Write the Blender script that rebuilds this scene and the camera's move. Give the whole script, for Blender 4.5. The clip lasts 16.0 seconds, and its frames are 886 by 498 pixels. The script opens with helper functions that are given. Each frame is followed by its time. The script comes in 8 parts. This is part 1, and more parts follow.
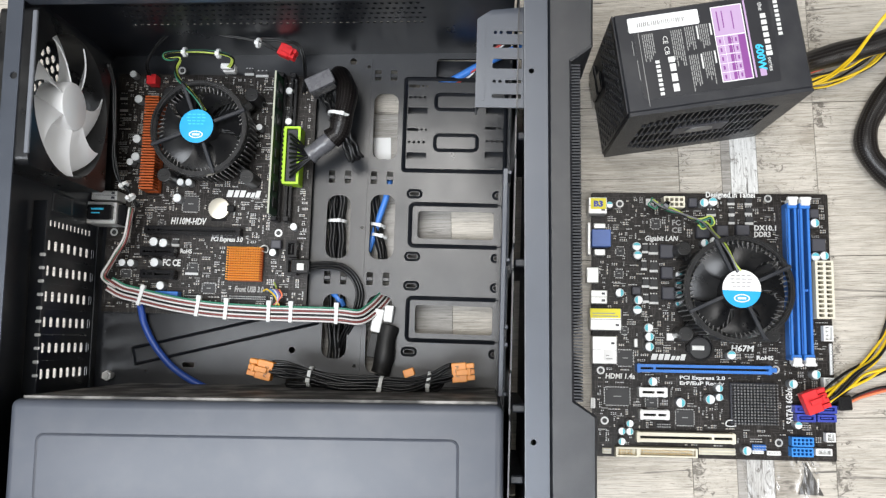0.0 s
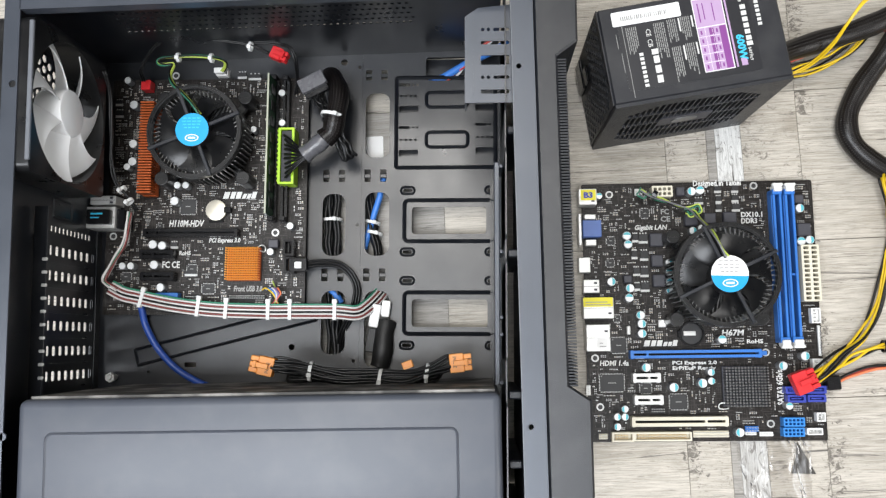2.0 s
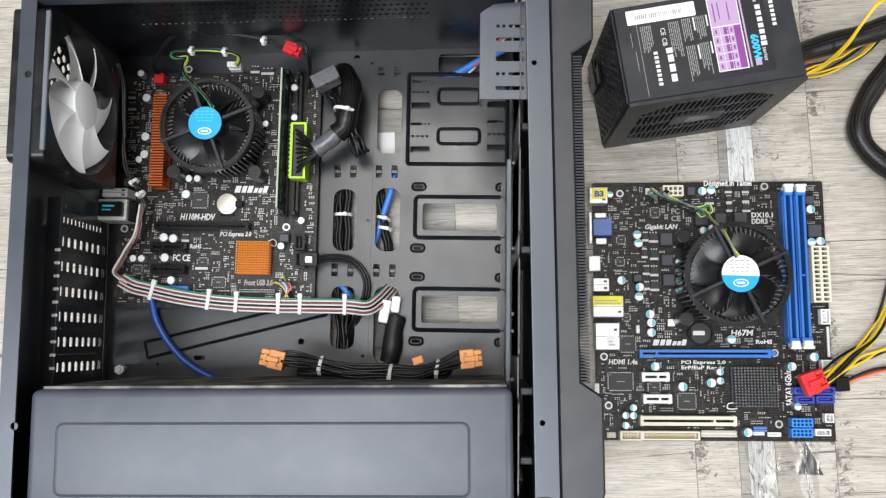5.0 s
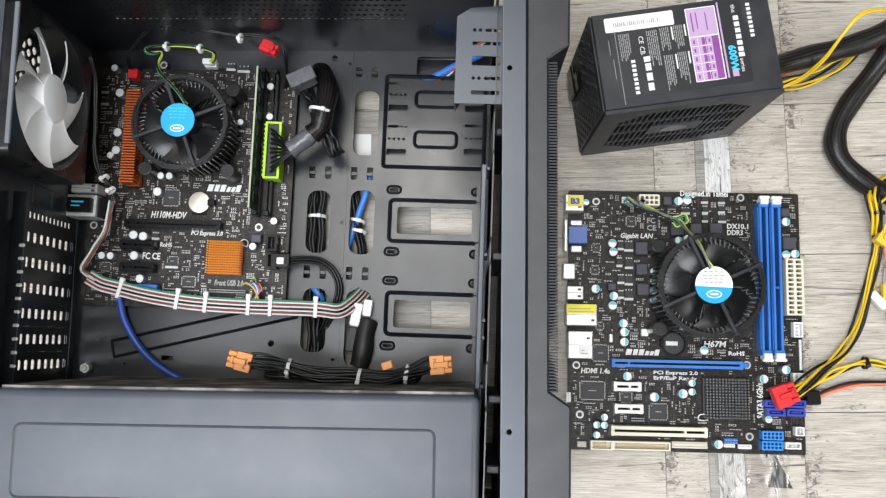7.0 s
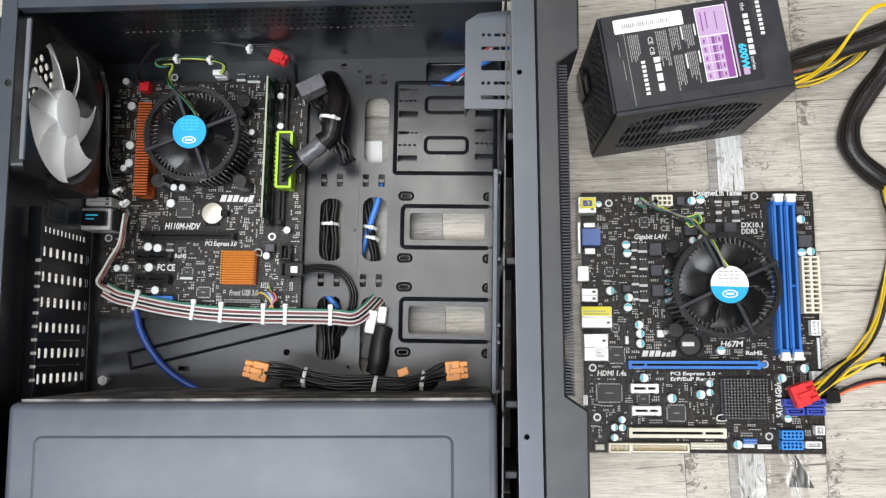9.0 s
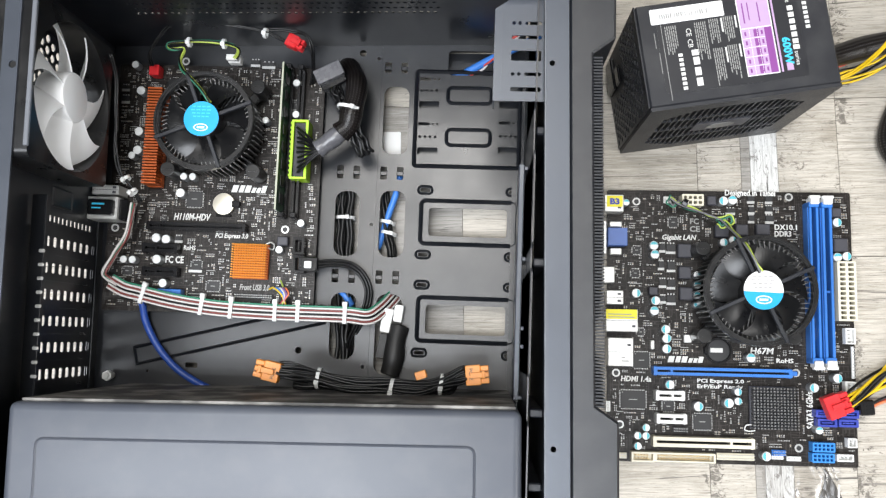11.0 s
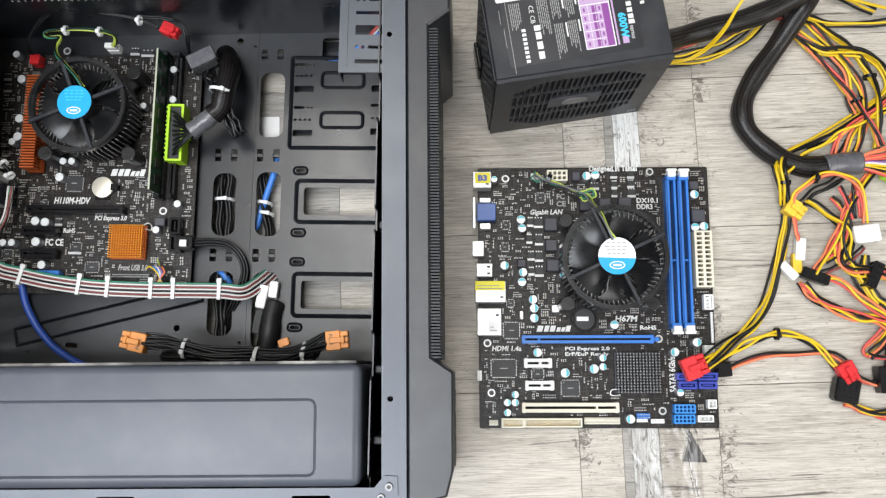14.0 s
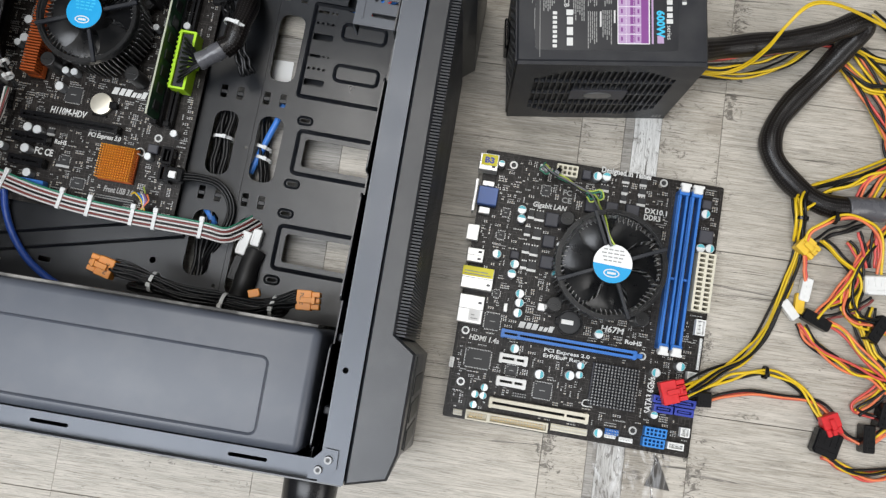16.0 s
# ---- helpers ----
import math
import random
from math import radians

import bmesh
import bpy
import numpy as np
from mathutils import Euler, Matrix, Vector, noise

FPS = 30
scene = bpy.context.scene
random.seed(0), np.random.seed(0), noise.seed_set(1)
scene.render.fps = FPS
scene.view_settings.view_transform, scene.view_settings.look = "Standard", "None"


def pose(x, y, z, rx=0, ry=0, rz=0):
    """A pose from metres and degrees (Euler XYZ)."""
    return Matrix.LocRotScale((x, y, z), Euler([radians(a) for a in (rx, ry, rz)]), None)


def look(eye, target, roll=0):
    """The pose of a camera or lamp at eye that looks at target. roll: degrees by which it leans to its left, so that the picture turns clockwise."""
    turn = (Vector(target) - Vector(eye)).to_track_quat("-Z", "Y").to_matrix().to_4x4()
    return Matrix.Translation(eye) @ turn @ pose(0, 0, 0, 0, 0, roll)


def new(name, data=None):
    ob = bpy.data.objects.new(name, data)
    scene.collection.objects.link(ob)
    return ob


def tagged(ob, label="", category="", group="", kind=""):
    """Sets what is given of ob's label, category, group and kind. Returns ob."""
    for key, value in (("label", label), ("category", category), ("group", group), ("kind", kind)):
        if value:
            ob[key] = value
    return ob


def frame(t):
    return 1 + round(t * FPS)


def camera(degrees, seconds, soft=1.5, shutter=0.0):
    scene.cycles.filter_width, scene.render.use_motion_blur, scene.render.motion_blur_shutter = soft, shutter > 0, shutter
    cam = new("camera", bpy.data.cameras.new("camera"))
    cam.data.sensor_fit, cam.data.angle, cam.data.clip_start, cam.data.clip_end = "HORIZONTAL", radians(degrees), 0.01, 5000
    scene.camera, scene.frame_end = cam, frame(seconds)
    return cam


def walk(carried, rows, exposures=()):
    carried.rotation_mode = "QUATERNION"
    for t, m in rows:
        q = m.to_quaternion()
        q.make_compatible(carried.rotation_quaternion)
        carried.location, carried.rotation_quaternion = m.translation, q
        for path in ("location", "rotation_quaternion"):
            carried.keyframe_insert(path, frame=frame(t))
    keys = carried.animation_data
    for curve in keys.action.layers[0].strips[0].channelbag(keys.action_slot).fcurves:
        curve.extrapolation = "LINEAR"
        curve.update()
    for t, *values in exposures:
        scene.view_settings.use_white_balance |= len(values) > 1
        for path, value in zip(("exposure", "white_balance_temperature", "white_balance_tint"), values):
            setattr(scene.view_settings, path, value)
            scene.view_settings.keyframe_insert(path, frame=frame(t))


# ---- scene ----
cam = camera(57.1, 16.0, 1.3)
PATH = [
    (0, (0.045, -0.008, 0.765), (-0.068, 0.214, -1.219), -25.3),
    (0.5, (0.05, -0.021, 0.777), (-0.046, 0.251, -1.202), -15.3),
    (1, (0.048, -0.023, 0.779), (-0.042, 0.299, -1.193), -13.3),
    (1.5, (0.052, -0.013, 0.785), (-0.062, 0.23, -1.197), -25.4),
    (2, (0.045, -0.016, 0.779), (-0.052, 0.21, -1.206), -23.2),
    (2.5, (0.052, -0.011, 0.782), (-0.013, 0.234, -1.202), -13.6),
    (3, (0.048, -0.012, 0.782), (-0.014, 0.229, -1.203), -13.6),
    (3.5, (0.037, -0.018, 0.778), (-0.051, 0.222, -1.206), -19.2),
    (4, (0.037, -0.02, 0.78), (-0.064, 0.216, -1.204), -22.1),
    (6.5, (0.034, -0.019, 0.779), (-0.04, 0.202, -1.207), -18.3),
    (7, (0.047, -0.017, 0.773), (-0.018, 0.217, -1.212), -13.5),
    (7.5, (0.045, -0.017, 0.772), (-0.032, 0.223, -1.212), -15.6),
    (8, (0.042, -0.017, 0.773), (-0.037, 0.225, -1.211), -16.1),
    (8.5, (0.044, -0.016, 0.773), (-0.046, 0.226, -1.211), -19.0),
    (9, (0.046, -0.015, 0.773), (-0.049, 0.226, -1.21), -20.7),
    (11.5, (0.028, -0.003, 0.741), (-0.08, 0.206, -1.245), -25.2),
    (12, (0.045, -0.008, 0.745), (-0.078, 0.221, -1.238), -26.3),
    (12.5, (0.063, -0.015, 0.749), (-0.055, 0.226, -1.233), -23.5),
    (13, (0.076, -0.019, 0.751), (-0.028, 0.228, -1.23), -21.1),
    (13.5, (0.096, -0.032, 0.76), (0.021, 0.228, -1.221), -14.9),
    (14, (0.125, -0.051, 0.76), (0.08, 0.23, -1.22), -8.4),
    (14.5, (0.169, -0.057, 0.748), (0.11, 0.205, -1.234), -5.6),
    (15, (0.193, -0.059, 0.743), (0.095, 0.194, -1.239), -8.2),
    (15.5, (0.189, -0.058, 0.732), (0.085, 0.196, -1.25), -8.0),
    (16, (0.148, -0.045, 0.732), (0.063, 0.178, -1.253), -10.3),
]
EXPOSURES = [(0, 0.32), (4.2, 0.26), (9, 0.25), (11.5, 0.56), (12.5, 0.52), (13.5, 0.42), (14.5, 0.12), (15, 0.01), (15.5, -0.05), (16, -0.14)]
walk(cam, [(t, look(eye, target, roll)) for t, eye, target, roll in PATH], EXPOSURES)

# ---------- world and lights ----------
world = bpy.data.worlds.new("room_world")
scene.world = world
world.use_nodes = True
world.node_tree.nodes["Background"].inputs[0].default_value = (0.75, 0.85, 1.0, 1)
world.node_tree.nodes["Background"].inputs[1].default_value = 0.02


def area_lamp(name, place, target, sx, sy, watts, colour):
    data = bpy.data.lights.new(name, "AREA")
    data.shape, data.size, data.size_y, data.energy, data.color = "RECTANGLE", sx, sy, watts, colour
    ob = new(name, data)
    ob.matrix_world = look(place, target)
    return ob


area_lamp("ceiling_lamp", (-0.80, -0.66, 2.44), (-0.80, -0.66, 0.0), 2.2, 1.0, 74, (0.93, 0.975, 1.04))
area_lamp("ceiling_lamp", (-0.15, 0.62, 2.44), (-0.15, 0.62, 0.0), 0.65, 0.8, 20, (1.0, 0.98, 0.95))
# unseen fill from the east, added to brighten the white case fan
area_lamp("window_light", (2.3, -0.9, 1.5), (-0.1, 0.1, 0.1), 1.8, 1.3, 34, (1.0, 0.985, 0.97))

# ---------- materials ----------


def material(name, colour, rough=0.5, metal=0.0, vary=0.12, scale=60.0, bump=0.05, fine=600.0, spec=0.5, coat=0.0):
    """A painted, moulded or metal surface with two scales of variation."""
    m = bpy.data.materials.new(name)
    m.use_nodes = True
    nt = m.node_tree
    n, l = nt.nodes, nt.links
    p = n["Principled BSDF"]
    p.inputs["Metallic"].default_value = metal
    p.inputs["Specular IOR Level"].default_value = spec
    p.inputs["Coat Weight"].default_value = coat
    tc = n.new("ShaderNodeTexCoord")
    a = n.new("ShaderNodeTexNoise")
    a.inputs["Scale"].default_value, a.inputs["Detail"].default_value = scale, 5
    b = n.new("ShaderNodeTexNoise")
    b.inputs["Scale"].default_value, b.inputs["Detail"].default_value = fine, 3
    l.new(tc.outputs["Object"], a.inputs["Vector"])
    l.new(tc.outputs["Object"], b.inputs["Vector"])
    ramp = n.new("ShaderNodeMix")
    ramp.data_type = "RGBA"
    lo, hi = 1 - vary, 1 + vary
    ramp.inputs["A"].default_value = (colour[0] * lo, colour[1] * lo, colour[2] * lo, 1)
    ramp.inputs["B"].default_value = (min(1, colour[0] * hi), min(1, colour[1] * hi), min(1, colour[2] * hi), 1)
    l.new(a.outputs["Fac"], ramp.inputs["Factor"])
    l.new(ramp.outputs["Result"], p.inputs["Base Color"])
    mr = n.new("ShaderNodeMapRange")
    mr.inputs["To Min"].default_value, mr.inputs["To Max"].default_value = max(0.02, rough - 0.1), min(1, rough + 0.1)
    l.new(a.outputs["Fac"], mr.inputs["Value"])
    l.new(mr.outputs["Result"], p.inputs["Roughness"])
    if bump:
        bp = n.new("ShaderNodeBump")
        bp.inputs["Strength"].default_value, bp.inputs["Distance"].default_value = bump, 0.001
        l.new(b.outputs["Fac"], bp.inputs["Height"])
        l.new(bp.outputs["Normal"], p.inputs["Normal"])
    return m


def dusty(m, amount=0.35, dust=(0.34, 0.33, 0.31)):
    """Dust that lies in patches on the surfaces that face up."""
    nt = m.node_tree
    n, l = nt.nodes, nt.links
    p = n["Principled BSDF"]
    src = p.inputs["Base Color"].links[0].from_socket
    tc = n.new("ShaderNodeTexCoord")
    a = n.new("ShaderNodeTexNoise")
    a.inputs["Scale"].default_value, a.inputs["Detail"].default_value = 35, 8
    l.new(tc.outputs["Object"], a.inputs["Vector"])
    mr = n.new("ShaderNodeMapRange")
    mr.inputs["From Min"].default_value, mr.inputs["From Max"].default_value = 0.45, 0.75
    mr.inputs["To Max"].default_value = amount
    l.new(a.outputs["Fac"], mr.inputs["Value"])
    mix = n.new("ShaderNodeMix")
    mix.data_type = "RGBA"
    mix.inputs["B"].default_value = (*dust, 1)
    l.new(mr.outputs["Result"], mix.inputs["Factor"])
    l.new(src, mix.inputs["A"])
    l.new(mix.outputs["Result"], p.inputs["Base Color"])
    return m


def wood_floor(name, light, dark, streak, mark=0.5):
    """Weathered grey wood print with grain along x, cracks and worn marks."""
    m = bpy.data.materials.new(name)
    m.use_nodes = True
    nt = m.node_tree
    n, l = nt.nodes, nt.links
    p = n["Principled BSDF"]
    tc, info = n.new("ShaderNodeTexCoord"), n.new("ShaderNodeObjectInfo")
    sh = n.new("ShaderNodeVectorMath")
    sh.operation = "MULTIPLY_ADD"
    sh.inputs[1].default_value = (1, 1, 1)
    comb = n.new("ShaderNodeCombineXYZ")
    mul = n.new("ShaderNodeMath")
    mul.operation = "MULTIPLY"
    mul.inputs[1].default_value = 13.0
    l.new(info.outputs["Random"], mul.inputs[0])
    l.new(mul.outputs[0], comb.inputs[0])
    l.new(mul.outputs[0], comb.inputs[2])
    l.new(tc.outputs["Object"], sh.inputs[0])
    l.new(comb.outputs[0], sh.inputs[2])

    def noise_at(sx, sy, detail, rough=0.6, dist=0.0):
        mp = n.new("ShaderNodeMapping")
        mp.inputs["Scale"].default_value = (sx, sy, sy)
        l.new(sh.outputs[0], mp.inputs["Vector"])
        t = n.new("ShaderNodeTexNoise")
        t.inputs["Scale"].default_value, t.inputs["Detail"].default_value = 1, detail
        t.inputs["Roughness"].default_value, t.inputs["Distortion"].default_value = rough, dist
        l.new(mp.outputs[0], t.inputs["Vector"])
        return t.outputs["Fac"]

    def span(v, a, b, c=0.0, d=1.0):
        r = n.new("ShaderNodeMapRange")
        for k, val in zip(("From Min", "From Max", "To Min", "To Max"), (a, b, c, d)):
            r.inputs[k].default_value = val
        l.new(v, r.inputs["Value"])
        return r.outputs["Result"]

    def mix(f, a, b):
        x = n.new("ShaderNodeMix")
        x.data_type = "RGBA"
        l.new(f, x.inputs["Factor"])
        for s, k in ((a, "A"), (b, "B")):
            if isinstance(s, tuple):
                x.inputs[k].default_value = (*s, 1)
            else:
                l.new(s, x.inputs[k])
        return x.outputs["Result"]

    def plus(a, b, k=1.0):
        x = n.new("ShaderNodeMath")
        x.operation = "MULTIPLY_ADD"
        l.new(b, x.inputs[0])
        x.inputs[1].default_value = k
        l.new(a, x.inputs[2])
        return x.outputs[0]

    # wear grows towards the strip where two sheets of the floor meet
    geo, dist = n.new("ShaderNodeNewGeometry"), n.new("ShaderNodeVectorMath")
    flat = n.new("ShaderNodeVectorMath")
    flat.operation, flat.inputs[1].default_value = "DOT_PRODUCT", (1.0, 0.045, 0.0)
    l.new(geo.outputs["Position"], flat.inputs[0])
    off, away = n.new("ShaderNodeMath"), n.new("ShaderNodeMath")
    off.operation, away.operation = "SUBTRACT", "ABSOLUTE"
    off.inputs[1].default_value = 0.2965
    l.new(flat.outputs["Value"], off.inputs[0])
    l.new(off.outputs[0], away.inputs[0])
    worn = span(away.outputs[0], 0.022, 0.095, 1.0, 0.0)
    broad = noise_at(4, 22, 4)
    grain = noise_at(14, 240, 8, 0.74, 1.2)
    fibre = noise_at(34, 1500, 4, 0.68, 0.3)
    lines = noise_at(14, 380, 9, 0.80, 2.2)
    pore = noise_at(60, 520, 5, 0.7, 0.4)
    c = mix(span(broad, 0.30, 0.70), dark, light)
    c = mix(span(grain, 0.40, 0.60, 0.0, 0.9), c, streak)
    stain = plus(noise_at(9, 16, 6, 0.7, 0.8), worn, 0.13 * mark)
    c = mix(span(stain, 0.60, 0.78, 0.0, 0.55), c, (dark[0] * 0.55, dark[1] * 0.50, dark[2] * 0.44))
    c = mix(span(fibre, 0.45, 0.66, 0.0, 0.55), c, (dark[0] * 0.48, dark[1] * 0.47, dark[2] * 0.45))
    c = mix(span(lines, 0.52, 0.64, 0.0, 0.62), c, (dark[0] * 0.24, dark[1] * 0.23, dark[2] * 0.22))
    c = mix(span(pore, 0.60, 0.68, 0.0, 0.55), c, (dark[0] * 0.25, dark[1] * 0.24, dark[2] * 0.22))
    crack = noise_at(4.5, 105, 8, 0.66, 0.9)
    c = mix(span(crack, 0.625, 0.665, 0.0, 0.9), c, (0.070, 0.062, 0.054))
    blot = plus(noise_at(52, 105, 9, 0.80, 2.0), worn, 0.205 * mark)
    c = mix(span(blot, 0.655, 0.72, 0.0, 0.72), c, (0.085, 0.070, 0.056))
    # chipped print along the seams beside the strip
    beside, edge = n.new("ShaderNodeMath"), n.new("ShaderNodeMath")
    beside.operation, edge.operation = "SUBTRACT", "ABSOLUTE"
    beside.inputs[1].default_value = 0.064
    l.new(away.outputs[0], beside.inputs[0])
    l.new(beside.outputs[0], edge.inputs[0])
    chip = plus(noise_at(95, 150, 8, 0.78, 1.5), span(edge.outputs[0], 0.003, 0.020, 1.0, 0.0), 0.20 * mark)
    patch = plus(chip, span(noise_at(7, 11, 3), 0.35, 0.65, -1.0, 1.0), 0.07)
    c = mix(span(patch, 0.655, 0.70, 0.0, 0.8), c, (0.075, 0.064, 0.052))
    l.new(c, p.inputs["Base Color"])
    l.new(span(grain, 0.3, 0.7, 0.42, 0.62), p.inputs["Roughness"])
    bp = n.new("ShaderNodeBump")
    bp.inputs["Strength"].default_value, bp.inputs["Distance"].default_value = 0.5, 0.0007
    l.new(grain, bp.inputs["Height"])
    l.new(bp.outputs["Normal"], p.inputs["Normal"])
    return m


WOOD = wood_floor("weathered_grey_wood", (0.53, 0.487, 0.42), (0.35, 0.317, 0.262), (0.60, 0.557, 0.49), 0.62)
# dark floor strip, and the shade painted on planks under the tray
WOOD_DARK_SHADE = wood_floor("dark_wood_and_tray_shade", (0.36, 0.34, 0.31), (0.22, 0.205, 0.18), (0.40, 0.38, 0.35), 0.4)
WOOD_WHITE = wood_floor("whitewashed_wood", (0.72, 0.72, 0.70), (0.46, 0.45, 0.43), (0.76, 0.76, 0.74), 0.62)
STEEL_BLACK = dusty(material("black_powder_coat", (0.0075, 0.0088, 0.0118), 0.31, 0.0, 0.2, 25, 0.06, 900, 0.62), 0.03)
# same black paint, lifted to blue-grey: the ceiling sheen is in the colour
STEEL_SHROUD_SHEEN = dusty(material("black_shroud_coat_with_sheen", (0.070, 0.078, 0.097), 0.40, 0.0, 0.12, 12, 0.05, 1100), 0.06)
STEEL_RIM_SHEEN = material("black_rim_coat_with_sheen", (0.058, 0.066, 0.082), 0.34, 0.2, 0.15, 30, 0.05, 900)
PLASTIC_BLACK = dusty(material("black_matte_plastic", (0.0105, 0.0122, 0.0168), 0.44, 0.0, 0.25, 40, 0.12, 1500, 0.42), 0.06)
PANEL = dusty(material("charcoal_textured_plastic", (0.0105, 0.0120, 0.0158), 0.36, 0.0, 0.2, 18, 0.14, 1700, 0.55), 0.04)
PLASTIC_GLOSS = material("black_gloss_plastic", (0.008, 0.008, 0.009), 0.24, 0.0, 0.2, 60, 0.02, 600, 0.35)
FAN_BLACK = dusty(material("black_fan_plastic", (0.0080, 0.0082, 0.0090), 0.30, 0.0, 0.2, 60, 0.05, 600, 0.42), 0.06)
WHITE_FAN = dusty(material("white_fan_plastic", (0.82, 0.83, 0.84), 0.33, 0.0, 0.04, 30, 0.02), 0.05, (0.5, 0.5, 0.5))
WHITE_PLASTIC = material("white_plastic", (0.78, 0.78, 0.76), 0.4, 0.0, 0.05, 80, 0.03)
IVORY = material("ivory_plastic", (0.66, 0.62, 0.50), 0.45, 0.0, 0.08, 120, 0.03)
NYLON = material("white_nylon_tie", (0.72, 0.73, 0.72), 0.4, 0.0, 0.06, 200, 0.03)
BLUE_SLOT = material("blue_slot_plastic", (0.035, 0.165, 0.52), 0.32, 0.0, 0.1, 120, 0.03)
BLUE_PORT = material("blue_port_plastic", (0.09, 0.16, 0.42), 0.42, 0.0, 0.1, 120, 0.03)
BLUE_DARK = material("deep_blue_plastic", (0.03, 0.05, 0.33), 0.35, 0.0, 0.1, 120, 0.03)
BLUE_HEADER = material("bright_blue_plastic", (0.03, 0.22, 0.62), 0.36, 0.0, 0.1, 120, 0.03)
GREEN_ATX = material("lime_green_plastic", (0.42, 0.72, 0.02), 0.38, 0.0, 0.08, 120, 0.03)
RED_PLUG = material("red_plug_plastic", (0.62, 0.02, 0.025), 0.38, 0.0, 0.1, 150, 0.03)
ORANGE_PLUG = material("orange_plug_plastic", (0.80, 0.30, 0.05), 0.4, 0.0, 0.1, 150, 0.03)
YELLOW_PLUG = material("yellow_plug_plastic", (0.80, 0.52, 0.05), 0.4, 0.0, 0.1, 150, 0.03)
STICKER_YELLOW = material("yellow_sticker_paper", (0.78, 0.70, 0.03), 0.5, 0.0, 0.06, 90, 0.02)
STICKER_WHITE = material("white_sticker_paper", (0.80, 0.80, 0.79), 0.5, 0.0, 0.05, 90, 0.02)
STICKER_BLUE = material("blue_sticker_paper", (0.01, 0.33, 0.66), 0.35, 0.0, 0.05, 90, 0.02)
PURPLE = material("purple_label_ink", (0.22, 0.055, 0.25), 0.4, 0.0, 0.1, 90, 0.0)
LILAC = material("lilac_label_ink", (0.45, 0.31, 0.49), 0.4, 0.0, 0.06, 90, 0.0)
CYAN = material("cyan_label_ink", (0.05, 0.50, 0.75), 0.35, 0.0, 0.1, 90, 0.0)
LABEL_BLACK = material("black_label_film", (0.022, 0.0225, 0.026), 0.32, 0.0, 0.1, 60, 0.0)
INK_WHITE = material("white_silkscreen", (0.66, 0.66, 0.64), 0.55, 0.0, 0.05, 90, 0.0)
INK_GREY = material("grey_silkscreen", (0.30, 0.30, 0.29), 0.55, 0.0, 0.05, 90, 0.0)
# black for print, and for the shade inside holes and gaps
INK_AND_GAP_BLACK = material("black_print_and_gap_shade", (0.02, 0.02, 0.02), 0.5, 0.0, 0.1, 90, 0.0)
SILVER = material("tinned_steel", (0.70, 0.70, 0.68), 0.36, 0.55, 0.15, 150, 0.06)
SOLDER = material("solder_tin", (0.54, 0.54, 0.53), 0.36, 0.5, 0.15, 300, 0.05)
ALU_GREY = material("anodised_grey_aluminium", (0.20, 0.20, 0.20), 0.42, 0.6, 0.1, 150, 0.05)
ALU_FIN = material("aluminium_fin", (0.27, 0.27, 0.27), 0.36, 0.9, 0.12, 150, 0.05)
ORANGE_SINK = material("orange_anodised_aluminium", (0.90, 0.38, 0.03), 0.34, 0.28, 0.1, 150, 0.04)
# regulator heatsink colour, also the shade between the orange pins
RUST_SINK_AND_SHADE = material("dark_orange_sink_and_pin_shade", (0.42, 0.085, 0.015), 0.42, 0.35, 0.15, 150, 0.04)
CHIP = material("chip_epoxy", (0.014, 0.014, 0.015), 0.5, 0.0, 0.2, 200, 0.05)
CHOKE = material("choke_grey", (0.045, 0.045, 0.055), 0.5, 0.0, 0.15, 200, 0.05)
CAP_TOP = material("capacitor_top", (0.82, 0.84, 0.84), 0.3, 0.3, 0.06, 200, 0.02)
CAP_MARK = material("capacitor_teal_mark", (0.10, 0.45, 0.52), 0.35, 0.1, 0.06, 200, 0.02)
CAP_SLEEVE = material("capacitor_sleeve", (0.30, 0.31, 0.32), 0.35, 0.5, 0.1, 200, 0.02)
TAN_PART = material("ceramic_tan", (0.30, 0.23, 0.15), 0.5, 0.0, 0.15, 300, 0.0)
GOLD = material("gold_contact", (0.70, 0.48, 0.16), 0.3, 0.9, 0.1, 300, 0.0)
RAM_GREEN = material("green_ram_pcb", (0.012, 0.05, 0.022), 0.35, 0.0, 0.25, 90, 0.04)
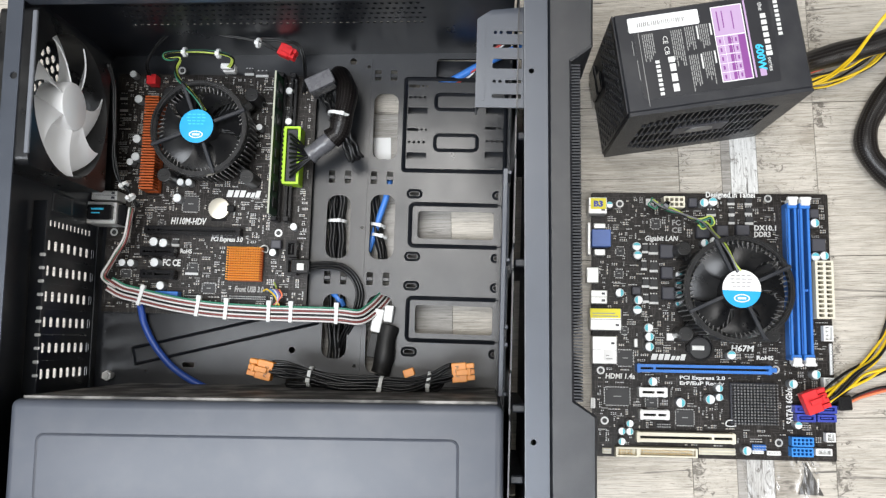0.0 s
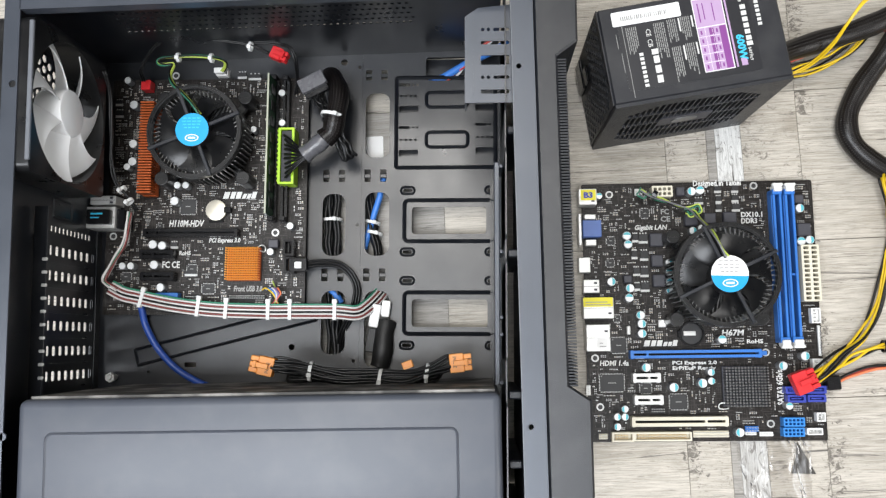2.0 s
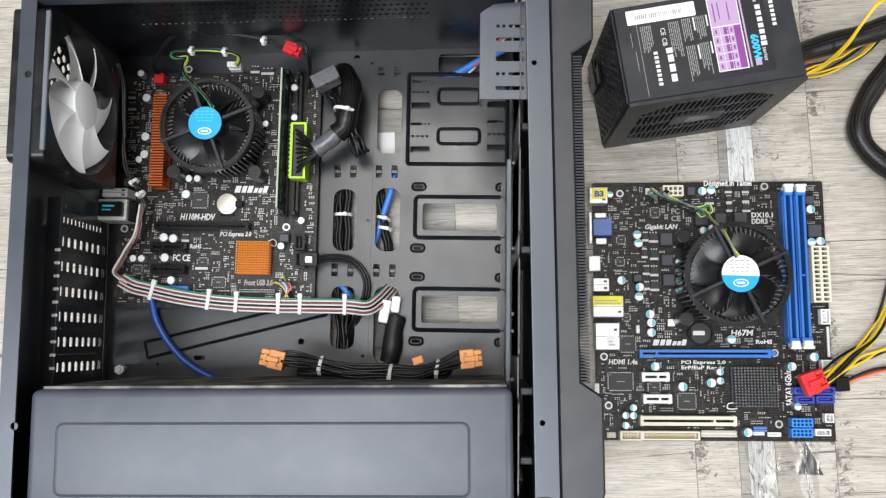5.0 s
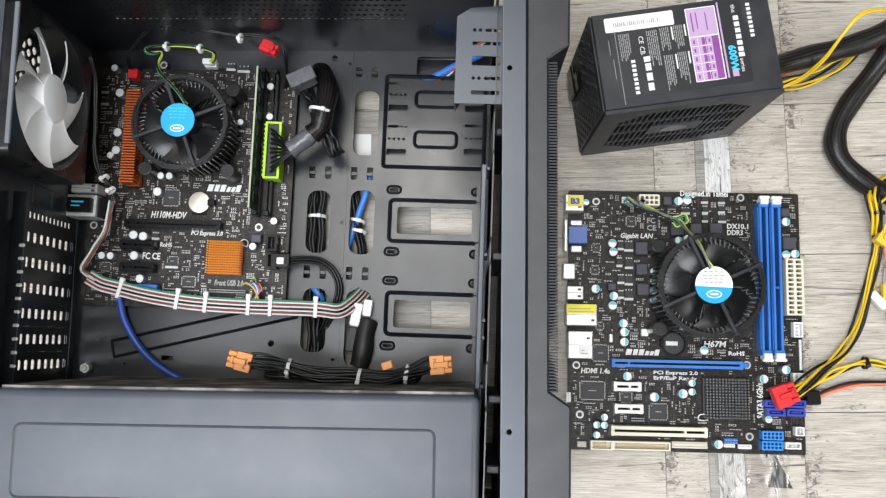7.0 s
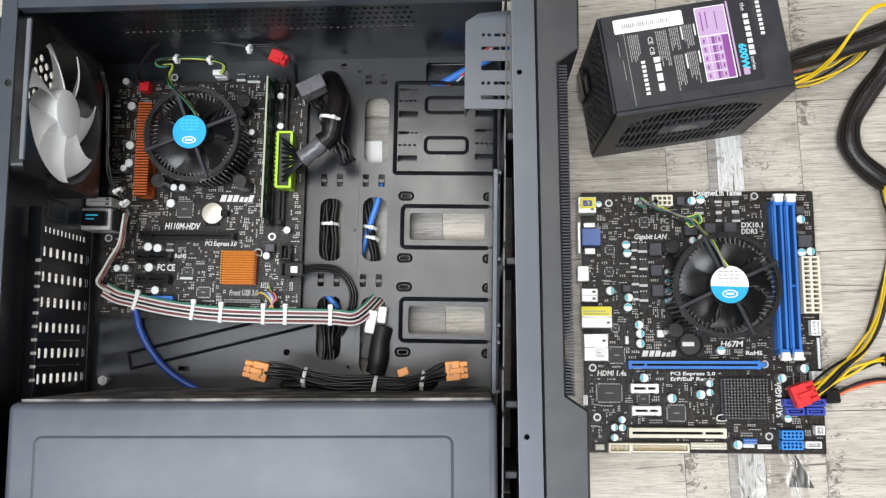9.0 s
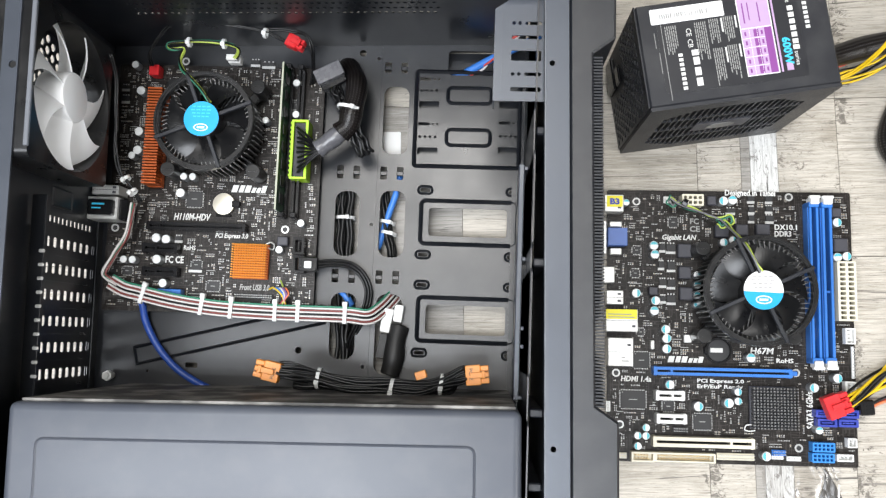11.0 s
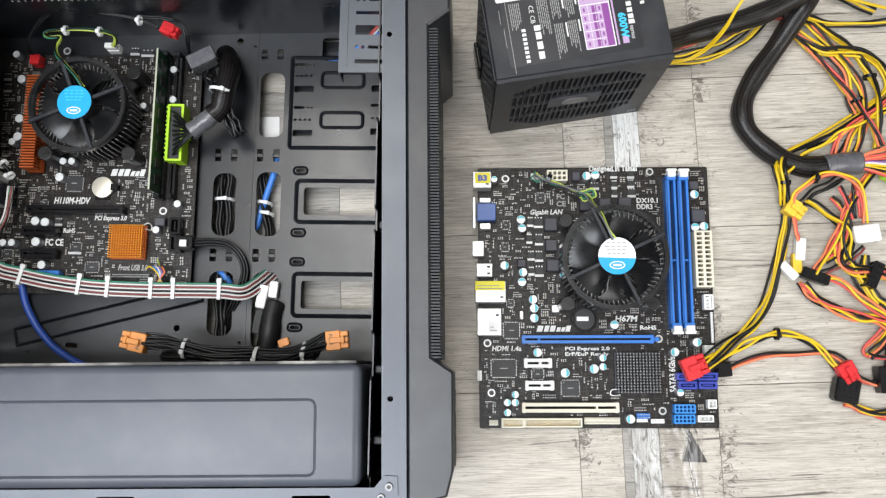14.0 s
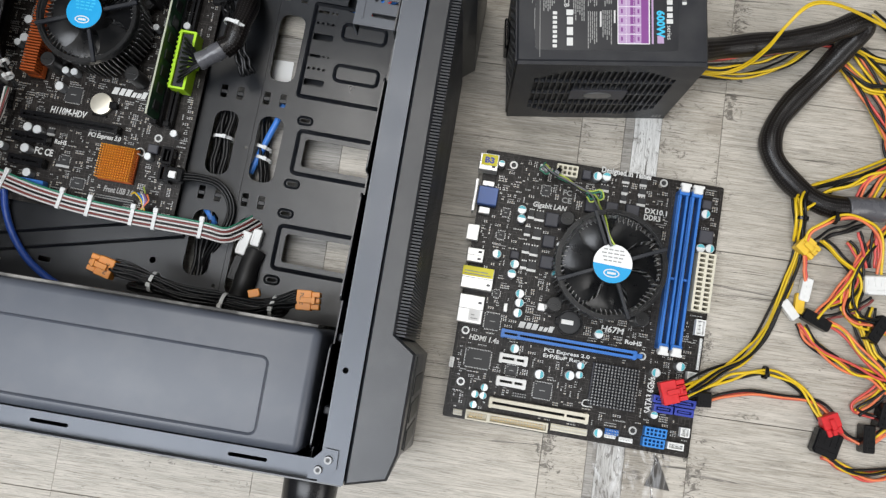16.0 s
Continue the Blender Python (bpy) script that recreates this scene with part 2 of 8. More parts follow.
WIRE = {
    "black": material("black_wire", (0.006, 0.006, 0.0065), 0.36, 0.0, 0.2, 200, 0.03, 600, 0.38),
    "yellow": material("yellow_wire", (0.74, 0.50, 0.015), 0.38, 0.0, 0.1, 200, 0.03),
    "red": material("red_wire", (0.62, 0.085, 0.07), 0.4, 0.0, 0.1, 200, 0.03),
    "orange": material("orange_wire", (0.78, 0.20, 0.085), 0.4, 0.0, 0.1, 200, 0.03),
    "blue": material("blue_wire", (0.02, 0.07, 0.34), 0.35, 0.0, 0.1, 200, 0.03),
    "sky": material("light_blue_wire", (0.05, 0.20, 0.62), 0.35, 0.0, 0.1, 200, 0.03),
    "green": material("green_wire", (0.03, 0.20, 0.12), 0.4, 0.0, 0.1, 200, 0.03),
    "lime": material("yellow_green_wire", (0.48, 0.60, 0.10), 0.4, 0.0, 0.1, 200, 0.03),
    "white": material("white_wire", (0.66, 0.64, 0.62), 0.42, 0.0, 0.06, 200, 0.03),
    "brown": material("brown_wire", (0.20, 0.045, 0.04), 0.42, 0.0, 0.1, 200, 0.03),
    "purple": material("purple_wire", (0.24, 0.12, 0.34), 0.4, 0.0, 0.1, 200, 0.03),
    "grey": material("grey_wire", (0.18, 0.18, 0.19), 0.42, 0.0, 0.1, 200, 0.03),
}
HEATSHRINK = material("grey_heatshrink", (0.105, 0.105, 0.115), 0.28, 0.0, 0.2, 150, 0.06)
TAPE_BLACK = material("black_cloth_tape", (0.012, 0.012, 0.012), 0.5, 0.0, 0.2, 150, 0.1)


def sleeve_material(name, base, glint_thread):
    """Braided mesh sleeve: two crossing sets of threads round the cable, glints in their colour."""
    m = bpy.data.materials.new(name)
    m.use_nodes = True
    nt = m.node_tree
    n, l = nt.nodes, nt.links
    p = n["Principled BSDF"]
    p.inputs["Roughness"].default_value = 0.36
    p.inputs["Specular IOR Level"].default_value = 0.38
    uv = n.new("ShaderNodeUVMap")
    uv.uv_map = "UVMap"
    facs = []
    for sx, sy in ((10, 260), (-10, 260)):
        mp = n.new("ShaderNodeMapping")
        mp.inputs["Rotation"].default_value = (0, 0, 0)
        l.new(uv.outputs[0], mp.inputs["Vector"])
        sep = n.new("ShaderNodeSeparateXYZ")
        l.new(mp.outputs[0], sep.inputs[0])
        mu, mv, ad, sn = (n.new("ShaderNodeMath") for _ in range(4))
        mu.operation = mv.operation = "MULTIPLY"
        mu.inputs[1].default_value, mv.inputs[1].default_value = sx * 6.2832, sy * 6.2832
        l.new(sep.outputs[0], mu.inputs[0])
        l.new(sep.outputs[1], mv.inputs[0])
        ad.operation, sn.operation = "ADD", "SINE"
        l.new(mu.outputs[0], ad.inputs[0])
        l.new(mv.outputs[0], ad.inputs[1])
        l.new(ad.outputs[0], sn.inputs[0])
        facs.append(sn.outputs[0])
    mx = n.new("ShaderNodeMath")
    mx.operation = "MULTIPLY"
    l.new(facs[0], mx.inputs[0])
    l.new(facs[1], mx.inputs[1])
    # dots where the threads cross are coloured paler as painted glints
    r = n.new("ShaderNodeMapRange")
    r.inputs["From Min"].default_value, r.inputs["From Max"].default_value = 0.25, 0.80
    l.new(mx.outputs[0], r.inputs["Value"])
    mix = n.new("ShaderNodeMix")
    mix.data_type = "RGBA"
    mix.inputs["A"].default_value, mix.inputs["B"].default_value = (*base, 1), (*glint_thread, 1)
    l.new(r.outputs[0], mix.inputs["Factor"])
    l.new(mix.outputs["Result"], p.inputs["Base Color"])
    bp = n.new("ShaderNodeBump")
    bp.inputs["Strength"].default_value, bp.inputs["Distance"].default_value = 0.6, 0.0006
    l.new(r.outputs[0], bp.inputs["Height"])
    l.new(bp.outputs["Normal"], p.inputs["Normal"])
    return m


SLEEVE = sleeve_material("black_braided_sleeve", (0.0040, 0.0028, 0.0025), (0.034, 0.030, 0.029))


def pcb_material(name, base, trace):
    """Solder mask over copper traces: fine straight tracks and a speckle of pads."""
    m = material(name, base, 0.42, 0.0, 0.18, 40, 0.03, 600, 0.28)
    nt = m.node_tree
    n, l = nt.nodes, nt.links
    p = n["Principled BSDF"]
    src = p.inputs["Base Color"].links[0].from_socket
    tc = n.new("ShaderNodeTexCoord")

    def chain(col, node_out, a, b, top, colour):
        r = n.new("ShaderNodeMapRange")
        r.inputs["From Min"].default_value, r.inputs["From Max"].default_value, r.inputs["To Max"].default_value = a, b, top
        l.new(node_out, r.inputs["Value"])
        x = n.new("ShaderNodeMix")
        x.data_type = "RGBA"
        x.inputs["B"].default_value = (*colour, 1)
        l.new(r.outputs[0], x.inputs["Factor"])
        l.new(col, x.inputs["A"])
        return x.outputs["Result"]

    for sx, sy in ((900, 60), (60, 900)):
        mp = n.new("ShaderNodeMapping")
        mp.inputs["Scale"].default_value = (sx, sy, 1)
        l.new(tc.outputs["Object"], mp.inputs["Vector"])
        t = n.new("ShaderNodeTexNoise")
        t.inputs["Scale"].default_value, t.inputs["Detail"].default_value = 1, 2
        l.new(mp.outputs[0], t.inputs["Vector"])
        src = chain(src, t.outputs["Fac"], 0.56, 0.60, 0.55, trace)
    v = n.new("ShaderNodeTexVoronoi")
    v.inputs["Scale"].default_value = 420
    l.new(tc.outputs["Object"], v.inputs["Vector"])
    inv = n.new("ShaderNodeMath")
    inv.operation = "SUBTRACT"
    inv.inputs[0].default_value = 1.0
    l.new(v.outputs["Distance"], inv.inputs[1])
    src = chain(src, inv.outputs[0], 0.86, 0.90, 0.5, (0.30, 0.29, 0.27))
    l.new(src, p.inputs["Base Color"])
    return m


PCB = pcb_material("dark_brown_solder_mask", (0.0085, 0.0062, 0.0050), (0.050, 0.044, 0.040))

# ---------- mesh helpers ----------
from mathutils.geometry import tessellate_polygon

I4 = Matrix.Identity(4)


def part(name, bm, mat, parent=None, label="", m=None, smooth=False):
    """Links a bmesh as one mesh object under a thing or a part."""
    me = bpy.data.meshes.new(name)
    bmesh.ops.recalc_face_normals(bm, faces=bm.faces)
    bm.to_mesh(me)
    bm.free()
    for x in mat if isinstance(mat, (list, tuple)) else [mat]:
        me.materials.append(x)
    if smooth:
        for poly in me.polygons:
            poly.use_smooth = True
        me.set_sharp_from_angle(angle=radians(38))
    ob = new(name, me)
    if parent is not None:
        ob.parent = parent
    if m is not None:
        ob.matrix_local = m
    if label:
        ob["label"] = label
    return ob


def thing(name, m, label, category, group="", kind=""):
    ob = new(name)
    ob.empty_display_size = 0.02
    ob.matrix_world = m
    return tagged(ob, label, category, group, kind)


def box(bm, x0, x1, y0, y1, z0, z1, bevel=0.0, m=None, mat=0, seg=1):
    r = bmesh.ops.create_cube(bm, size=1, matrix=Matrix.LocRotScale(((x0 + x1) / 2, (y0 + y1) / 2, (z0 + z1) / 2), None, (abs(x1 - x0), abs(y1 - y0), abs(z1 - z0))))
    vs = r["verts"]
    if bevel:
        es = list({e for v in vs for e in v.link_edges})
        out = bmesh.ops.bevel(bm, geom=es, offset=bevel, segments=seg, affect="EDGES", profile=0.5)
        vs = list({v for f in out["faces"] for v in f.verts} | {v for v in vs if v.is_valid})
    if m is not None:
        bmesh.ops.transform(bm, matrix=m, verts=vs)
    if mat:
        for f in {f for v in vs for f in v.link_faces}:
            f.material_index = mat
    return bm


def cyl(bm, x, y, z0, z1, r, seg=20, r2=None, m=None, mat=0, bevel=0.0):
    mm = Matrix.Translation((x, y, (z0 + z1) / 2))
    if m is not None:
        mm = m @ mm
    out = bmesh.ops.create_cone(bm, cap_ends=True, segments=seg, radius1=r, radius2=r if r2 is None else r2, depth=z1 - z0, matrix=mm)
    vs = out["verts"]
    if bevel:
        es = [e for e in {e for v in vs for e in v.link_edges} if len(e.link_faces) == 2 and any(len(f.verts) > 4 for f in e.link_faces)]
        o2 = bmesh.ops.bevel(bm, geom=es, offset=bevel, segments=2, affect="EDGES", profile=0.5)
        vs = list({v for f in o2["faces"] for v in f.verts})
    if mat:
        for f in {f for v in vs for f in v.link_faces}:
            f.material_index = mat
    return bm


def rounded(x0, x1, y0, y1, r=0.0, n=5):
    """The outline of a rectangle with rounded corners."""
    if r <= 0:
        return [(x0, y0), (x1, y0), (x1, y1), (x0, y1)]
    pts = []
    for cx, cy, a in ((x1 - r, y0 + r, -90), (x1 - r, y1 - r, 0), (x0 + r, y1 - r, 90), (x0 + r, y0 + r, 180)):
        for i in range(n + 1):
            t = radians(a + 90 * i / n)
            pts.append((cx + r * math.cos(t), cy + r * math.sin(t)))
    return pts


def circle(x, y, r, n=12, a0=0.0):
    return [(x + r * math.cos(a0 + 2 * math.pi * i / n), y + r * math.sin(a0 + 2 * math.pi * i / n)) for i in range(n)]


def plate(bm, outer, holes, z0, z1, m=None, mat=0):
    """A sheet with real openings."""
    loops = [outer] + list(holes)
    flat = [p for lp in loops for p in lp]
    tris = tessellate_polygon([[Vector((p[0], p[1], 0)) for p in lp] for lp in loops])
    mm = m or I4
    lo = [bm.verts.new(mm @ Vector((p[0], p[1], z0))) for p in flat]
    hi = [bm.verts.new(mm @ Vector((p[0], p[1], z1))) for p in flat]
    made = []
    for t in tris:
        if len(set(t)) < 3:
            continue
        for vs, order in ((hi, t), (lo, t[::-1])):
            try:
                made.append(bm.faces.new([vs[i] for i in order]))
            except ValueError:
                pass
    k = 0
    for lp in loops:
        c = len(lp)
        for i in range(c):
            a, b = k + i, k + (i + 1) % c
            try:
                made.append(bm.faces.new((lo[a], lo[b], hi[b], hi[a])))
            except ValueError:
                pass
        k += c
    for f in made:
        f.material_index = mat
    return bm


def ring_ridge(bm, x0, x1, y0, y1, r, w, z0, h, m=None):
    """A pressed bead that follows a rounded rectangle."""
    outer, mid, inner = rounded(x0, x1, y0, y1, r), rounded(x0 + w / 2, x1 - w / 2, y0 + w / 2, y1 - w / 2, max(r - w / 2, 0.0005)), rounded(x0 + w, x1 - w, y0 + w, y1 - w, max(r - w, 0.0004))
    mm = m or I4
    rings = [[bm.verts.new(mm @ Vector((p[0], p[1], z))) for p in lp] for lp, z in ((outer, z0), (mid, z0 + h), (inner, z0))]
    c = len(outer)
    for a, b in ((0, 1), (1, 2)):
        for i in range(c):
            bm.faces.new((rings[a][i], rings[a][(i + 1) % c], rings[b][(i + 1) % c], rings[b][i]))
    return bm


def smooth_path(pts, n=8):
    """Catmull-Rom through the points."""
    P = [Vector(p) for p in pts]
    P = [P[0] * 2 - P[1]] + P + [P[-1] * 2 - P[-2]]
    out = []
    for i in range(1, len(P) - 2):
        a, b, c, d = P[i - 1], P[i], P[i + 1], P[i + 2]
        for k in range(n):
            t = k / n
            out.append(0.5 * ((2 * b) + (c - a) * t + (2 * a - 5 * b + 4 * c - d) * t * t + (3 * b - a - 3 * c + d) * t * t * t))
    out.append(P[-2])
    return out


def frames_along(path):
    """A side and an up direction at each point, without twist."""
    res = []
    up = Vector((0, 0, 1))
    for i, p in enumerate(path):
        t = (path[min(i + 1, len(path) - 1)] - path[max(i - 1, 0)]).normalized()
        u = up - t * up.dot(t)
        if u.length < 1e-3:
            u = t.orthogonal()
        u.normalize()
        up = u
        res.append((p, t.cross(u).normalized(), u))
    return res


def tube(bm, path, r, seg=8, mat=0, uv=None, squash=1.0, radii=None):
    """A round cable along a ready path."""
    fr = frames_along(path)
    rings = []
    for k, (p, s, u) in enumerate(fr):
        rr = radii[k] if radii else r
        rings.append([bm.verts.new(p + s * (rr * math.cos(2 * math.pi * i / seg)) + u * (rr * squash * math.sin(2 * math.pi * i / seg))) for i in range(seg)])
    lay = (bm.loops.layers.uv.get("UVMap") or bm.loops.layers.uv.new("UVMap")) if uv else None
    run = 0.0
    for k in range(len(rings) - 1):
        step = (path[k + 1] - path[k]).length
        for i in range(seg):
            j = (i + 1) % seg
            f = bm.faces.new((rings[k][i], rings[k][j], rings[k + 1][j], rings[k + 1][i]))
            f.material_index, f.smooth = mat, True
            if lay:
                for lp, (a, b) in zip(f.loops, ((i, run), (i + 1, run), (i + 1, run + step), (i, run + step))):
                    lp[lay].uv = (a / seg, b)
        run += step
    for rg in (rings[0], rings[-1]):
        f = bm.faces.new(rg)
        f.material_index = mat
    return bm


def wires(parent, pts, colours, r=0.00095, spread=0.0, seed=1, flat=False, name="wire", n=8, seg=7, wander=0.35):
    """Loose strands that run together: one part for each strand."""
    rnd = random.Random(seed)
    base = smooth_path(pts, n)
    fr = frames_along(base)
    k = len(colours)
    rad = spread or r * (0.75 + 0.62 * math.sqrt(k))
    for i, c in enumerate(colours):
        if flat:
            a, b = (i - (k - 1) / 2) * 2.05 * r, 0.0
        else:
            ang, d = 2.4 * i + rnd.random(), rad * math.sqrt((i + 0.4) / k)
            a, b = d * math.cos(ang), d * math.sin(ang)
        ph, fq = rnd.random() * 6.28, rnd.uniform(2.0, 4.0)
        if k == 1:
            a = b = 0.0
        path = []
        for j, (p, s, u) in enumerate(fr):
            w = wander * rad * math.sin(ph + fq * 6.28 * j / len(fr)) if not flat and k > 1 else 0.0
            q = p + s * (a + w) + u * (b + (0 if flat else 0.4 * w))
            q.z = max(q.z, r)
            path.append(q)
        bm = bmesh.new()
        tube(bm, path, r, seg)
        part(name, bm, WIRE[c], parent)


def tie(parent, p, along, r=0.004, w=0.0028, mat=None, name="cable_tie", lock=True):
    """A cable tie: a flat band round a bundle with its locking head."""
    q = Vector(along).normalized().to_track_quat("Z", "Y").to_matrix().to_4x4()
    mm = Matrix.Translation(p) @ q
    bm = bmesh.new()
    o, n_ = 18, []
    for rr in (r, r + 0.0009):
        for z in (-w / 2, w / 2):
            n_.append([bm.verts.new(mm @ Vector((rr * math.cos(6.2832 * i / o), rr * math.sin(6.2832 * i / o), z))) for i in range(o)])
    for a, b in ((0, 1), (1, 3), (3, 2), (2, 0)):
        for i in range(o):
            bm.faces.new((n_[a][i], n_[a][(i + 1) % o], n_[b][(i + 1) % o], n_[b][i]))
    if lock:
        up = (q.to_3x3().inverted() @ Vector((0, 0, 1)))
        ang = math.atan2(up.y, up.x)
        box(bm, r, r + 0.0030, -0.0018, 0.0018, -w * 0.65, w * 0.65, 0.0004, mm @ Matrix.Rotation(ang + 0.3, 4, "Z"))
    return part(name, bm, mat or NYLON, parent)


def words(text, size, mat, parent, m, name="printed_text", align="LEFT", squeeze=1.0, shear=0.0, bold=0.0):
    """Raised print with the built-in font, turned into a mesh."""
    cu = bpy.data.curves.new(name, "FONT")
    cu.body, cu.size, cu.align_x, cu.shear, cu.offset, cu.resolution_u = text, size, align, shear, bold, 2
    cu.extrude = 0.00008
    tmp = bpy.data.objects.new(name, cu)
    me = bpy.data.meshes.new_from_object(tmp)
    bpy.data.objects.remove(tmp)
    bpy.data.curves.remove(cu)
    me.name = name
    me.transform(Matrix.Diagonal((squeeze, 1, 1, 1)))
    me.materials.clear()
    me.materials.append(mat)
    ob = new(name, me)
    ob.parent = parent
    ob.matrix_local = m
    return ob

# ---------- the room ----------
bm = bmesh.new()
box(bm, -2.4, 2.6, -2.4, 2.4, -0.12, -0.004)
floor = tagged(part("floor", bm, material("dark_plank_joint", (0.06, 0.052, 0.045), 0.7, 0, 0.2, 80, 0.05)), "weathered grey wood plank floor", "floor", kind="structure")
WALL = material("plain_grey_wall_paint", (0.17, 0.17, 0.17), 0.8, 0.0, 0.04, 3, 0.02)
CEILING = material("white_ceiling_paint", (0.78, 0.78, 0.77), 0.85, 0.0, 0.04, 3, 0.02)
for name, b in (("wall_west", (-2.5, -2.4, -2.5, 2.5, -0.12, 2.5)), ("wall_east", (2.6, 2.7, -2.5, 2.5, -0.12, 2.5)), ("wall_south", (-2.4, 2.6, -2.5, -2.4, -0.12, 2.5)), ("wall_north", (-2.4, 2.6, 2.4, 2.5, -0.12, 2.5)), ("ceiling", (-2.5, 2.7, -2.5, 2.5, 2.5, 2.6))):
    bm = bmesh.new()
    box(bm, *b)
    tagged(part(name, bm, CEILING if name == "ceiling" else WALL), ("plain white painted " if name == "ceiling" else "plain grey painted ") + name.split("_")[0], name.split("_")[0], kind="structure")

# ---------- the computer case, lying on its side ----------
CX0, CX1, CY0, CY1, RIM, TRAY = -0.3215, 0.062, -0.147, 0.262, 0.2035, 0.022
# the outer shell is turned a little against the room
SHELL = Matrix.Translation((0.03, 0.19, 0)) @ Matrix.Rotation(radians(1.3), 4, "Z") @ Matrix.Translation((-0.03, -0.19, 0))
case = thing("computer_case", pose(0, 0, 0), "open black steel tower case lying on its side, panel removed", "computer case")

holes = [rounded(-0.0665, -0.0435, 0.158, 0.221, 0.008), rounded(-0.1065, -0.0845, 0.064, 0.123, 0.009), rounded(-0.0660, -0.0430, 0.064, 0.1245, 0.009),
         rounded(-0.1060, -0.0830, -0.028, 0.031, 0.009), rounded(-0.0655, -0.0420, -0.040, 0.031, 0.009),
         rounded(-0.0215, 0.0485, 0.0845, 0.110, 0.003), rounded(-0.0210, 0.0495, -0.0025, 0.023, 0.003),
         rounded(-0.0090, 0.0450, 0.233, 0.256, 0.004)]
for x in (-0.1035, -0.0885, -0.064, -0.049):
    for y in (0.1405, 0.046):
        holes.append(rounded(x - 0.003, x + 0.003, y - 0.006, y + 0.006, 0.001, 2))
for x in (-0.064, -0.049):
    holes.append(rounded(x - 0.003, x + 0.003, 0.234, 0.244, 0.001, 2))
for x in (-0.0255, 0.054):
    for y in (0.126, 0.0675, 0.0405, -0.0195):
        holes.append(rounded(x - 0.0045, x + 0.0045, y - 0.0018, y + 0.0018, 0.0017, 3))
# rows of slots and small holes beside the two pads
for x0, x1, thin, wide, dots in ((-0.0345, -0.0160, (0.229, 0.187), (0.205, 0.162), (0.218, 0.175)), (0.0385, 0.0570, (0.1895,), (0.206, 0.164), (0.177,))):
    for y in thin:
        holes.append(rounded(x0, x0 + 0.0105, y - 0.0014, y + 0.0014, 0.001, 2))
        holes += [circle(x0 + 0.0135 + 0.0040 * k, y, 0.0012, 8) for k in range(2)]
    for y in wide:
        holes.append(rounded(x0, x1, y - 0.0032, y + 0.0032, 0.001, 2))
    for y in dots:
        holes += [circle(x0 + 0.0020 + 0.0046 * k, y, 0.0014, 8) for k in range(4)]
holes.append(rounded(-0.2340, -0.2230, -0.0405, -0.0360, 0.001, 2))
for x, y, r in ((-0.088, 0.252, 0.0032), (-0.073, 0.247, 0.0016), (-0.133, -0.0215, 0.003), (-0.073, 0.093, 0.0016), (-0.075, -0.034, 0.0016), (-0.268, -0.045, 0.0012)):
    holes.append(circle(x, y, r, 12))
bm = bmesh.new()
plate(bm, [(CX0, CY0), (CX1, CY0), (CX1, CY1), (CX0, CY1)], holes, TRAY - 0.001, TRAY)
for a in ((-0.0305, 0.0585, 0.0755, 0.1185, 0.006), (-0.0300, 0.0590, -0.0110, 0.0315, 0.006)):
    ring_ridge(bm, *a, 0.004, TRAY, 0.0016)
for a in ((-0.039, 0.0595, 0.146, 0.238, 0.004),):
    ring_ridge(bm, *a, 0.004, TRAY, 0.0018)
for y0, y1 in ((0.166, 0.184), (0.205, 0.223)):
    ring_ridge(bm, -0.010, 0.033, y0, y1, 0.006, 0.0035, TRAY, 0.0014)
for x in (-0.0255, 0.054):
    for y in (0.126, 0.0675, 0.0405, -0.0195):
        ring_ridge(bm, x - 0.0075, x + 0.0075, y - 0.0045, y + 0.0045, 0.0044, 0.0024, TRAY, 0.0013)
box(bm, -0.0712, -0.0698, CY0, CY1, TRAY, TRAY + 0.0006)
slant = Matrix.Translation((-0.1980, -0.0105, 0)) @ Matrix.Rotation(radians(14.3), 4, "Z")
ring_ridge(bm, -0.086, 0.090, -0.0095, 0.0085, 0.002, 0.003, TRAY, 0.0016, slant)
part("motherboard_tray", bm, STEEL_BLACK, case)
for x, y in [(x, y) for x in (-0.1035, -0.0885, -0.064, -0.049) for y in (0.1405, 0.046)] + [(-0.064, 0.239), (-0.049, 0.239)]:
    bm = bmesh.new()
    box(bm, x - 0.0029, x + 0.0029, y - 0.0020, y + 0.0016, TRAY - 0.0035, TRAY - 0.0002, 0.0004)
    part("tie_anchor", bm, STEEL_BLACK, case)
# added dark sheet in place of the shaded floor below the upper opening
bm = bmesh.new()
box(bm, -0.012, 0.048, 0.229, 0.260, 0.003, 0.0042)
part("cable_pocket", bm, STEEL_BLACK, case)
bm = bmesh.new()
box(bm, -0.0375, 0.0585, 0.1500, 0.2270, 0.0090, 0.0102)
part("drive_mount_back", bm, STEEL_BLACK, case)

# rear panel with the fan grille and the slot openings
YZ = Matrix(((0, 0, 1, 0), (1, 0, 0, 0), (0, 1, 0, 0), (0, 0, 0, 1)))
XZ = Matrix(((1, 0, 0, 0), (0, 0, 1, 0), (0, 1, 0, 0), (0, 0, 0, 1)))
FANY, FANZ = 0.1765, 0.1420
rh = []
for iy in range(-6, 7):
    for iz in range(-6, 7):
        y, z = iy * 0.0092 + (0.0046 if iz % 2 else 0), iz * 0.0082
        if 0.012 < math.hypot(y, z) < 0.055 and FANZ + z < 0.181:
            rh.append(circle(FANY + y, FANZ + z, 0.0037, 6, 0.52))
rh.append(rounded(-0.0470, 0.0765, 0.040, 0.1375, 0.001, 2))
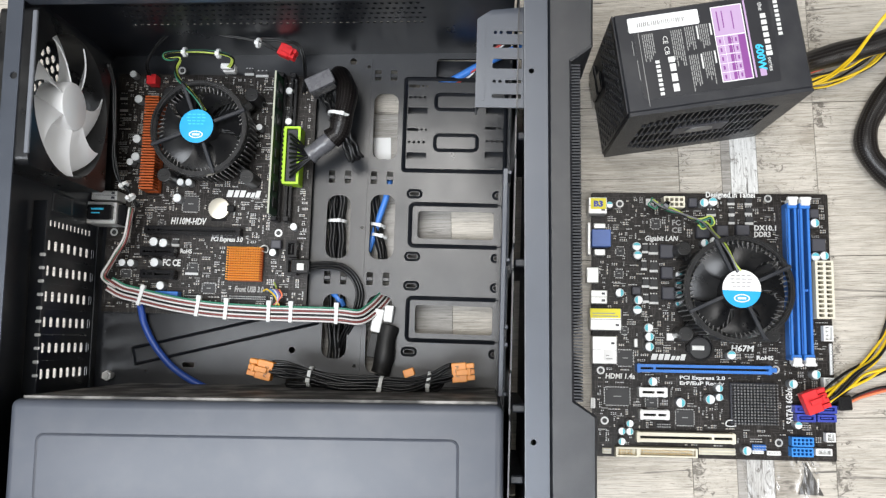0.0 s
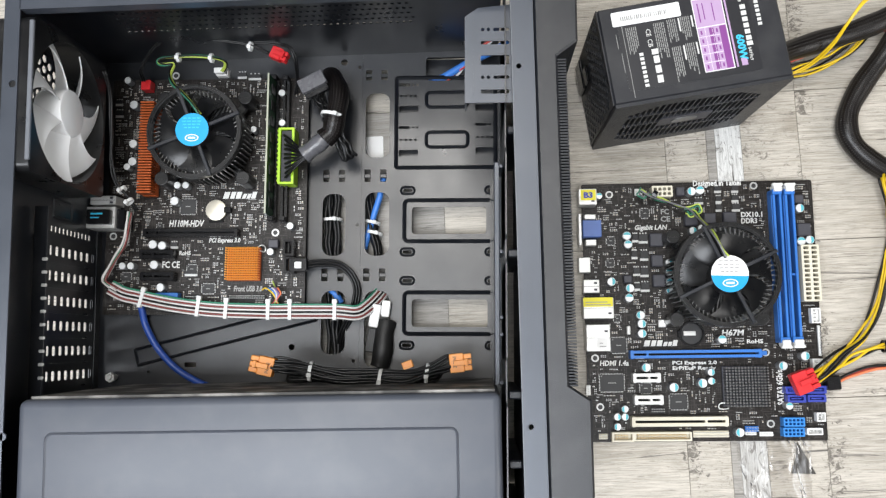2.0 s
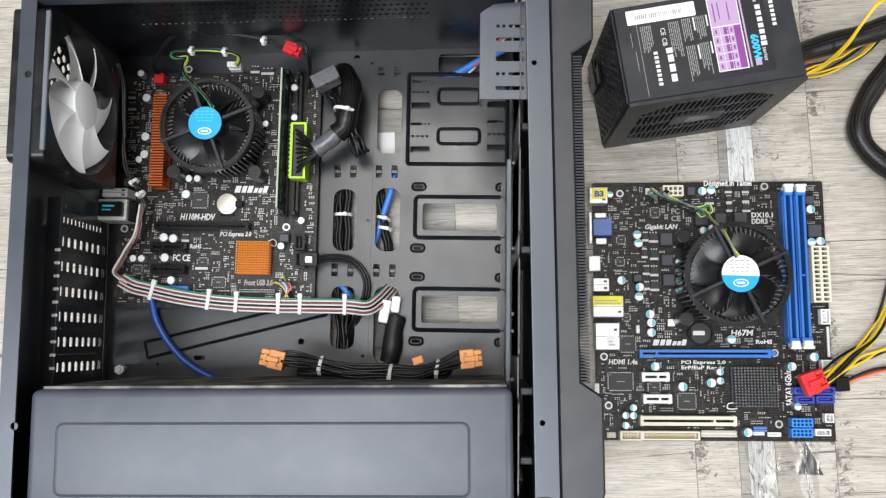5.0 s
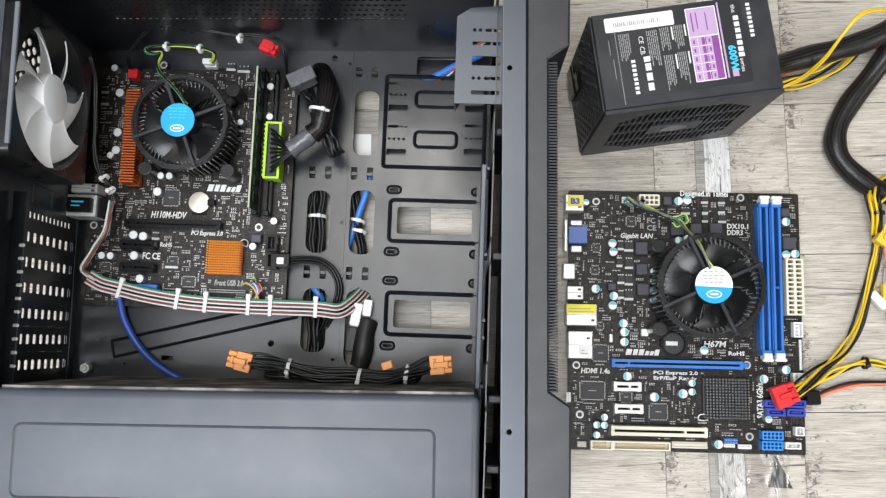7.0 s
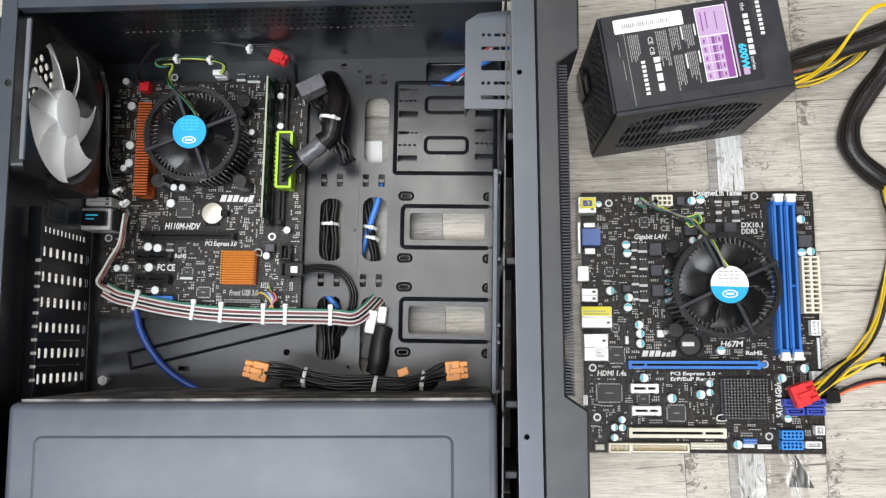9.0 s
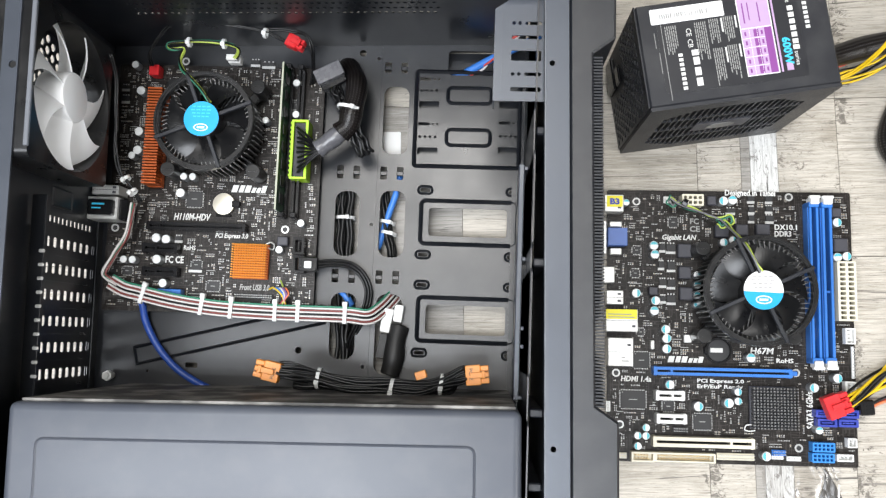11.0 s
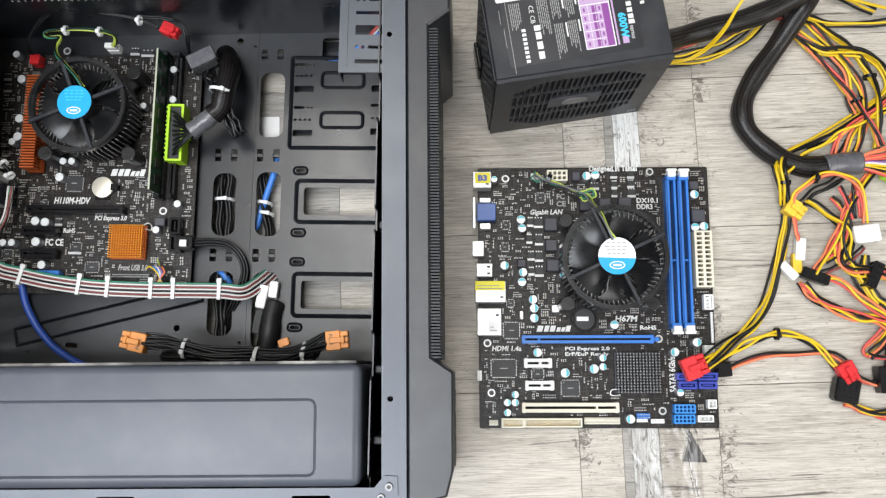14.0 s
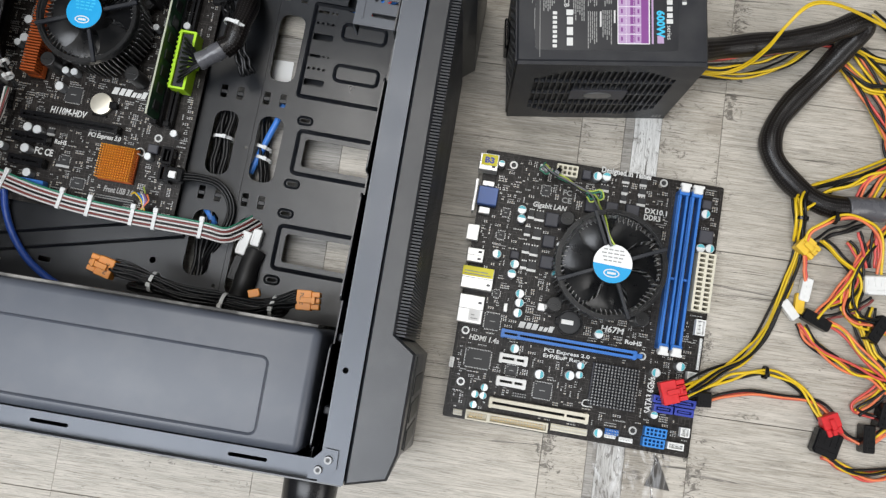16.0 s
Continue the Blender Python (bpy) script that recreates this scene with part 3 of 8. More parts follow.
for k in range(14):
    rh.append(rounded(0.0835, 0.0885, 0.0450 + 0.0066 * k, 0.0486 + 0.0066 * k, 0.0005, 2))
bm = bmesh.new()
plate(bm, [(CY0, TRAY - 0.02), (CY1, TRAY - 0.02), (CY1, RIM - 0.016), (CY0, RIM - 0.016)], rh, CX0 - 0.001, CX0, YZ)
part("rear_panel", bm, STEEL_BLACK, case, "", SHELL)
bm = bmesh.new()
hs = []
for k in range(9):
    hs.append(rounded(-0.0042, 0.0038, 0.0415 + 0.0106 * k, 0.0465 + 0.0106 * k, 0.001, 2))
plate(bm, rounded(-0.01048, 0.01048, 0.0375, 0.1410, 0.0003, 2), hs, -0.0003, 0.0003, YZ)
box(bm, 0.0, 0.010, -0.0085, 0.0085, 0.1395, 0.1410)
cover = part("slot_cover", bm, STEEL_BLACK, case, "vented black slot cover")
cover.matrix_local = SHELL @ pose(CX0 + 0.002, -0.0378, 0)
for k in range(1, 6):
    c = cover.copy()
    scene.collection.objects.link(c)
    c.matrix_local = SHELL @ pose(CX0 + 0.002, -0.0378 + 0.0210 * k, 0)
bm = bmesh.new()
box(bm, CX0 + 0.002, CX0 + 0.0135, -0.055, 0.100, 0.1432, 0.1444, 0.0003)
box(bm, CX0 + 0.0125, CX0 + 0.0138, -0.055, 0.100, 0.1400, 0.1448, 0.0003)
rail = part("slot_rail", bm, STEEL_BLACK, case, "", SHELL)
ZINC = material("bright_zinc", (0.74, 0.74, 0.72), 0.34, 0.35, 0.1, 200, 0.04)
for k in range(10):
    y = -0.0380 + 0.0105 * k
    bm = bmesh.new()
    box(bm, CX0 + 0.0105, CX0 + 0.0150, y - 0.0013, y + 0.0013, 0.1442, 0.1464, 0.0006)
    part("rail_tab", bm, ZINC, rail, "bare metal tab")
# plain bosses pressed into the panel above the slots and the folded edge beside the tray
bm = bmesh.new()
ring_ridge(bm, 0.0960, 0.1130, 0.0800, 0.1130, 0.002, 0.0020, CX0, 0.0009, YZ)
box(bm, CX0, CX0 + 0.0020, -0.060, 0.118, 0.0330, 0.0350, 0.0004)
part("panel_boss", bm, STEEL_BLACK, case, "", SHELL)

# top panel with round vents, bottom panel, front frame
th = []
for r in range(9):
    for k in range(44):
        x = -0.265 + 0.0058 * k + (0.0029 if r % 2 else 0)
        th.append(circle(x, 0.0990 + r * 0.0098, 0.0019, 6))
bm = bmesh.new()
plate(bm, [(CX0, 0.002), (CX1, 0.002), (CX1, RIM), (-0.3150, RIM), (-0.3150, RIM - 0.0176), (CX0, RIM - 0.0176)], th, CY1, CY1 + 0.001, XZ)
part("top_panel", bm, STEEL_BLACK, case, "", SHELL)
bm = bmesh.new()
box(bm, -0.3140, CX1, CY1 + 0.002, CY1 + 0.006, 0.1035, RIM - 0.002, 0.001)
part("top_cover", bm, PLASTIC_BLACK, case, "", SHELL)
bm = bmesh.new()
plate(bm, [(CX0, 0.002), (CX1 + 0.02, 0.002), (CX1 + 0.02, RIM), (-0.3150, RIM), (-0.3150, RIM - 0.0176), (CX0, RIM - 0.0176)], [], CY0 - 0.001, CY0, XZ)
part("bottom_panel", bm, STEEL_BLACK, case, "", SHELL)
bm = bmesh.new()
plate(bm, [(CY0, 0.002), (CY1, 0.002), (CY1, 0.172), (CY0, 0.172)],
      [rounded(0.060, 0.128, 0.050, 0.185, 0.004), rounded(-0.030, 0.045, 0.050, 0.185, 0.004), rounded(-0.130, -0.060, 0.040, 0.185, 0.004), rounded(0.160, 0.250, 0.060, 0.185, 0.004)], CX1, CX1 + 0.001, YZ)
box(bm, CX1 - 0.010, CX1, -0.052, 0.134, TRAY, TRAY + 0.0012)
part("front_frame", bm, STEEL_BLACK, case)
bm = bmesh.new()
box(bm, CX1 + 0.012, CX1 + 0.016, -0.145, 0.260, 0.01, 0.19)
bracket = part("front_bracket", bm, PLASTIC_BLACK, case)
for y in (-0.105, -0.055, 0.050, 0.145):
    bm = bmesh.new()
    box(bm, CX1 + 0.002, CX1 + 0.0118, y - 0.003, y + 0.003, 0.03, 0.17, 0.001)
    part("rib", bm, PLASTIC_BLACK, bracket)

# flanges round the opening
rim = part("rim_left", plate(bmesh.new(), [(-0.3150, CY0), (-0.3030, CY0), (-0.3030, CY1), (-0.3150, CY1)], [circle(-0.3068, 0.1825, 0.0028), circle(-0.3033, -0.0770, 0.0028)], RIM - 0.0015, RIM), STEEL_RIM_SHEEN, case, "", SHELL)
bm = bmesh.new()
plate(bm, [(CY0, RIM - 0.0175), (CY1, RIM - 0.0175), (CY1, RIM - 0.0015), (CY0, RIM - 0.0015)], [], -0.3150, -0.3140, YZ)
box(bm, CX0, -0.3140, CY0, CY1, RIM - 0.0185, RIM - 0.0175)
part("rear_fold", bm, STEEL_BLACK, case, "", SHELL)
bm = bmesh.new()
hs = [rounded(x - 0.011, x + 0.011, 0.2475, 0.2500, 0.001, 2) for x in (-0.115, 0.037, -0.235)] + [circle(x, 0.2488, 0.0012, 8) for x in (-0.135, -0.095)]
plate(bm, [(-0.3035, 0.2405), (CX1 + 0.0050, 0.2405), (CX1 + 0.0050, CY1 - 0.006), (-0.3035, CY1 - 0.006)], hs, RIM - 0.0015, RIM)
box(bm, -0.3035, CX1 + 0.0050, 0.2405, 0.2420, RIM - 0.010, RIM - 0.0015)
rim = part("rim_top", bm, STEEL_RIM_SHEEN, case, "", SHELL)
for x in (-0.212, -0.003):
    bm = bmesh.new()
    cyl(bm, x, 0.2485, RIM - 0.002, RIM + 0.002, 0.0042, 16, 0.0034)
    cyl(bm, x, 0.2485, RIM + 0.0019, RIM + 0.0024, 0.0018, 10)
    part("dimple", bm, STEEL_RIM_SHEEN, rim)
bm = bmesh.new()
hs = [circle(0.0715, 0.1825, 0.0020), circle(0.0722, -0.0755, 0.0020)]
plate(bm, [(CX1 + 0.0050, CY0), (0.083, CY0), (0.083, CY1 - 0.006), (CX1 + 0.0050, CY1 - 0.006)], hs, RIM - 0.0015, RIM)
box(bm, CX1 + 0.0050, CX1 + 0.0062, CY0, CY1 - 0.006, RIM - 0.018, RIM - 0.0015)
rim = part("rim_right", bm, STEEL_RIM_SHEEN, case, "", SHELL)
bm = bmesh.new()
box(bm, CX1 + 0.0044, CX1 + 0.0050, CY0, CY1 - 0.006, RIM - 0.0030, RIM + 0.0003)
part("worn_lip", bm, material("rubbed_bare_edge", (0.13, 0.14, 0.155), 0.45, 0.4, 0.6, 90, 0.05), rim)
# fan bracket behind the front: an upright bar with webs towards the front
bm = bmesh.new()
box(bm, 0.0548, 0.0590, -0.0510, 0.1330, 0.1060, 0.1110, 0.0006)
box(bm, 0.0548, 0.0560, -0.0510, 0.1330, 0.0800, 0.1060)
for y in (0.130, 0.058, 0.004, -0.010, -0.049):
    box(bm, 0.0588, CX1 - 0.0002, y - 0.0015, y + 0.0015, 0.070, 0.1090, 0.0004)
for y0, y1 in ((0.062, 0.126), (0.008, 0.054), (-0.045, -0.014)):
    box(bm, 0.0575, 0.0612, y0, y1, 0.060, 0.0640)
part("fan_bracket", bm, STEEL_RIM_SHEEN, case)
bm = bmesh.new()
cyl(bm, 0.0690, 0.2455, RIM, RIM + 0.0025, 0.0042, 16, 0.0034)
cyl(bm, 0.0690, 0.2455, RIM + 0.0024, RIM + 0.003, 0.0016, 6)
part("screw", bm, SILVER, rim)
bm = bmesh.new()
hs = [rounded(x - 0.013, x + 0.013, -0.1420, -0.1395, 0.001, 2) for x in (-0.245, -0.115, 0.018)]
plate(bm, [(-0.3035, CY0), (CX1 + 0.0050, CY0), (CX1 + 0.0050, -0.1345), (-0.3035, -0.1345)], hs, RIM - 0.0095, RIM - 0.008)
rim = part("rim_bottom", bm, STEEL_RIM_SHEEN, case, "", SHELL)
bm = bmesh.new()
plate(bm, [(0.0600, -0.1455), (0.0705, -0.1455), (0.0775, -0.1375), (0.0770, -0.1260), (0.0685, -0.1255), (0.0605, -0.1345)], [], RIM - 0.001, RIM + 0.002)
cl = part("corner_clip", bm, STEEL_RIM_SHEEN, case, "", SHELL)
bm = bmesh.new()
for x, y in ((0.0662, -0.1395), (0.0715, -0.1325)):
    cyl(bm, x, y, RIM + 0.002, RIM + 0.0045, 0.0029, 14, 0.0025)
    cyl(bm, x, y, RIM + 0.0044, RIM + 0.005, 0.0013, 10, None, None, 1)
part("screw", bm, (ALU_GREY, INK_AND_GAP_BLACK), cl)

# power supply shroud
SH = 0.2010
bm = bmesh.new()
box(bm, -0.2950, 0.0520, -0.1335, -0.0515, TRAY, SH, 0.006, None, 0, 4)
ring_ridge(bm, -0.2742, 0.0222, -0.1268, -0.0745, 0.006, 0.0022, SH - 0.0001, 0.0010)
shroud = part("power_supply_shroud", bm, STEEL_SHROUD_SHEEN, case, "dusty black steel power supply shroud", SHELL, True)
bm = bmesh.new()
box(bm, -0.288, 0.048, -0.0514, -0.0495, TRAY, SH - 0.0065)
part("shroud_back", bm, dusty(material("dusty_black_steel", (0.05, 0.048, 0.045), 0.7, 0, 0.3, 60, 0.2, 800), 0.95, (0.40, 0.385, 0.36)), shroud, "back wall under thick dust")

# front panel of black plastic, wider at both ends, with a ribbed grille between
bm = bmesh.new()
side = [(0.0835, -0.147), (0.110, -0.140), (0.1145, -0.123), (0.1150, -0.0580), (0.0998, -0.0475), (0.0998, 0.1900), (0.1150, 0.2010), (0.1160, 0.262), (0.0835, 0.268)]
lo = [(0.0835, -0.150), (0.106, -0.150), (0.115, -0.140), (0.1150, -0.0595), (0.1025, -0.0505), (0.1025, 0.1930), (0.1155, 0.2035), (0.1165, 0.268), (0.0835, 0.270)]


def inset(pts, d):
    """The outline moved inwards by d (points run anticlockwise)."""
    res = []
    n = len(pts)
    for i in range(n):
        p, q, r = Vector(pts[i - 1]), Vector(pts[i]), Vector(pts[(i + 1) % n])
        e, f = (q - p).normalized(), (r - q).normalized()
        n1, n2 = Vector((-e.y, e.x)), Vector((-f.y, f.x))
        b = (n1 + n2) / max(0.4, 1 + n1.dot(n2))
        res.append(tuple(q + b * d))
    return res


top = inset(side, 0.0016)
rings = [[bm.verts.new((x, y, z)) for x, y in lp] for lp, z in ((lo, 0.004), (side, RIM - 0.0026), (top, RIM - 0.001))]
for a, b in ((0, 1), (1, 2)):
    for i in range(len(side)):
        j = (i + 1) % len(side)
        bm.faces.new((rings[a][i], rings[a][j], rings[b][j], rings[b][i]))
for t in tessellate_polygon([[Vector((x, y, 0)) for x, y in top]]):
    bm.faces.new([rings[2][i] for i in t])
fp = part("front_panel", bm, PANEL, case, "matte black plastic front panel", SHELL)
bm = bmesh.new()
for k in range(108):
    y = -0.0485 + 0.0022 * k
    box(bm, 0.0995, 0.1062, y, y + 0.0012, 0.012, RIM - 0.0035)
part("grille_rib", bm, PLASTIC_BLACK, fp)["kind"] = "stuff"
# black blocks paint the shade inside the port recesses
bm = bmesh.new()
for k in range(3):
    box(bm, 0.1140, 0.1156, -0.126 + 0.019 * k, -0.112 + 0.019 * k, 0.05, 0.155, 0.0004)
part("port_recess", bm, INK_AND_GAP_BLACK, fp)
bm = bmesh.new()
box(bm, 0.1138, 0.1156, -0.1225, -0.0600, RIM - 0.0300, RIM - 0.0275)
part("panel_seam", bm, INK_AND_GAP_BLACK, fp)
bm = bmesh.new()
cyl(bm, 0, 0, 0, 0.018, 0.0185, 40, 0.0178, None, 0, 0.001)
part("case_foot", bm, PLASTIC_GLOSS, case, "glossy black round foot", SHELL @ pose(0.0590, -0.148, 0.177, 90, 0, 0), True)

# drive cage that shows beneath the right flange
bm = bmesh.new()
CZ = 0.181
outer = [(0.032, 0.1630), (CX1 + 0.006, 0.1630), (CX1 + 0.006, 0.240), (0.042, 0.2375), (0.0325, 0.231)]
hs = []
for y0, y1 in ((0.1700, 0.1732), (0.1815, 0.1840), (0.1925, 0.2000), (0.2085, 0.2112), (0.2190, 0.2215)):
    dots = y0 in (0.1815, 0.2190)
    hs.append(rounded(0.0535 if dots else 0.044, 0.0655, y0, y1, 0.001, 2))
    if dots:
        hs += [circle(0.0455, (y0 + y1) / 2, 0.0014, 8), circle(0.0498, (y0 + y1) / 2, 0.0014, 8)]
plate(bm, outer, hs, CZ - 0.0012, CZ)
box(bm, 0.0318, 0.0330, 0.163, 0.231, 0.160, CZ - 0.0013)
box(bm, 0.0372, 0.0384, 0.1680, 0.2300, CZ, CZ + 0.0007)
part("drive_cage", bm, STEEL_RIM_SHEEN, case)

# ---------- loose power supply unit ----------
PSU = pose(0.1515, 0.1690, 0, 0, 0, 9.4)
psu = thing("power_supply", PSU, "black steel power supply unit with a printed rating label", "power supply")
PW, PD, PH = 0.1430, 0.0830, 0.140
bm = bmesh.new()
box(bm, 0, PW, 0.003, PD, 0, PH, 0.0012)
part("housing", bm, dusty(material("black_psu_paint", (0.0165, 0.0175, 0.0215), 0.42, 0.0, 0.15, 40, 0.25, 2200, 0.4), 0.06), psu)

# ---------- motherboards ----------
LB = pose(0.1395, 0.1325, 0.0045, 0, 0, 0.9)
lboard = thing("loose_motherboard", LB, "brown micro motherboard with blue slots lying on the floor", "motherboard")
bm = bmesh.new()
plate(bm, rounded(0, 0.2165, -0.2405, 0.0015, 0.002, 3), [circle(x, y, 0.002) for x, y in ((0.0275, -0.010), (0.160, -0.006))], -0.0016, 0)
part("circuit_board", bm, PCB, lboard)
MB = pose(-0.311, 0.234, 0.0305)
cboard = thing("fitted_motherboard", MB, "dark brown micro motherboard screwed to the tray of the case", "motherboard")
bm = bmesh.new()
plate(bm, rounded(0, 0.191, -0.226, 0, 0.002, 3), [], -0.0016, 0)
part("circuit_board", bm, PCB, cboard)

# ---------- board components ----------
MESHES = {}


def shared(key, make, mats, name, smooth=False):
    """Mesh data that alike pieces share."""
    if key not in MESHES:
        bm = make()
        me = bpy.data.meshes.new(name)
        bmesh.ops.recalc_face_normals(bm, faces=bm.faces)
        bm.to_mesh(me)
        bm.free()
        for m in mats:
            me.materials.append(m)
        if smooth:
            for p in me.polygons:
                p.use_smooth = True
            me.set_sharp_from_angle(angle=radians(38))
        MESHES[key] = me
    return MESHES[key]


def put(name, me, parent, m, label=""):
    ob = new(name, me)
    ob.parent = parent
    ob.matrix_local = m
    if label:
        ob["label"] = label
    return ob


TAKEN = {}


def take(b, r, grow=0.0012):
    TAKEN.setdefault(b.name, []).append((r[0] - grow, r[1] + grow, r[2] - grow, r[3] + grow))


def cap(b, u, v, r, h):
    take(b, (u - r, u + r, v - r, v + r), 0.0005)

    def make():
        bm = bmesh.new()
        cyl(bm, 0, 0, 0.0004, h - 0.0006, r, 20, None, None, 0)
        cyl(bm, 0, 0, h - 0.0006, h, r * 0.98, 20, r * 0.86, None, 1)
        pts = [(r * 0.84 * math.cos(radians(a)), r * 0.84 * math.sin(radians(a))) for a in range(-78, 79, 12)]
        plate(bm, pts, [], h, h + 0.00012, None, 2)
        cyl(bm, 0, 0, 0, 0.0008, r * 1.04, 16, None, None, 3)
        return bm

    loose = b.name.startswith("loose")
    me = shared(("cap", round(r, 5), h, loose), make, (CAP_SLEEVE, CAP_TOP, CAP_MARK if loose else CAP_TOP, CHIP), "capacitor", True)
    put("capacitor", me, b, pose(u, v, 0, 0, 0, random.choice((0, 0, 180, 90)) if b.name.startswith("loose") else 90))


def choke(b, r, h):
    take(b, r)
    bm = bmesh.new()
    box(bm, *r, 0.0003, h, 0.0007)
    box(bm, r[0] + 0.001, r[1] - 0.001, r[2] + 0.001, r[3] - 0.001, h, h + 0.00025, 0.0001)
    part("choke", bm, CHOKE, b)


def chip(b, r, h):
    take(b, r, 0.002)
    bm = bmesh.new()
    box(bm, *r, 0.0002, h, 0.0002)
    w, d = r[1] - r[0], r[3] - r[2]
    for k in range(max(3, int(w / 0.0014))):
        x = r[0] + 0.0008 + k * 0.0014
        if x < r[1] - 0.0006:
            box(bm, x, x + 0.0006, r[2] - 0.0010, r[2], 0, 0.0005, 0, None, 1)
            box(bm, x, x + 0.0006, r[3], r[3] + 0.0010, 0, 0.0005, 0, None, 1)
    for k in range(max(3, int(d / 0.0014))):
        y = r[2] + 0.0008 + k * 0.0014
        if y < r[3] - 0.0006:
            box(bm, r[0] - 0.0010, r[0], y, y + 0.0006, 0, 0.0005, 0, None, 1)
            box(bm, r[1], r[1] + 0.0010, y, y + 0.0006, 0, 0.0005, 0, None, 1)
    cyl(bm, r[0] + 0.0015, r[3] - 0.0015, h, h + 0.0001, 0.0005, 10, None, None, 2)
    box(bm, (r[0] * 2 + r[1]) / 3, (r[0] + 2 * r[1]) / 3, (r[2] + r[3]) / 2 - 0.0003, (r[2] + r[3]) / 2 + 0.0004, h, h + 0.0001, 0, None, 2)
    part("chip", bm, (CHIP, SOLDER, INK_GREY), b)


def mosfet(b, r, h):
    take(b, r, 0.001)
    bm = bmesh.new()
    box(bm, r[0], r[1], r[2] + 0.0022, r[3], 0.0002, h, 0.0002)
    box(bm, r[0] - 0.0003, r[1] + 0.0003, r[2], r[2] + 0.0024, 0, 0.0007, 0.0001, None, 1)
    for k in range(3):
        x = r[0] + (k + 0.5) * (r[1] - r[0]) / 3
        box(bm, x - 0.0006, x + 0.0006, r[3], r[3] + 0.0014, 0, 0.0006, 0, None, 1)
    part("transistor", bm, (CHIP, SOLDER), b)


def groove_box(bm, x0, x1, y0, y1, h, gx, gy, depth, key=None):
    """A slot body with an open channel and a cross key."""
    hs = []
    if key is None:
        hs = [rounded(x0 + gx, x1 - gx, y0 + gy, y1 - gy, 0)]
    elif x1 - x0 > y1 - y0:
        k = x0 + (x1 - x0) * key
        hs = [rounded(x0 + gx, k - 0.001, y0 + gy, y1 - gy, 0), rounded(k + 0.001, x1 - gx, y0 + gy, y1 - gy, 0)]
    else:
        k = y0 + (y1 - y0) * key
        hs = [rounded(x0 + gx, x1 - gx, y0 + gy, k - 0.001, 0), rounded(x0 + gx, x1 - gx, k + 0.001, y1 - gy, 0)]
    plate(bm, rounded(x0, x1, y0, y1, 0.0004, 2), hs, 0.0003, h)
    return hs


def long_slot(b, r, h, mat, axis, key):
    take(b, r)
    bm = bmesh.new()
    wid = (r[3] - r[2])
    hs = groove_box(bm, *r, h, 0.003, wid * 0.36, 0.006, key)
    for hl in hs:
        x0, x1 = hl[0][0], hl[1][0]
        n = int((x1 - x0) / 0.002)
        for k in range(n):
            x = x0 + 0.001 + k * 0.002
            for y in (hl[0][1], hl[2][1] - 0.0006):
                box(bm, x, x + 0.0008, y, y + 0.0006, 0.001, h - 0.002, 0, None, 1)
    for x in (r[0] + 0.0006, r[1] - 0.0030):
        box(bm, x, x + 0.0024, r[2] - 0.0006, r[3] + 0.0006, 0.0003, h - 0.0015, 0.0003)
    if mat == BLUE_SLOT:
        box(bm, r[1], r[1] + 0.006, r[2] + 0.0015, r[3] - 0.0015, 0.0005, h * 0.6, 0.0004)
    part("expansion_slot", bm, (mat, CHIP), b)


def memory_slot(b, r, h):
    take(b, r, 0.003)
    bm = bmesh.new()
    x0, x1, y0, y1 = r
    w = x1 - x0
    groove_box(bm, x0, x1, y0, y1, h - 0.003, 0.0022, 0.003, 0.004, 0.44)
    box(bm, x0 + 0.0005, x0 + w * 0.30, y0 + 0.004, y1 - 0.004, h - 0.0032, h, 0.0004)
    box(bm, x1 - w * 0.30, x1 - 0.0005, y0 + 0.004, y1 - 0.004, h - 0.0032, h, 0.0003)
    for y in (y0 - 0.001, y1 - 0.004):
        box(bm, x0, x1, y, y + 0.005, 0.0003, h + 0.001, 0.0005)
    s = part("memory_slot", bm, BLUE_SLOT, b)
    for y, d in ((y1, 1), (y0, -1)):
        bm = bmesh.new()
        box(bm, x0 + 0.0008, x1 - 0.0008, -0.0015, 0.0045, 0, 0.012, 0.0008)
        box(bm, x0 - 0.0002, x1 + 0.0002, 0.0035, 0.0062, 0.007, 0.012, 0.0006)
        part("latch", bm, WHITE_PLASTIC, s, "white plastic latch", pose(0, y, 0.006) @ Matrix.Diagonal((1, d, 1, 1)))


def socket_grid(b, r, h, mat, nu, nv):
    take(b, r)
    bm = bmesh.new()
    x0, x1, y0, y1 = r
    du, dv = (x1 - x0 - 0.0016) / nu, (y1 - y0 - 0.0016) / nv
    hs = []
    for i in range(nu):
        for j in range(nv):
            cx, cy = x0 + 0.0008 + du * (i + 0.5), y0 + 0.0008 + dv * (j + 0.5)
            hs.append(rounded(cx - du * 0.33, cx + du * 0.33, cy - dv * 0.33, cy + dv * 0.33, 0.0004, 2))
            box(bm, cx - 0.0004, cx + 0.0004, cy - 0.0004, cy + 0.0004, 0.001, h - 0.004, 0, None, 1)
    plate(bm, rounded(x0, x1, y0, y1, 0.0006, 2), hs, 0.002, h)
    box(bm, x0, x1, y0, y1, 0.0002, 0.0022)
    part("power_socket" if mat == IVORY else "header_socket", bm, (mat, CHIP), b)


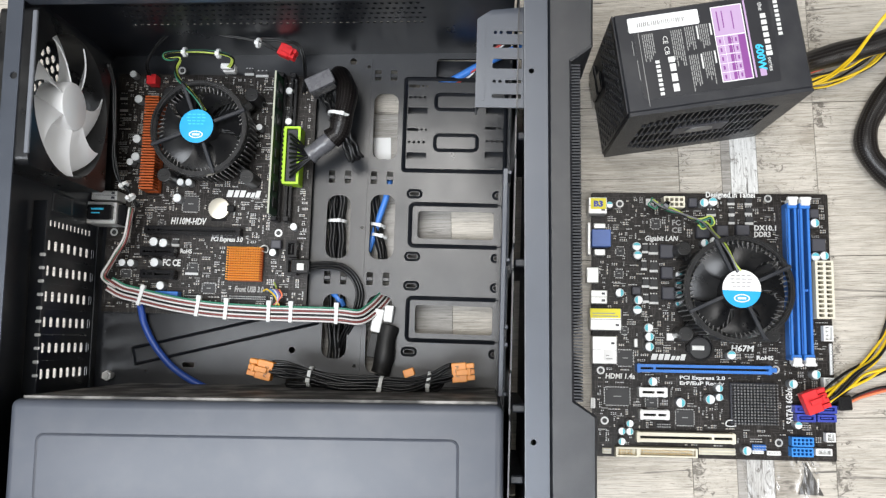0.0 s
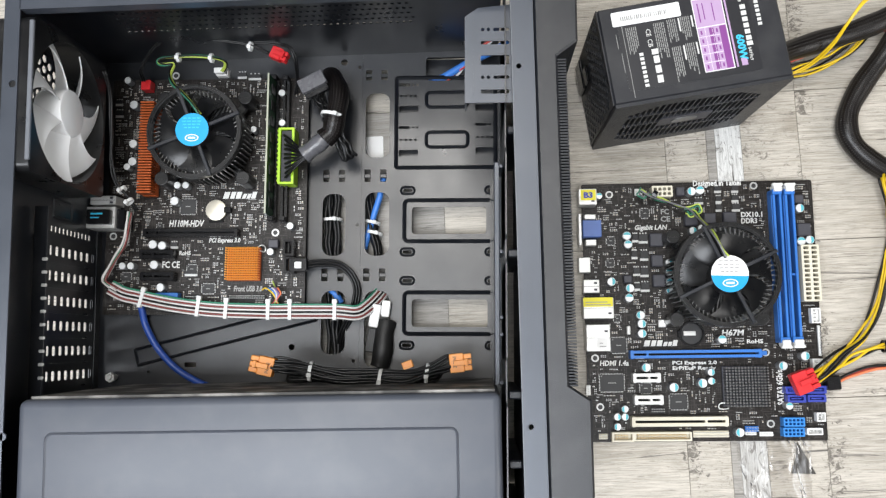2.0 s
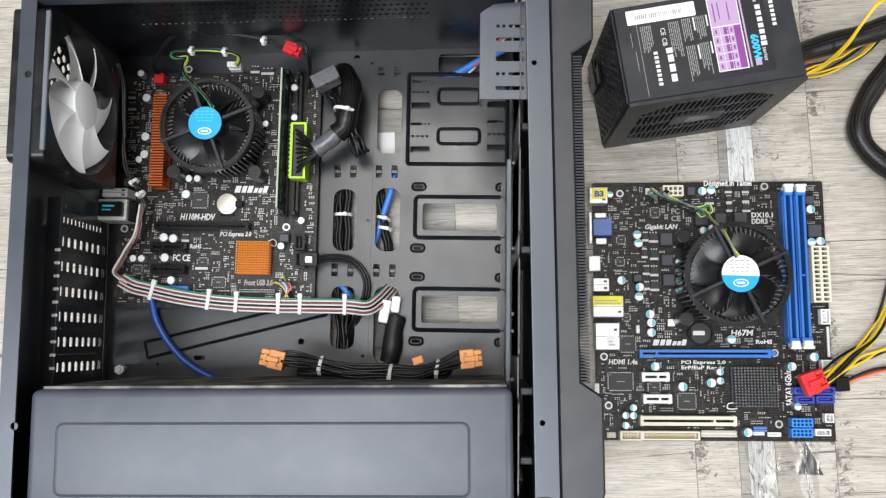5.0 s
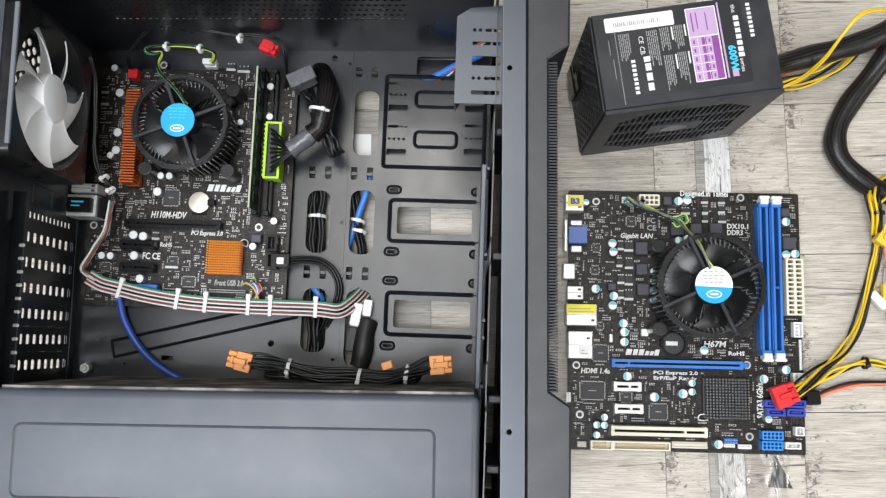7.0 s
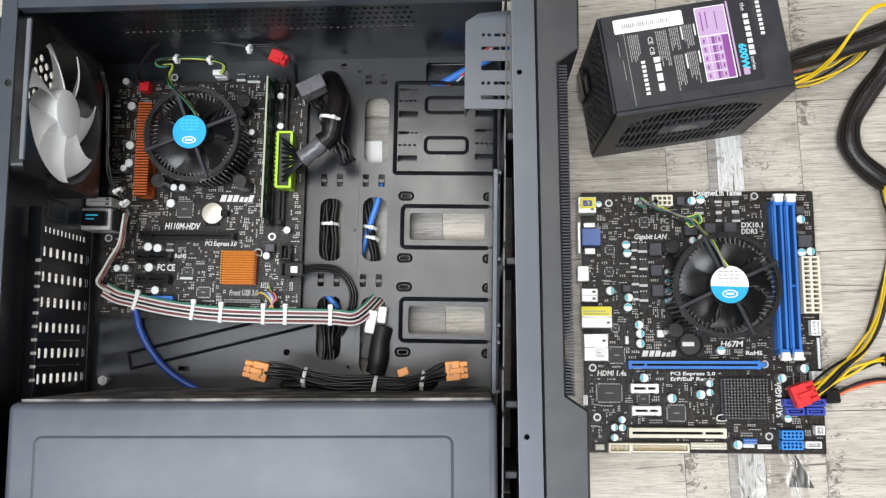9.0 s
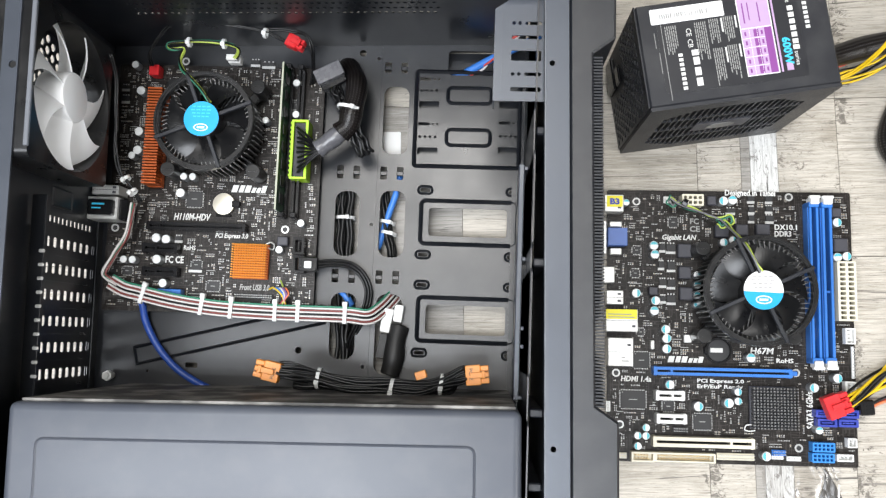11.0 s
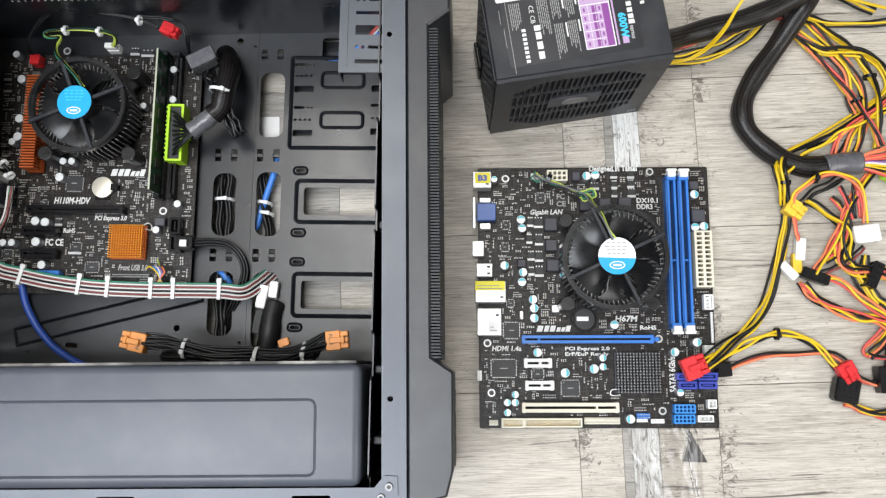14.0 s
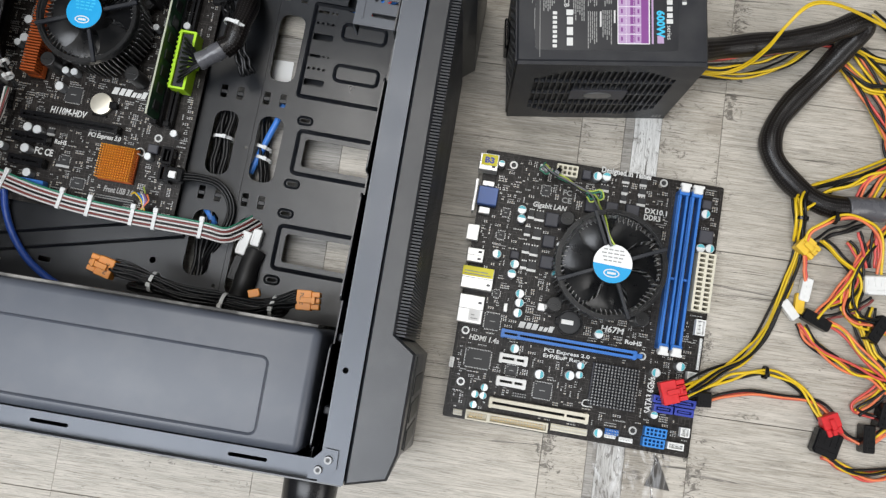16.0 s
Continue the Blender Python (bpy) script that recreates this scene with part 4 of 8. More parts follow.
def main_socket(b, r, h):
    take(b, r)
    bm = bmesh.new()
    x0, x1, y0, y1 = r
    plate(bm, rounded(x0, x1, y0, y1, 0.0006, 2), [rounded(x0 + 0.0022, x1 - 0.0022, y0 + 0.0018, y1 - 0.0018, 0.0004, 2)], 0.0003, h)
    so = part("power_socket", bm, GREEN_ATX, b, "lime green main power socket")
    for k in range(12):
        y = y0 + 0.003 + k * (y1 - y0 - 0.006) / 11
        bm = bmesh.new()
        box(bm, x0 - 0.0007, x0, y - 0.0009, y + 0.0009, 0.001, h + 0.0008, 0.0001)
        part("rib", bm, GREEN_ATX, so)
    bm = bmesh.new()
    box(bm, x1, x1 + 0.0035, (y0 + y1) / 2 - 0.004, (y0 + y1) / 2 + 0.004, 0.004, h + 0.001, 0.0004)
    part("catch", bm, GREEN_ATX, so)
    bm = bmesh.new()
    box(bm, x0 + 0.0026, x1 - 0.0026, y0 + 0.0022, y1 - 0.0022, 0.001, h - 0.002, 0.0004)
    part("plug_body", bm, PLASTIC_BLACK, b)


def box_header(b, r, h, mat):
    take(b, r)
    bm = bmesh.new()
    x0, x1, y0, y1 = r
    plate(bm, rounded(x0, x1, y0, y1, 0.0004, 2), [rounded(x0 + 0.0016, x1 - 0.0016, y0 + 0.0014, y1 - 0.0014, 0)], 0.0003, h)
    box(bm, x0 + 0.001, x1 - 0.001, y0 + 0.001, y1 - 0.001, 0.0003, 0.002)
    n = int((x1 - x0 - 0.006) / 0.00254)
    for k in range(n):
        for y in ((y0 + y1) / 2 - 0.0013, (y0 + y1) / 2 + 0.0013):
            x = x0 + 0.004 + k * 0.00254
            box(bm, x - 0.0003, x + 0.0003, y - 0.0003, y + 0.0003, 0.002, h - 0.001, 0, None, 1)
    part("box_header", bm, (mat, GOLD), b)


def pin_rows(b, r, h, mat, nu, nv):
    take(b, r)
    bm = bmesh.new()
    x0, x1, y0, y1 = r
    box(bm, x0, x1, y0, y1, 0.0002, 0.0025, 0.0002)
    for i in range(nu):
        for j in range(nv):
            x, y = x0 + (i + 0.5) * (x1 - x0) / nu, y0 + (j + 0.5) * (y1 - y0) / nv
            box(bm, x - 0.00035, x + 0.00035, y - 0.00035, y + 0.00035, 0.0025, h, 0, None, 1)
    part("pin_header", bm, (mat, SOLDER), b)


def port_box(b, r, h, mat):
    take(b, r)
    bm = bmesh.new()
    x0, x1, y0, y1 = r
    if mat == WHITE_PLASTIC:
        # an open header with its pins
        plate(bm, rounded(x0, x1, y0, y1, 0.0004, 2), [rounded(x0 + 0.0011, x1 - 0.0011, y0 + 0.0011, y1 - 0.0011, 0)], 0.0003, h)
        box(bm, x0 + 0.001, x1 - 0.001, y0 + 0.001, y1 - 0.001, 0.0003, 0.0015)
        wide = x1 - x0 > y1 - y0
        for k in range(4):
            f = (k + 0.5) / 4
            px, py = (x0 + (x1 - x0) * f, (y0 + y1) / 2) if wide else ((x0 + x1) / 2, y0 + (y1 - y0) * f)
            box(bm, px - 0.0004, px + 0.0004, py - 0.0004, py + 0.0004, 0.0015, h, 0, None, 1)
        part("pin_header", bm, (mat, SOLDER), b)
        return
    box(bm, x0, x1, y0, y1, 0.0003, h, 0.0006)
    if mat == SILVER and x1 - x0 > 0.012:
        for k in (0.25, 0.75):
            y = y0 + (y1 - y0) * k
            box(bm, x0 + 0.002, x0 + 0.006, y - 0.0006, y + 0.0006, h - 0.0001, h + 0.0003, 0.0001)
            box(bm, x1 - 0.0052, x1 - 0.0022, y - 0.0010, y + 0.0010, h - 0.0001, h + 0.0004, 0.0001, None, 1)
        box(bm, x0 + 0.0004, x1 - 0.0004, (y0 + y1) / 2 - 0.00018, (y0 + y1) / 2 + 0.00018, h - 0.0001, h + 0.00015, 0, None, 1)
    part({SILVER: "port_shell", BLUE_PORT: "monitor_port", RED_PLUG: "fan_plug", BLUE_SLOT: "header_socket"}.get(mat, "connector"), bm, (mat, CHOKE), b)


def sticker(b, r, h, mat):
    bm = bmesh.new()
    plate(bm, rounded(*r, 0.0006, 3), [], h, h + 0.0002)
    s = part("sticker", bm, mat, b)
    if mat == STICKER_YELLOW and h > 0.016:
        ob = words("B3", (r[3] - r[2]) * 0.72, BLUE_DARK, s, pose((r[0] + r[1]) / 2, r[2] + (r[3] - r[2]) * 0.24, h + 0.0003), "printed_text", "CENTER", 1.15, 0, 0.0004)
        return
    bm = bmesh.new()
    n = 3
    for k in range(n - 1):
        y = r[2] + (r[3] - r[2]) * (k + 0.7) / (n + 0.4)
        box(bm, r[0] + 0.002, r[1] - 0.002 - 0.003 * (k % 2), y - 0.0004, y + 0.0004, h + 0.0002, h + 0.0003)
    part("print_bar", bm, BLUE_DARK if mat == STICKER_YELLOW and h > 0.016 else INK_GREY, s)


def pin_sink(b, r, h, mat, nu, nv):
    take(b, r, 0.003)
    bm = bmesh.new()
    x0, x1, y0, y1 = r
    box(bm, x0, x1, y0, y1, 0.001, 0.0045, 0.0003)
    du, dv = (x1 - x0) / nu, (y1 - y0) / nv
    # base coloured darker than its pins to paint the shade between them
    s = part("chipset_heatsink", bm, RUST_SINK_AND_SHADE if mat == ORANGE_SINK else CHOKE, b)

    def pin():
        bm = bmesh.new()
        box(bm, -du * 0.21, du * 0.21, -dv * 0.24, dv * 0.24, 0.0045, h + 0.0015)
        return bm

    me = shared(("pin", mat.name), pin, (ALU_FIN if mat == ALU_GREY else mat,), "pin")
    for i in range(nu):
        for j in range(nv):
            put("pin", me, s, pose(x0 + (i + 0.5) * du, y0 + (j + 0.5) * dv, 0))
    bm = bmesh.new()
    tube(bm, smooth_path([(x1 - 0.004, y1 - 0.001, 0.006), (x1 + 0.001, y1 + 0.002, 0.006), (x1 + 0.004, y1, 0.004), (x1 + 0.003, y1 - 0.004, 0.003), (x1 - 0.001, y1 - 0.003, 0.006)] if mat == ORANGE_SINK else [(x0 + 0.003, y0 + 0.004, 0.006), (x0 - 0.003, y0 + 0.003, 0.004), (x0 - 0.004, y0 - 0.001, 0.003), (x0, y0 - 0.002, 0.004), (x0 + 0.004, y0 - 0.001, 0.006)]), 0.0006, 6)
    part("spring_clip", bm, SILVER, s)


def fin_sink(b, r, h, mat, n):
    take(b, r)
    bm = bmesh.new()
    x0, x1, y0, y1 = r
    box(bm, x0, x1, y0, y1, 0.002, 0.008, 0.0003)
    s = part("regulator_heatsink", bm, mat, b, "dark orange finned heatsink")

    def fin():
        bm = bmesh.new()
        box(bm, x0, x1, -(y1 - y0) / n * 0.26, (y1 - y0) / n * 0.26, 0.008, h)
        return bm

    me = shared(("rfin",), fin, (mat,), "fin")
    for k in range(n):
        put("fin", me, s, pose(0, y0 + (k + 0.5) * (y1 - y0) / n, 0))


def sata_port(b, r, h, mat):
    take(b, r)
    bm = bmesh.new()
    x0, x1, y0, y1 = r
    plate(bm, rounded(x0, x1, y0, y1, 0.0005, 2), [rounded(x0 + 0.002, x1 - 0.002, y0 + 0.002, y1 - 0.002, 0.0004, 2)], 0.0003, h)
    if x1 - x0 > y1 - y0:
        box(bm, x0 + 0.0035, x1 - 0.0035, (y0 + y1) / 2 - 0.0006, (y0 + y1) / 2 + 0.0006, 0.001, h - 0.001)
    else:
        box(bm, (x0 + x1) / 2 - 0.0006, (x0 + x1) / 2 + 0.0006, y0 + 0.0035, y1 - 0.0035, 0.001, h - 0.001)
    box(bm, x0 + 0.001, x1 - 0.001, y0 + 0.001, y1 - 0.001, 0.0003, 0.001)
    part("drive_port", bm, mat, b)


def mount_hole(b, u, v):
    take(b, (u - 0.004, u + 0.004, v - 0.004, v + 0.004))
    bm = bmesh.new()
    plate(bm, circle(u, v, 0.0036, 20), [circle(u, v, 0.0022, 16)], 0, 0.00025)
    # black disc painted in as the dark of the hole
    cyl(bm, u, v, -0.0003, 0.0001, 0.0022, 16, None, None, 1)
    part("mounting_hole", bm, (SOLDER, INK_AND_GAP_BLACK), b)


def coin_holder(b, u, v):
    take(b, (u - 0.012, u + 0.012, v - 0.012, v + 0.012))
    bm = bmesh.new()
    plate(bm, circle(u, v, 0.0115, 36), [circle(u, v, 0.0100, 32)], 0.0003, 0.0045)
    box(bm, u - 0.013, u - 0.009, v - 0.003, v + 0.003, 0.0003, 0.005, 0.0004)
    h = part("battery_holder", bm, PLASTIC_GLOSS, b)
    bm = bmesh.new()
    cyl(bm, u, v, 0.0005, 0.0030, 0.0099, 32, None, None, 0, 0.0004)
    part("base_disc", bm, CHIP, h)
    bm = bmesh.new()
    box(bm, u - 0.0075, u + 0.0035, v - 0.0018, v + 0.0024, 0.0031, 0.0042, 0.0003)
    part("contact_spring", bm, SILVER, h)


def coin_cell(b, u, v, r):
    take(b, (u - r, u + r, v - r, v + r), 0.003)
    bm = bmesh.new()
    cyl(bm, u, v, 0.0010, 0.0046, r, 40, None, None, 0, 0.0005)
    c = part("coin_cell", bm, material("brushed_battery_steel", (0.66, 0.62, 0.52), 0.38, 0.55, 0.06, 200, 0.03), b, "pale metal coin cell battery", None, True)
    bm = bmesh.new()
    box(bm, u + r - 0.002, u + r + 0.005, v - 0.003, v + 0.003, 0.0003, 0.0055, 0.0005)
    box(bm, u - r * 0.7, u + r * 0.7, v - r - 0.0015, v - r + 0.0005, 0.0003, 0.003, 0.0003)
    part("clip", bm, PLASTIC_GLOSS, c)


def audio_block(b, r, h):
    take(b, r)
    bm = bmesh.new()
    box(bm, r[0], r[1], r[2], r[3], 0.002, h, 0.0008)
    a = part("audio_block", bm, PLASTIC_GLOSS, b, "glossy black audio block with blue label")
    bm = bmesh.new()
    for k, (w, t) in enumerate(((0.7, 0.0016), (0.5, 0.0012))):
        y = r[3] - 0.004 - 0.0036 * k
        box(bm, r[0] + 0.004, r[0] + 0.004 + (r[1] - r[0] - 0.006) * w, y - t / 2, y + t / 2, h, h + 0.0002)
    part("print_bar", bm, CYAN, a)


def memory_module(b, u, v0, v1):
    bm = bmesh.new()
    groove_box(bm, u - 0.0032, u + 0.0032, v0, v1, 0.008, 0.0022, 0.003, 0.004)
    take(b, (u - 0.004, u + 0.016, v0, v1))
    s = part("memory_slot", bm, PLASTIC_GLOSS, b)
    for y in (v0 - 0.001, v1 - 0.003):
        bm = bmesh.new()
        box(bm, u - 0.0028, u + 0.0028, y, y + 0.005, 0.002, 0.016, 0.0006)
        part("latch", bm, PLASTIC_GLOSS, s)
    bm = bmesh.new()
    box(bm, u - 0.0006, u + 0.0006, v0 + 0.003, v1 - 0.003, 0.004, 0.0335, 0.0001)
    m = part("memory_module", bm, RAM_GREEN, b, "green memory module standing in its slot")
    bm = bmesh.new()
    box(bm, u - 0.00075, u + 0.00075, v0 + 0.003, v1 - 0.003, 0.0335, 0.0341)
    part("module_edge", bm, material("pale_pcb_edge", (0.42, 0.44, 0.34), 0.6, 0, 0.1, 200, 0), m)
    for k in range(8):
        y = v0 + 0.010 + k * (v1 - v0 - 0.020) / 7.6
        bm = bmesh.new()
        box(bm, u + 0.0006, u + 0.0016, y, y + 0.009, 0.013, 0.025, 0.0001)
        part("memory_chip", bm, CHIP, m)
    for x in (u + 0.0105,):
        bm = bmesh.new()
        groove_box(bm, x - 0.0030, x + 0.0030, v0, v1, 0.008, 0.0022, 0.003, 0.004)
        for y in (v0 - 0.001, v1 - 0.003):
            box(bm, x - 0.0028, x + 0.0028, y, y + 0.005, 0.002, 0.014, 0.0006)
        part("memory_slot", bm, PLASTIC_GLOSS, b)


def print_in(b, text, r, mat, rot=0, shear=0.0):
    """Printed words that fill a rectangle of the board."""
    x0, x1, y0, y1 = r
    w, h = (x1 - x0, y1 - y0) if not rot else (y1 - y0, x1 - x0)
    size = h / 0.70
    m = pose(x0, y0, 0.0001) if not rot else pose(x1, y0, 0.0001, 0, 0, 90)
    ob = words(text, size, mat, b, m, "printed_text", "LEFT", 1.0, shear, size * 0.028)
    wide = max(v.co.x for v in ob.data.vertices)
    ob.data.transform(Matrix.Diagonal((w / wide, 1, 1, 1)))
    take(b, r)


def logo_bars(b, r, mat):
    """A maker's mark as plain slanted shapes."""
    x0, x1, y0, y1 = r
    at = x0
    for k, f in enumerate((0.20, 0.16, 0.18, 0.13, 0.13, 0.16)):
        w, s, hi = (x1 - x0) * f, (y1 - y0) * 0.28, y1 if k in (0, 1, 2, 5) else y0 + (y1 - y0) * 0.72
        bm = plate(bmesh.new(), [(at, y0), (at + w * 0.78, y0), (at + w * 0.78 + s, hi), (at + s, hi)], [], 0.0001, 0.0002)
        part("printed_mark", bm, mat, b)
        at += w
    take(b, r)


def cpu_cooler(b, u, v, top, R, hub, two_tone, turn):
    """A low round cooler: finned aluminium core, plastic frame with four push pins, seven blade fan."""
    take(b, (u - R * 0.82, u + R * 0.82, v - R * 0.82, v + R * 0.82))
    at = pose(u, v, 0)
    bm = bmesh.new()
    cyl(bm, 0, 0, 0.004, top - 0.022, 0.017, 28)
    core = part("cpu_cooler", bm, ALU_FIN if two_tone else ALU_GREY, b, "round stock processor cooler with black fan", at)

    def fin():
        bm = bmesh.new()
        plate(bm, [(0.015, -0.0005), (R * 0.70, -0.0004), (R * 0.955, 0.0042), (R * 0.955, 0.0052), (R * 0.70, 0.0006), (0.015, 0.0005)], [], 0.008, top - 0.0225)
        plate(bm, [(R * 0.80, 0.0014), (R * 0.93, 0.0038), (R * 0.93, 0.0043), (R * 0.80, 0.0019)], [], top - 0.0226, top - 0.0130)
        return bm

    me = shared(("fin", R), fin, (ALU_FIN,), "fin")
    for k in range(60):
        put("fin", me, core, Matrix.Rotation(6.28318 * k / 60, 4, "Z"))
    # frame ring with its inner lip
    bm = bmesh.new()
    plate(bm, circle(0, 0, R, 56), [circle(0, 0, R - 0.0040, 56)], top - 0.0110, top - 0.0050)
    plate(bm, circle(0, 0, R - 0.0004, 56), [circle(0, 0, R - 0.0022, 56)], top - 0.0050, top - 0.0040)
    part("fan_frame", bm, FAN_BLACK, core, "", None, True)
    # struts
    for a in (45, 135, 225, 315):
        mm = Matrix.Rotation(radians(a + turn - 8), 4, "Z")
        bm = bmesh.new()
        box(bm, hub * 0.7, R + 0.001, -0.0017, 0.0017, top - 0.0060, top - 0.0030, 0.0005, mm)
        part("strut", bm, PLASTIC_BLACK, core)
    # push pins on their legs
    for a in (45, 135, 225, 315):
        mm = Matrix.Rotation(radians(a), 4, "Z")
        bm = bmesh.new()
        d = 0.0535
        box(bm, R - 0.006, d, -0.0042, 0.0042, 0.006, 0.012, 0.001, mm)
        p = mm @ Vector((d, 0, 0))
        cyl(bm, p.x, p.y, 0.001, 0.026, 0.0068, 24, 0.0064, None, 0, 0.0006)
        box(bm, p.x - 0.004, p.x + 0.004, p.y - 0.0006, p.y + 0.0006, 0.026, 0.0268)
        part("push_pin", bm, FAN_BLACK, core)
    # blades
    for k in range(7):
        bm = bmesh.new()
        a0 = 6.28318 * k / 7
        rows = []
        for i in range(7):
            f = i / 6
            rr = hub * 0.92 + (R * 0.845 - hub * 0.92) * f
            row = []
            for j in range(7):
                g = j / 6
                ang = a0 + (0.84 * g) - 0.32 * f * f + 0.10 * f
                z = top - 0.0075 - 0.0105 * g - 0.0015 * math.sin(3.14 * g)
                row.append(Vector((rr * math.cos(ang), rr * math.sin(ang), z)))
            rows.append(row)
        vt = [[bm.verts.new(p) for p in row] for row in rows]
        vb = [[bm.verts.new(p - Vector((0, 0, 0.0009))) for p in row] for row in rows]
        for i in range(6):
            for j in range(6):
                bm.faces.new((vt[i][j], vt[i + 1][j], vt[i + 1][j + 1], vt[i][j + 1]))
                bm.faces.new((vb[i][j], vb[i][j + 1], vb[i + 1][j + 1], vb[i + 1][j]))
        rimv = [(i, 0) for i in range(7)] + [(6, j) for j in range(1, 7)] + [(i, 6) for i in range(5, -1, -1)] + [(0, j) for j in range(5, 0, -1)]
        for (i, j), (p, q) in zip(rimv, rimv[1:] + rimv[:1]):
            bm.faces.new((vt[i][j], vb[i][j], vb[p][q], vt[p][q]))
        part("blade", bm, FAN_BLACK, core, "", None, True)
    bm = bmesh.new()
    cyl(bm, 0, 0, top - 0.020, top - 0.0006, hub, 40, None, None, 0, 0.0006)
    part("hub", bm, FAN_BLACK, core, "", None, True)
    lab = bmesh.new()
    zz = top - 0.0005
    r = hub * 0.98
    if two_tone:
        up = [(r * math.cos(radians(a)), r * math.sin(radians(a))) for a in range(-6, 187, 6)]
        dn = [(r * math.cos(radians(a)), r * math.sin(radians(a))) for a in range(186, 355, 6)]
        plate(lab, up, [], zz, zz + 0.0002, None, 1)
        plate(lab, dn, [], zz, zz + 0.0002, None, 0)
    else:
        plate(lab, circle(0, 0, r, 40), [], zz, zz + 0.0002)
    ob = part("hub_sticker", lab, (STICKER_BLUE, STICKER_WHITE), core, "blue round hub sticker", pose(0, 0, 0, 0, 0, -2))
    bm = bmesh.new()
    for k in range(4):
        w = r * (0.62 - 0.07 * abs(k - 1))
        y = r * (0.70 - 0.19 * k)
        for s in range(4):
            x = -w + 2 * w * s / 4
            box(bm, x, x + 2 * w / 4 * 0.75, y - 0.0005, y + 0.0005, zz + 0.0002, zz + 0.0003)
    part("print_bar", bm, INK_GREY if two_tone else CYAN, core)
    bm = bmesh.new()
    o = [(0.42 * r * math.cos(t), -0.50 * r + 0.22 * r * math.sin(t)) for t in [6.28318 * i / 28 for i in range(28)]]
    i_ = [(0.35 * r * math.cos(t), -0.50 * r + 0.16 * r * math.sin(t)) for t in [6.28318 * i / 28 for i in range(28)]]
    plate(bm, o, [i_], zz + 0.0002, zz + 0.0003)
    box(bm, -0.22 * r, 0.22 * r, -0.56 * r, -0.44 * r, zz + 0.0002, zz + 0.0003)
    part("printed_mark", bm, INK_WHITE, core)


def small_parts(b, w, h, count, seed, skip=()):
    """The sprinkle of tiny surface-mount parts between the large ones."""
    rnd = random.Random(seed)
    taken = list(TAKEN.get(b.name, []))
    verts, faces, mats = [], [], []

    def brick(x0, x1, y0, y1, z0, z1, m):
        n = len(verts)
        verts.extend([(x0, y0, z0), (x1, y0, z0), (x1, y1, z0), (x0, y1, z0), (x0, y0, z1), (x1, y0, z1), (x1, y1, z1), (x0, y1, z1)])
        for f in ((4, 5, 6, 7), (0, 1, 5, 4), (1, 2, 6, 5), (2, 3, 7, 6), (3, 0, 4, 7)):
            faces.append(tuple(n + i for i in f))
            mats.append(m)

    done = 0
    for _ in range(count * 10):
        if done >= count:
            break
        cx, cy = rnd.uniform(0.004, w - 0.004), -rnd.uniform(0.004, h - 0.004)
        cols, rows_ = rnd.randint(1, 4), rnd.randint(1, 3)
        horiz = rnd.random() < 0.5
        sx, sy = (0.0019, 0.0010) if horiz else (0.0010, 0.0019)
        px_, py_ = sx + 0.0009, sy + 0.0009
        x1, y1 = cx + cols * px_, cy + rows_ * py_
        if x1 > w - 0.002 or y1 > -0.002 or any(cx < t[1] and x1 > t[0] and cy < t[3] and y1 > t[2] for t in taken):
            continue
        taken.append((cx - 0.0007, x1 + 0.0007, cy - 0.0007, y1 + 0.0007))
        for i in range(cols):
            for j in range(rows_):
                if rnd.random() < 0.15:
                    continue
                x, y = cx + i * px_, cy + j * py_
                m = rnd.choice((0, 0, 1, 1, 2))
                zt = rnd.uniform(0.0005, 0.0010)
                if horiz:
                    brick(x, x + sx * 0.28, y, y + sy, 0.0, zt, 3)
                    brick(x + sx * 0.28, x + sx * 0.72, y, y + sy, 0.0, zt * 0.97, m)
                    brick(x + sx * 0.72, x + sx, y, y + sy, 0.0, zt, 3)
                else:
                    brick(x, x + sx, y, y + sy * 0.28, 0.0, zt, 3)
                    brick(x, x + sx, y + sy * 0.28, y + sy * 0.72, 0.0, zt * 0.97, m)
                    brick(x, x + sx, y + sy * 0.72, y + sy, 0.0, zt, 3)
        if rnd.random() < 0.35:
            brick(cx, cx + cols * px_ * rnd.uniform(0.6, 1.2), y1 + 0.0004, y1 + 0.0011, 0.0, 0.00008, 4)
        done += 1
    me = bpy.data.meshes.new("surface_mount_component")
    me.from_pydata(verts, [], faces)
    for m in (CHIP, TAN_PART, ALU_GREY, SOLDER, INK_GREY):
        me.materials.append(m)
    me.polygons.foreach_set("material_index", mats)
    ob = new("surface_mount_component", me)
    ob.parent = b
    ob["kind"] = "stuff"
    # traced outlines in pale print
    bm = bmesh.new()
    for _ in range(46):
        x, y = rnd.uniform(0.01, w - 0.03), -rnd.uniform(0.02, h - 0.006)
        a, c = rnd.uniform(0.005, 0.016), rnd.uniform(0.004, 0.014)
        if any(x < t[1] and x + a > t[0] and y < t[3] and y + c > t[2] for t in taken):
            continue
        plate(bm, rounded(x, x + a, y, y + c, 0), [rounded(x + 0.00025, x + a - 0.00025, y + 0.00025, y + c - 0.00025, 0)], 0.00005, 0.00012)
    part("printed_outline", bm, INK_GREY, b)["kind"] = "stuff"


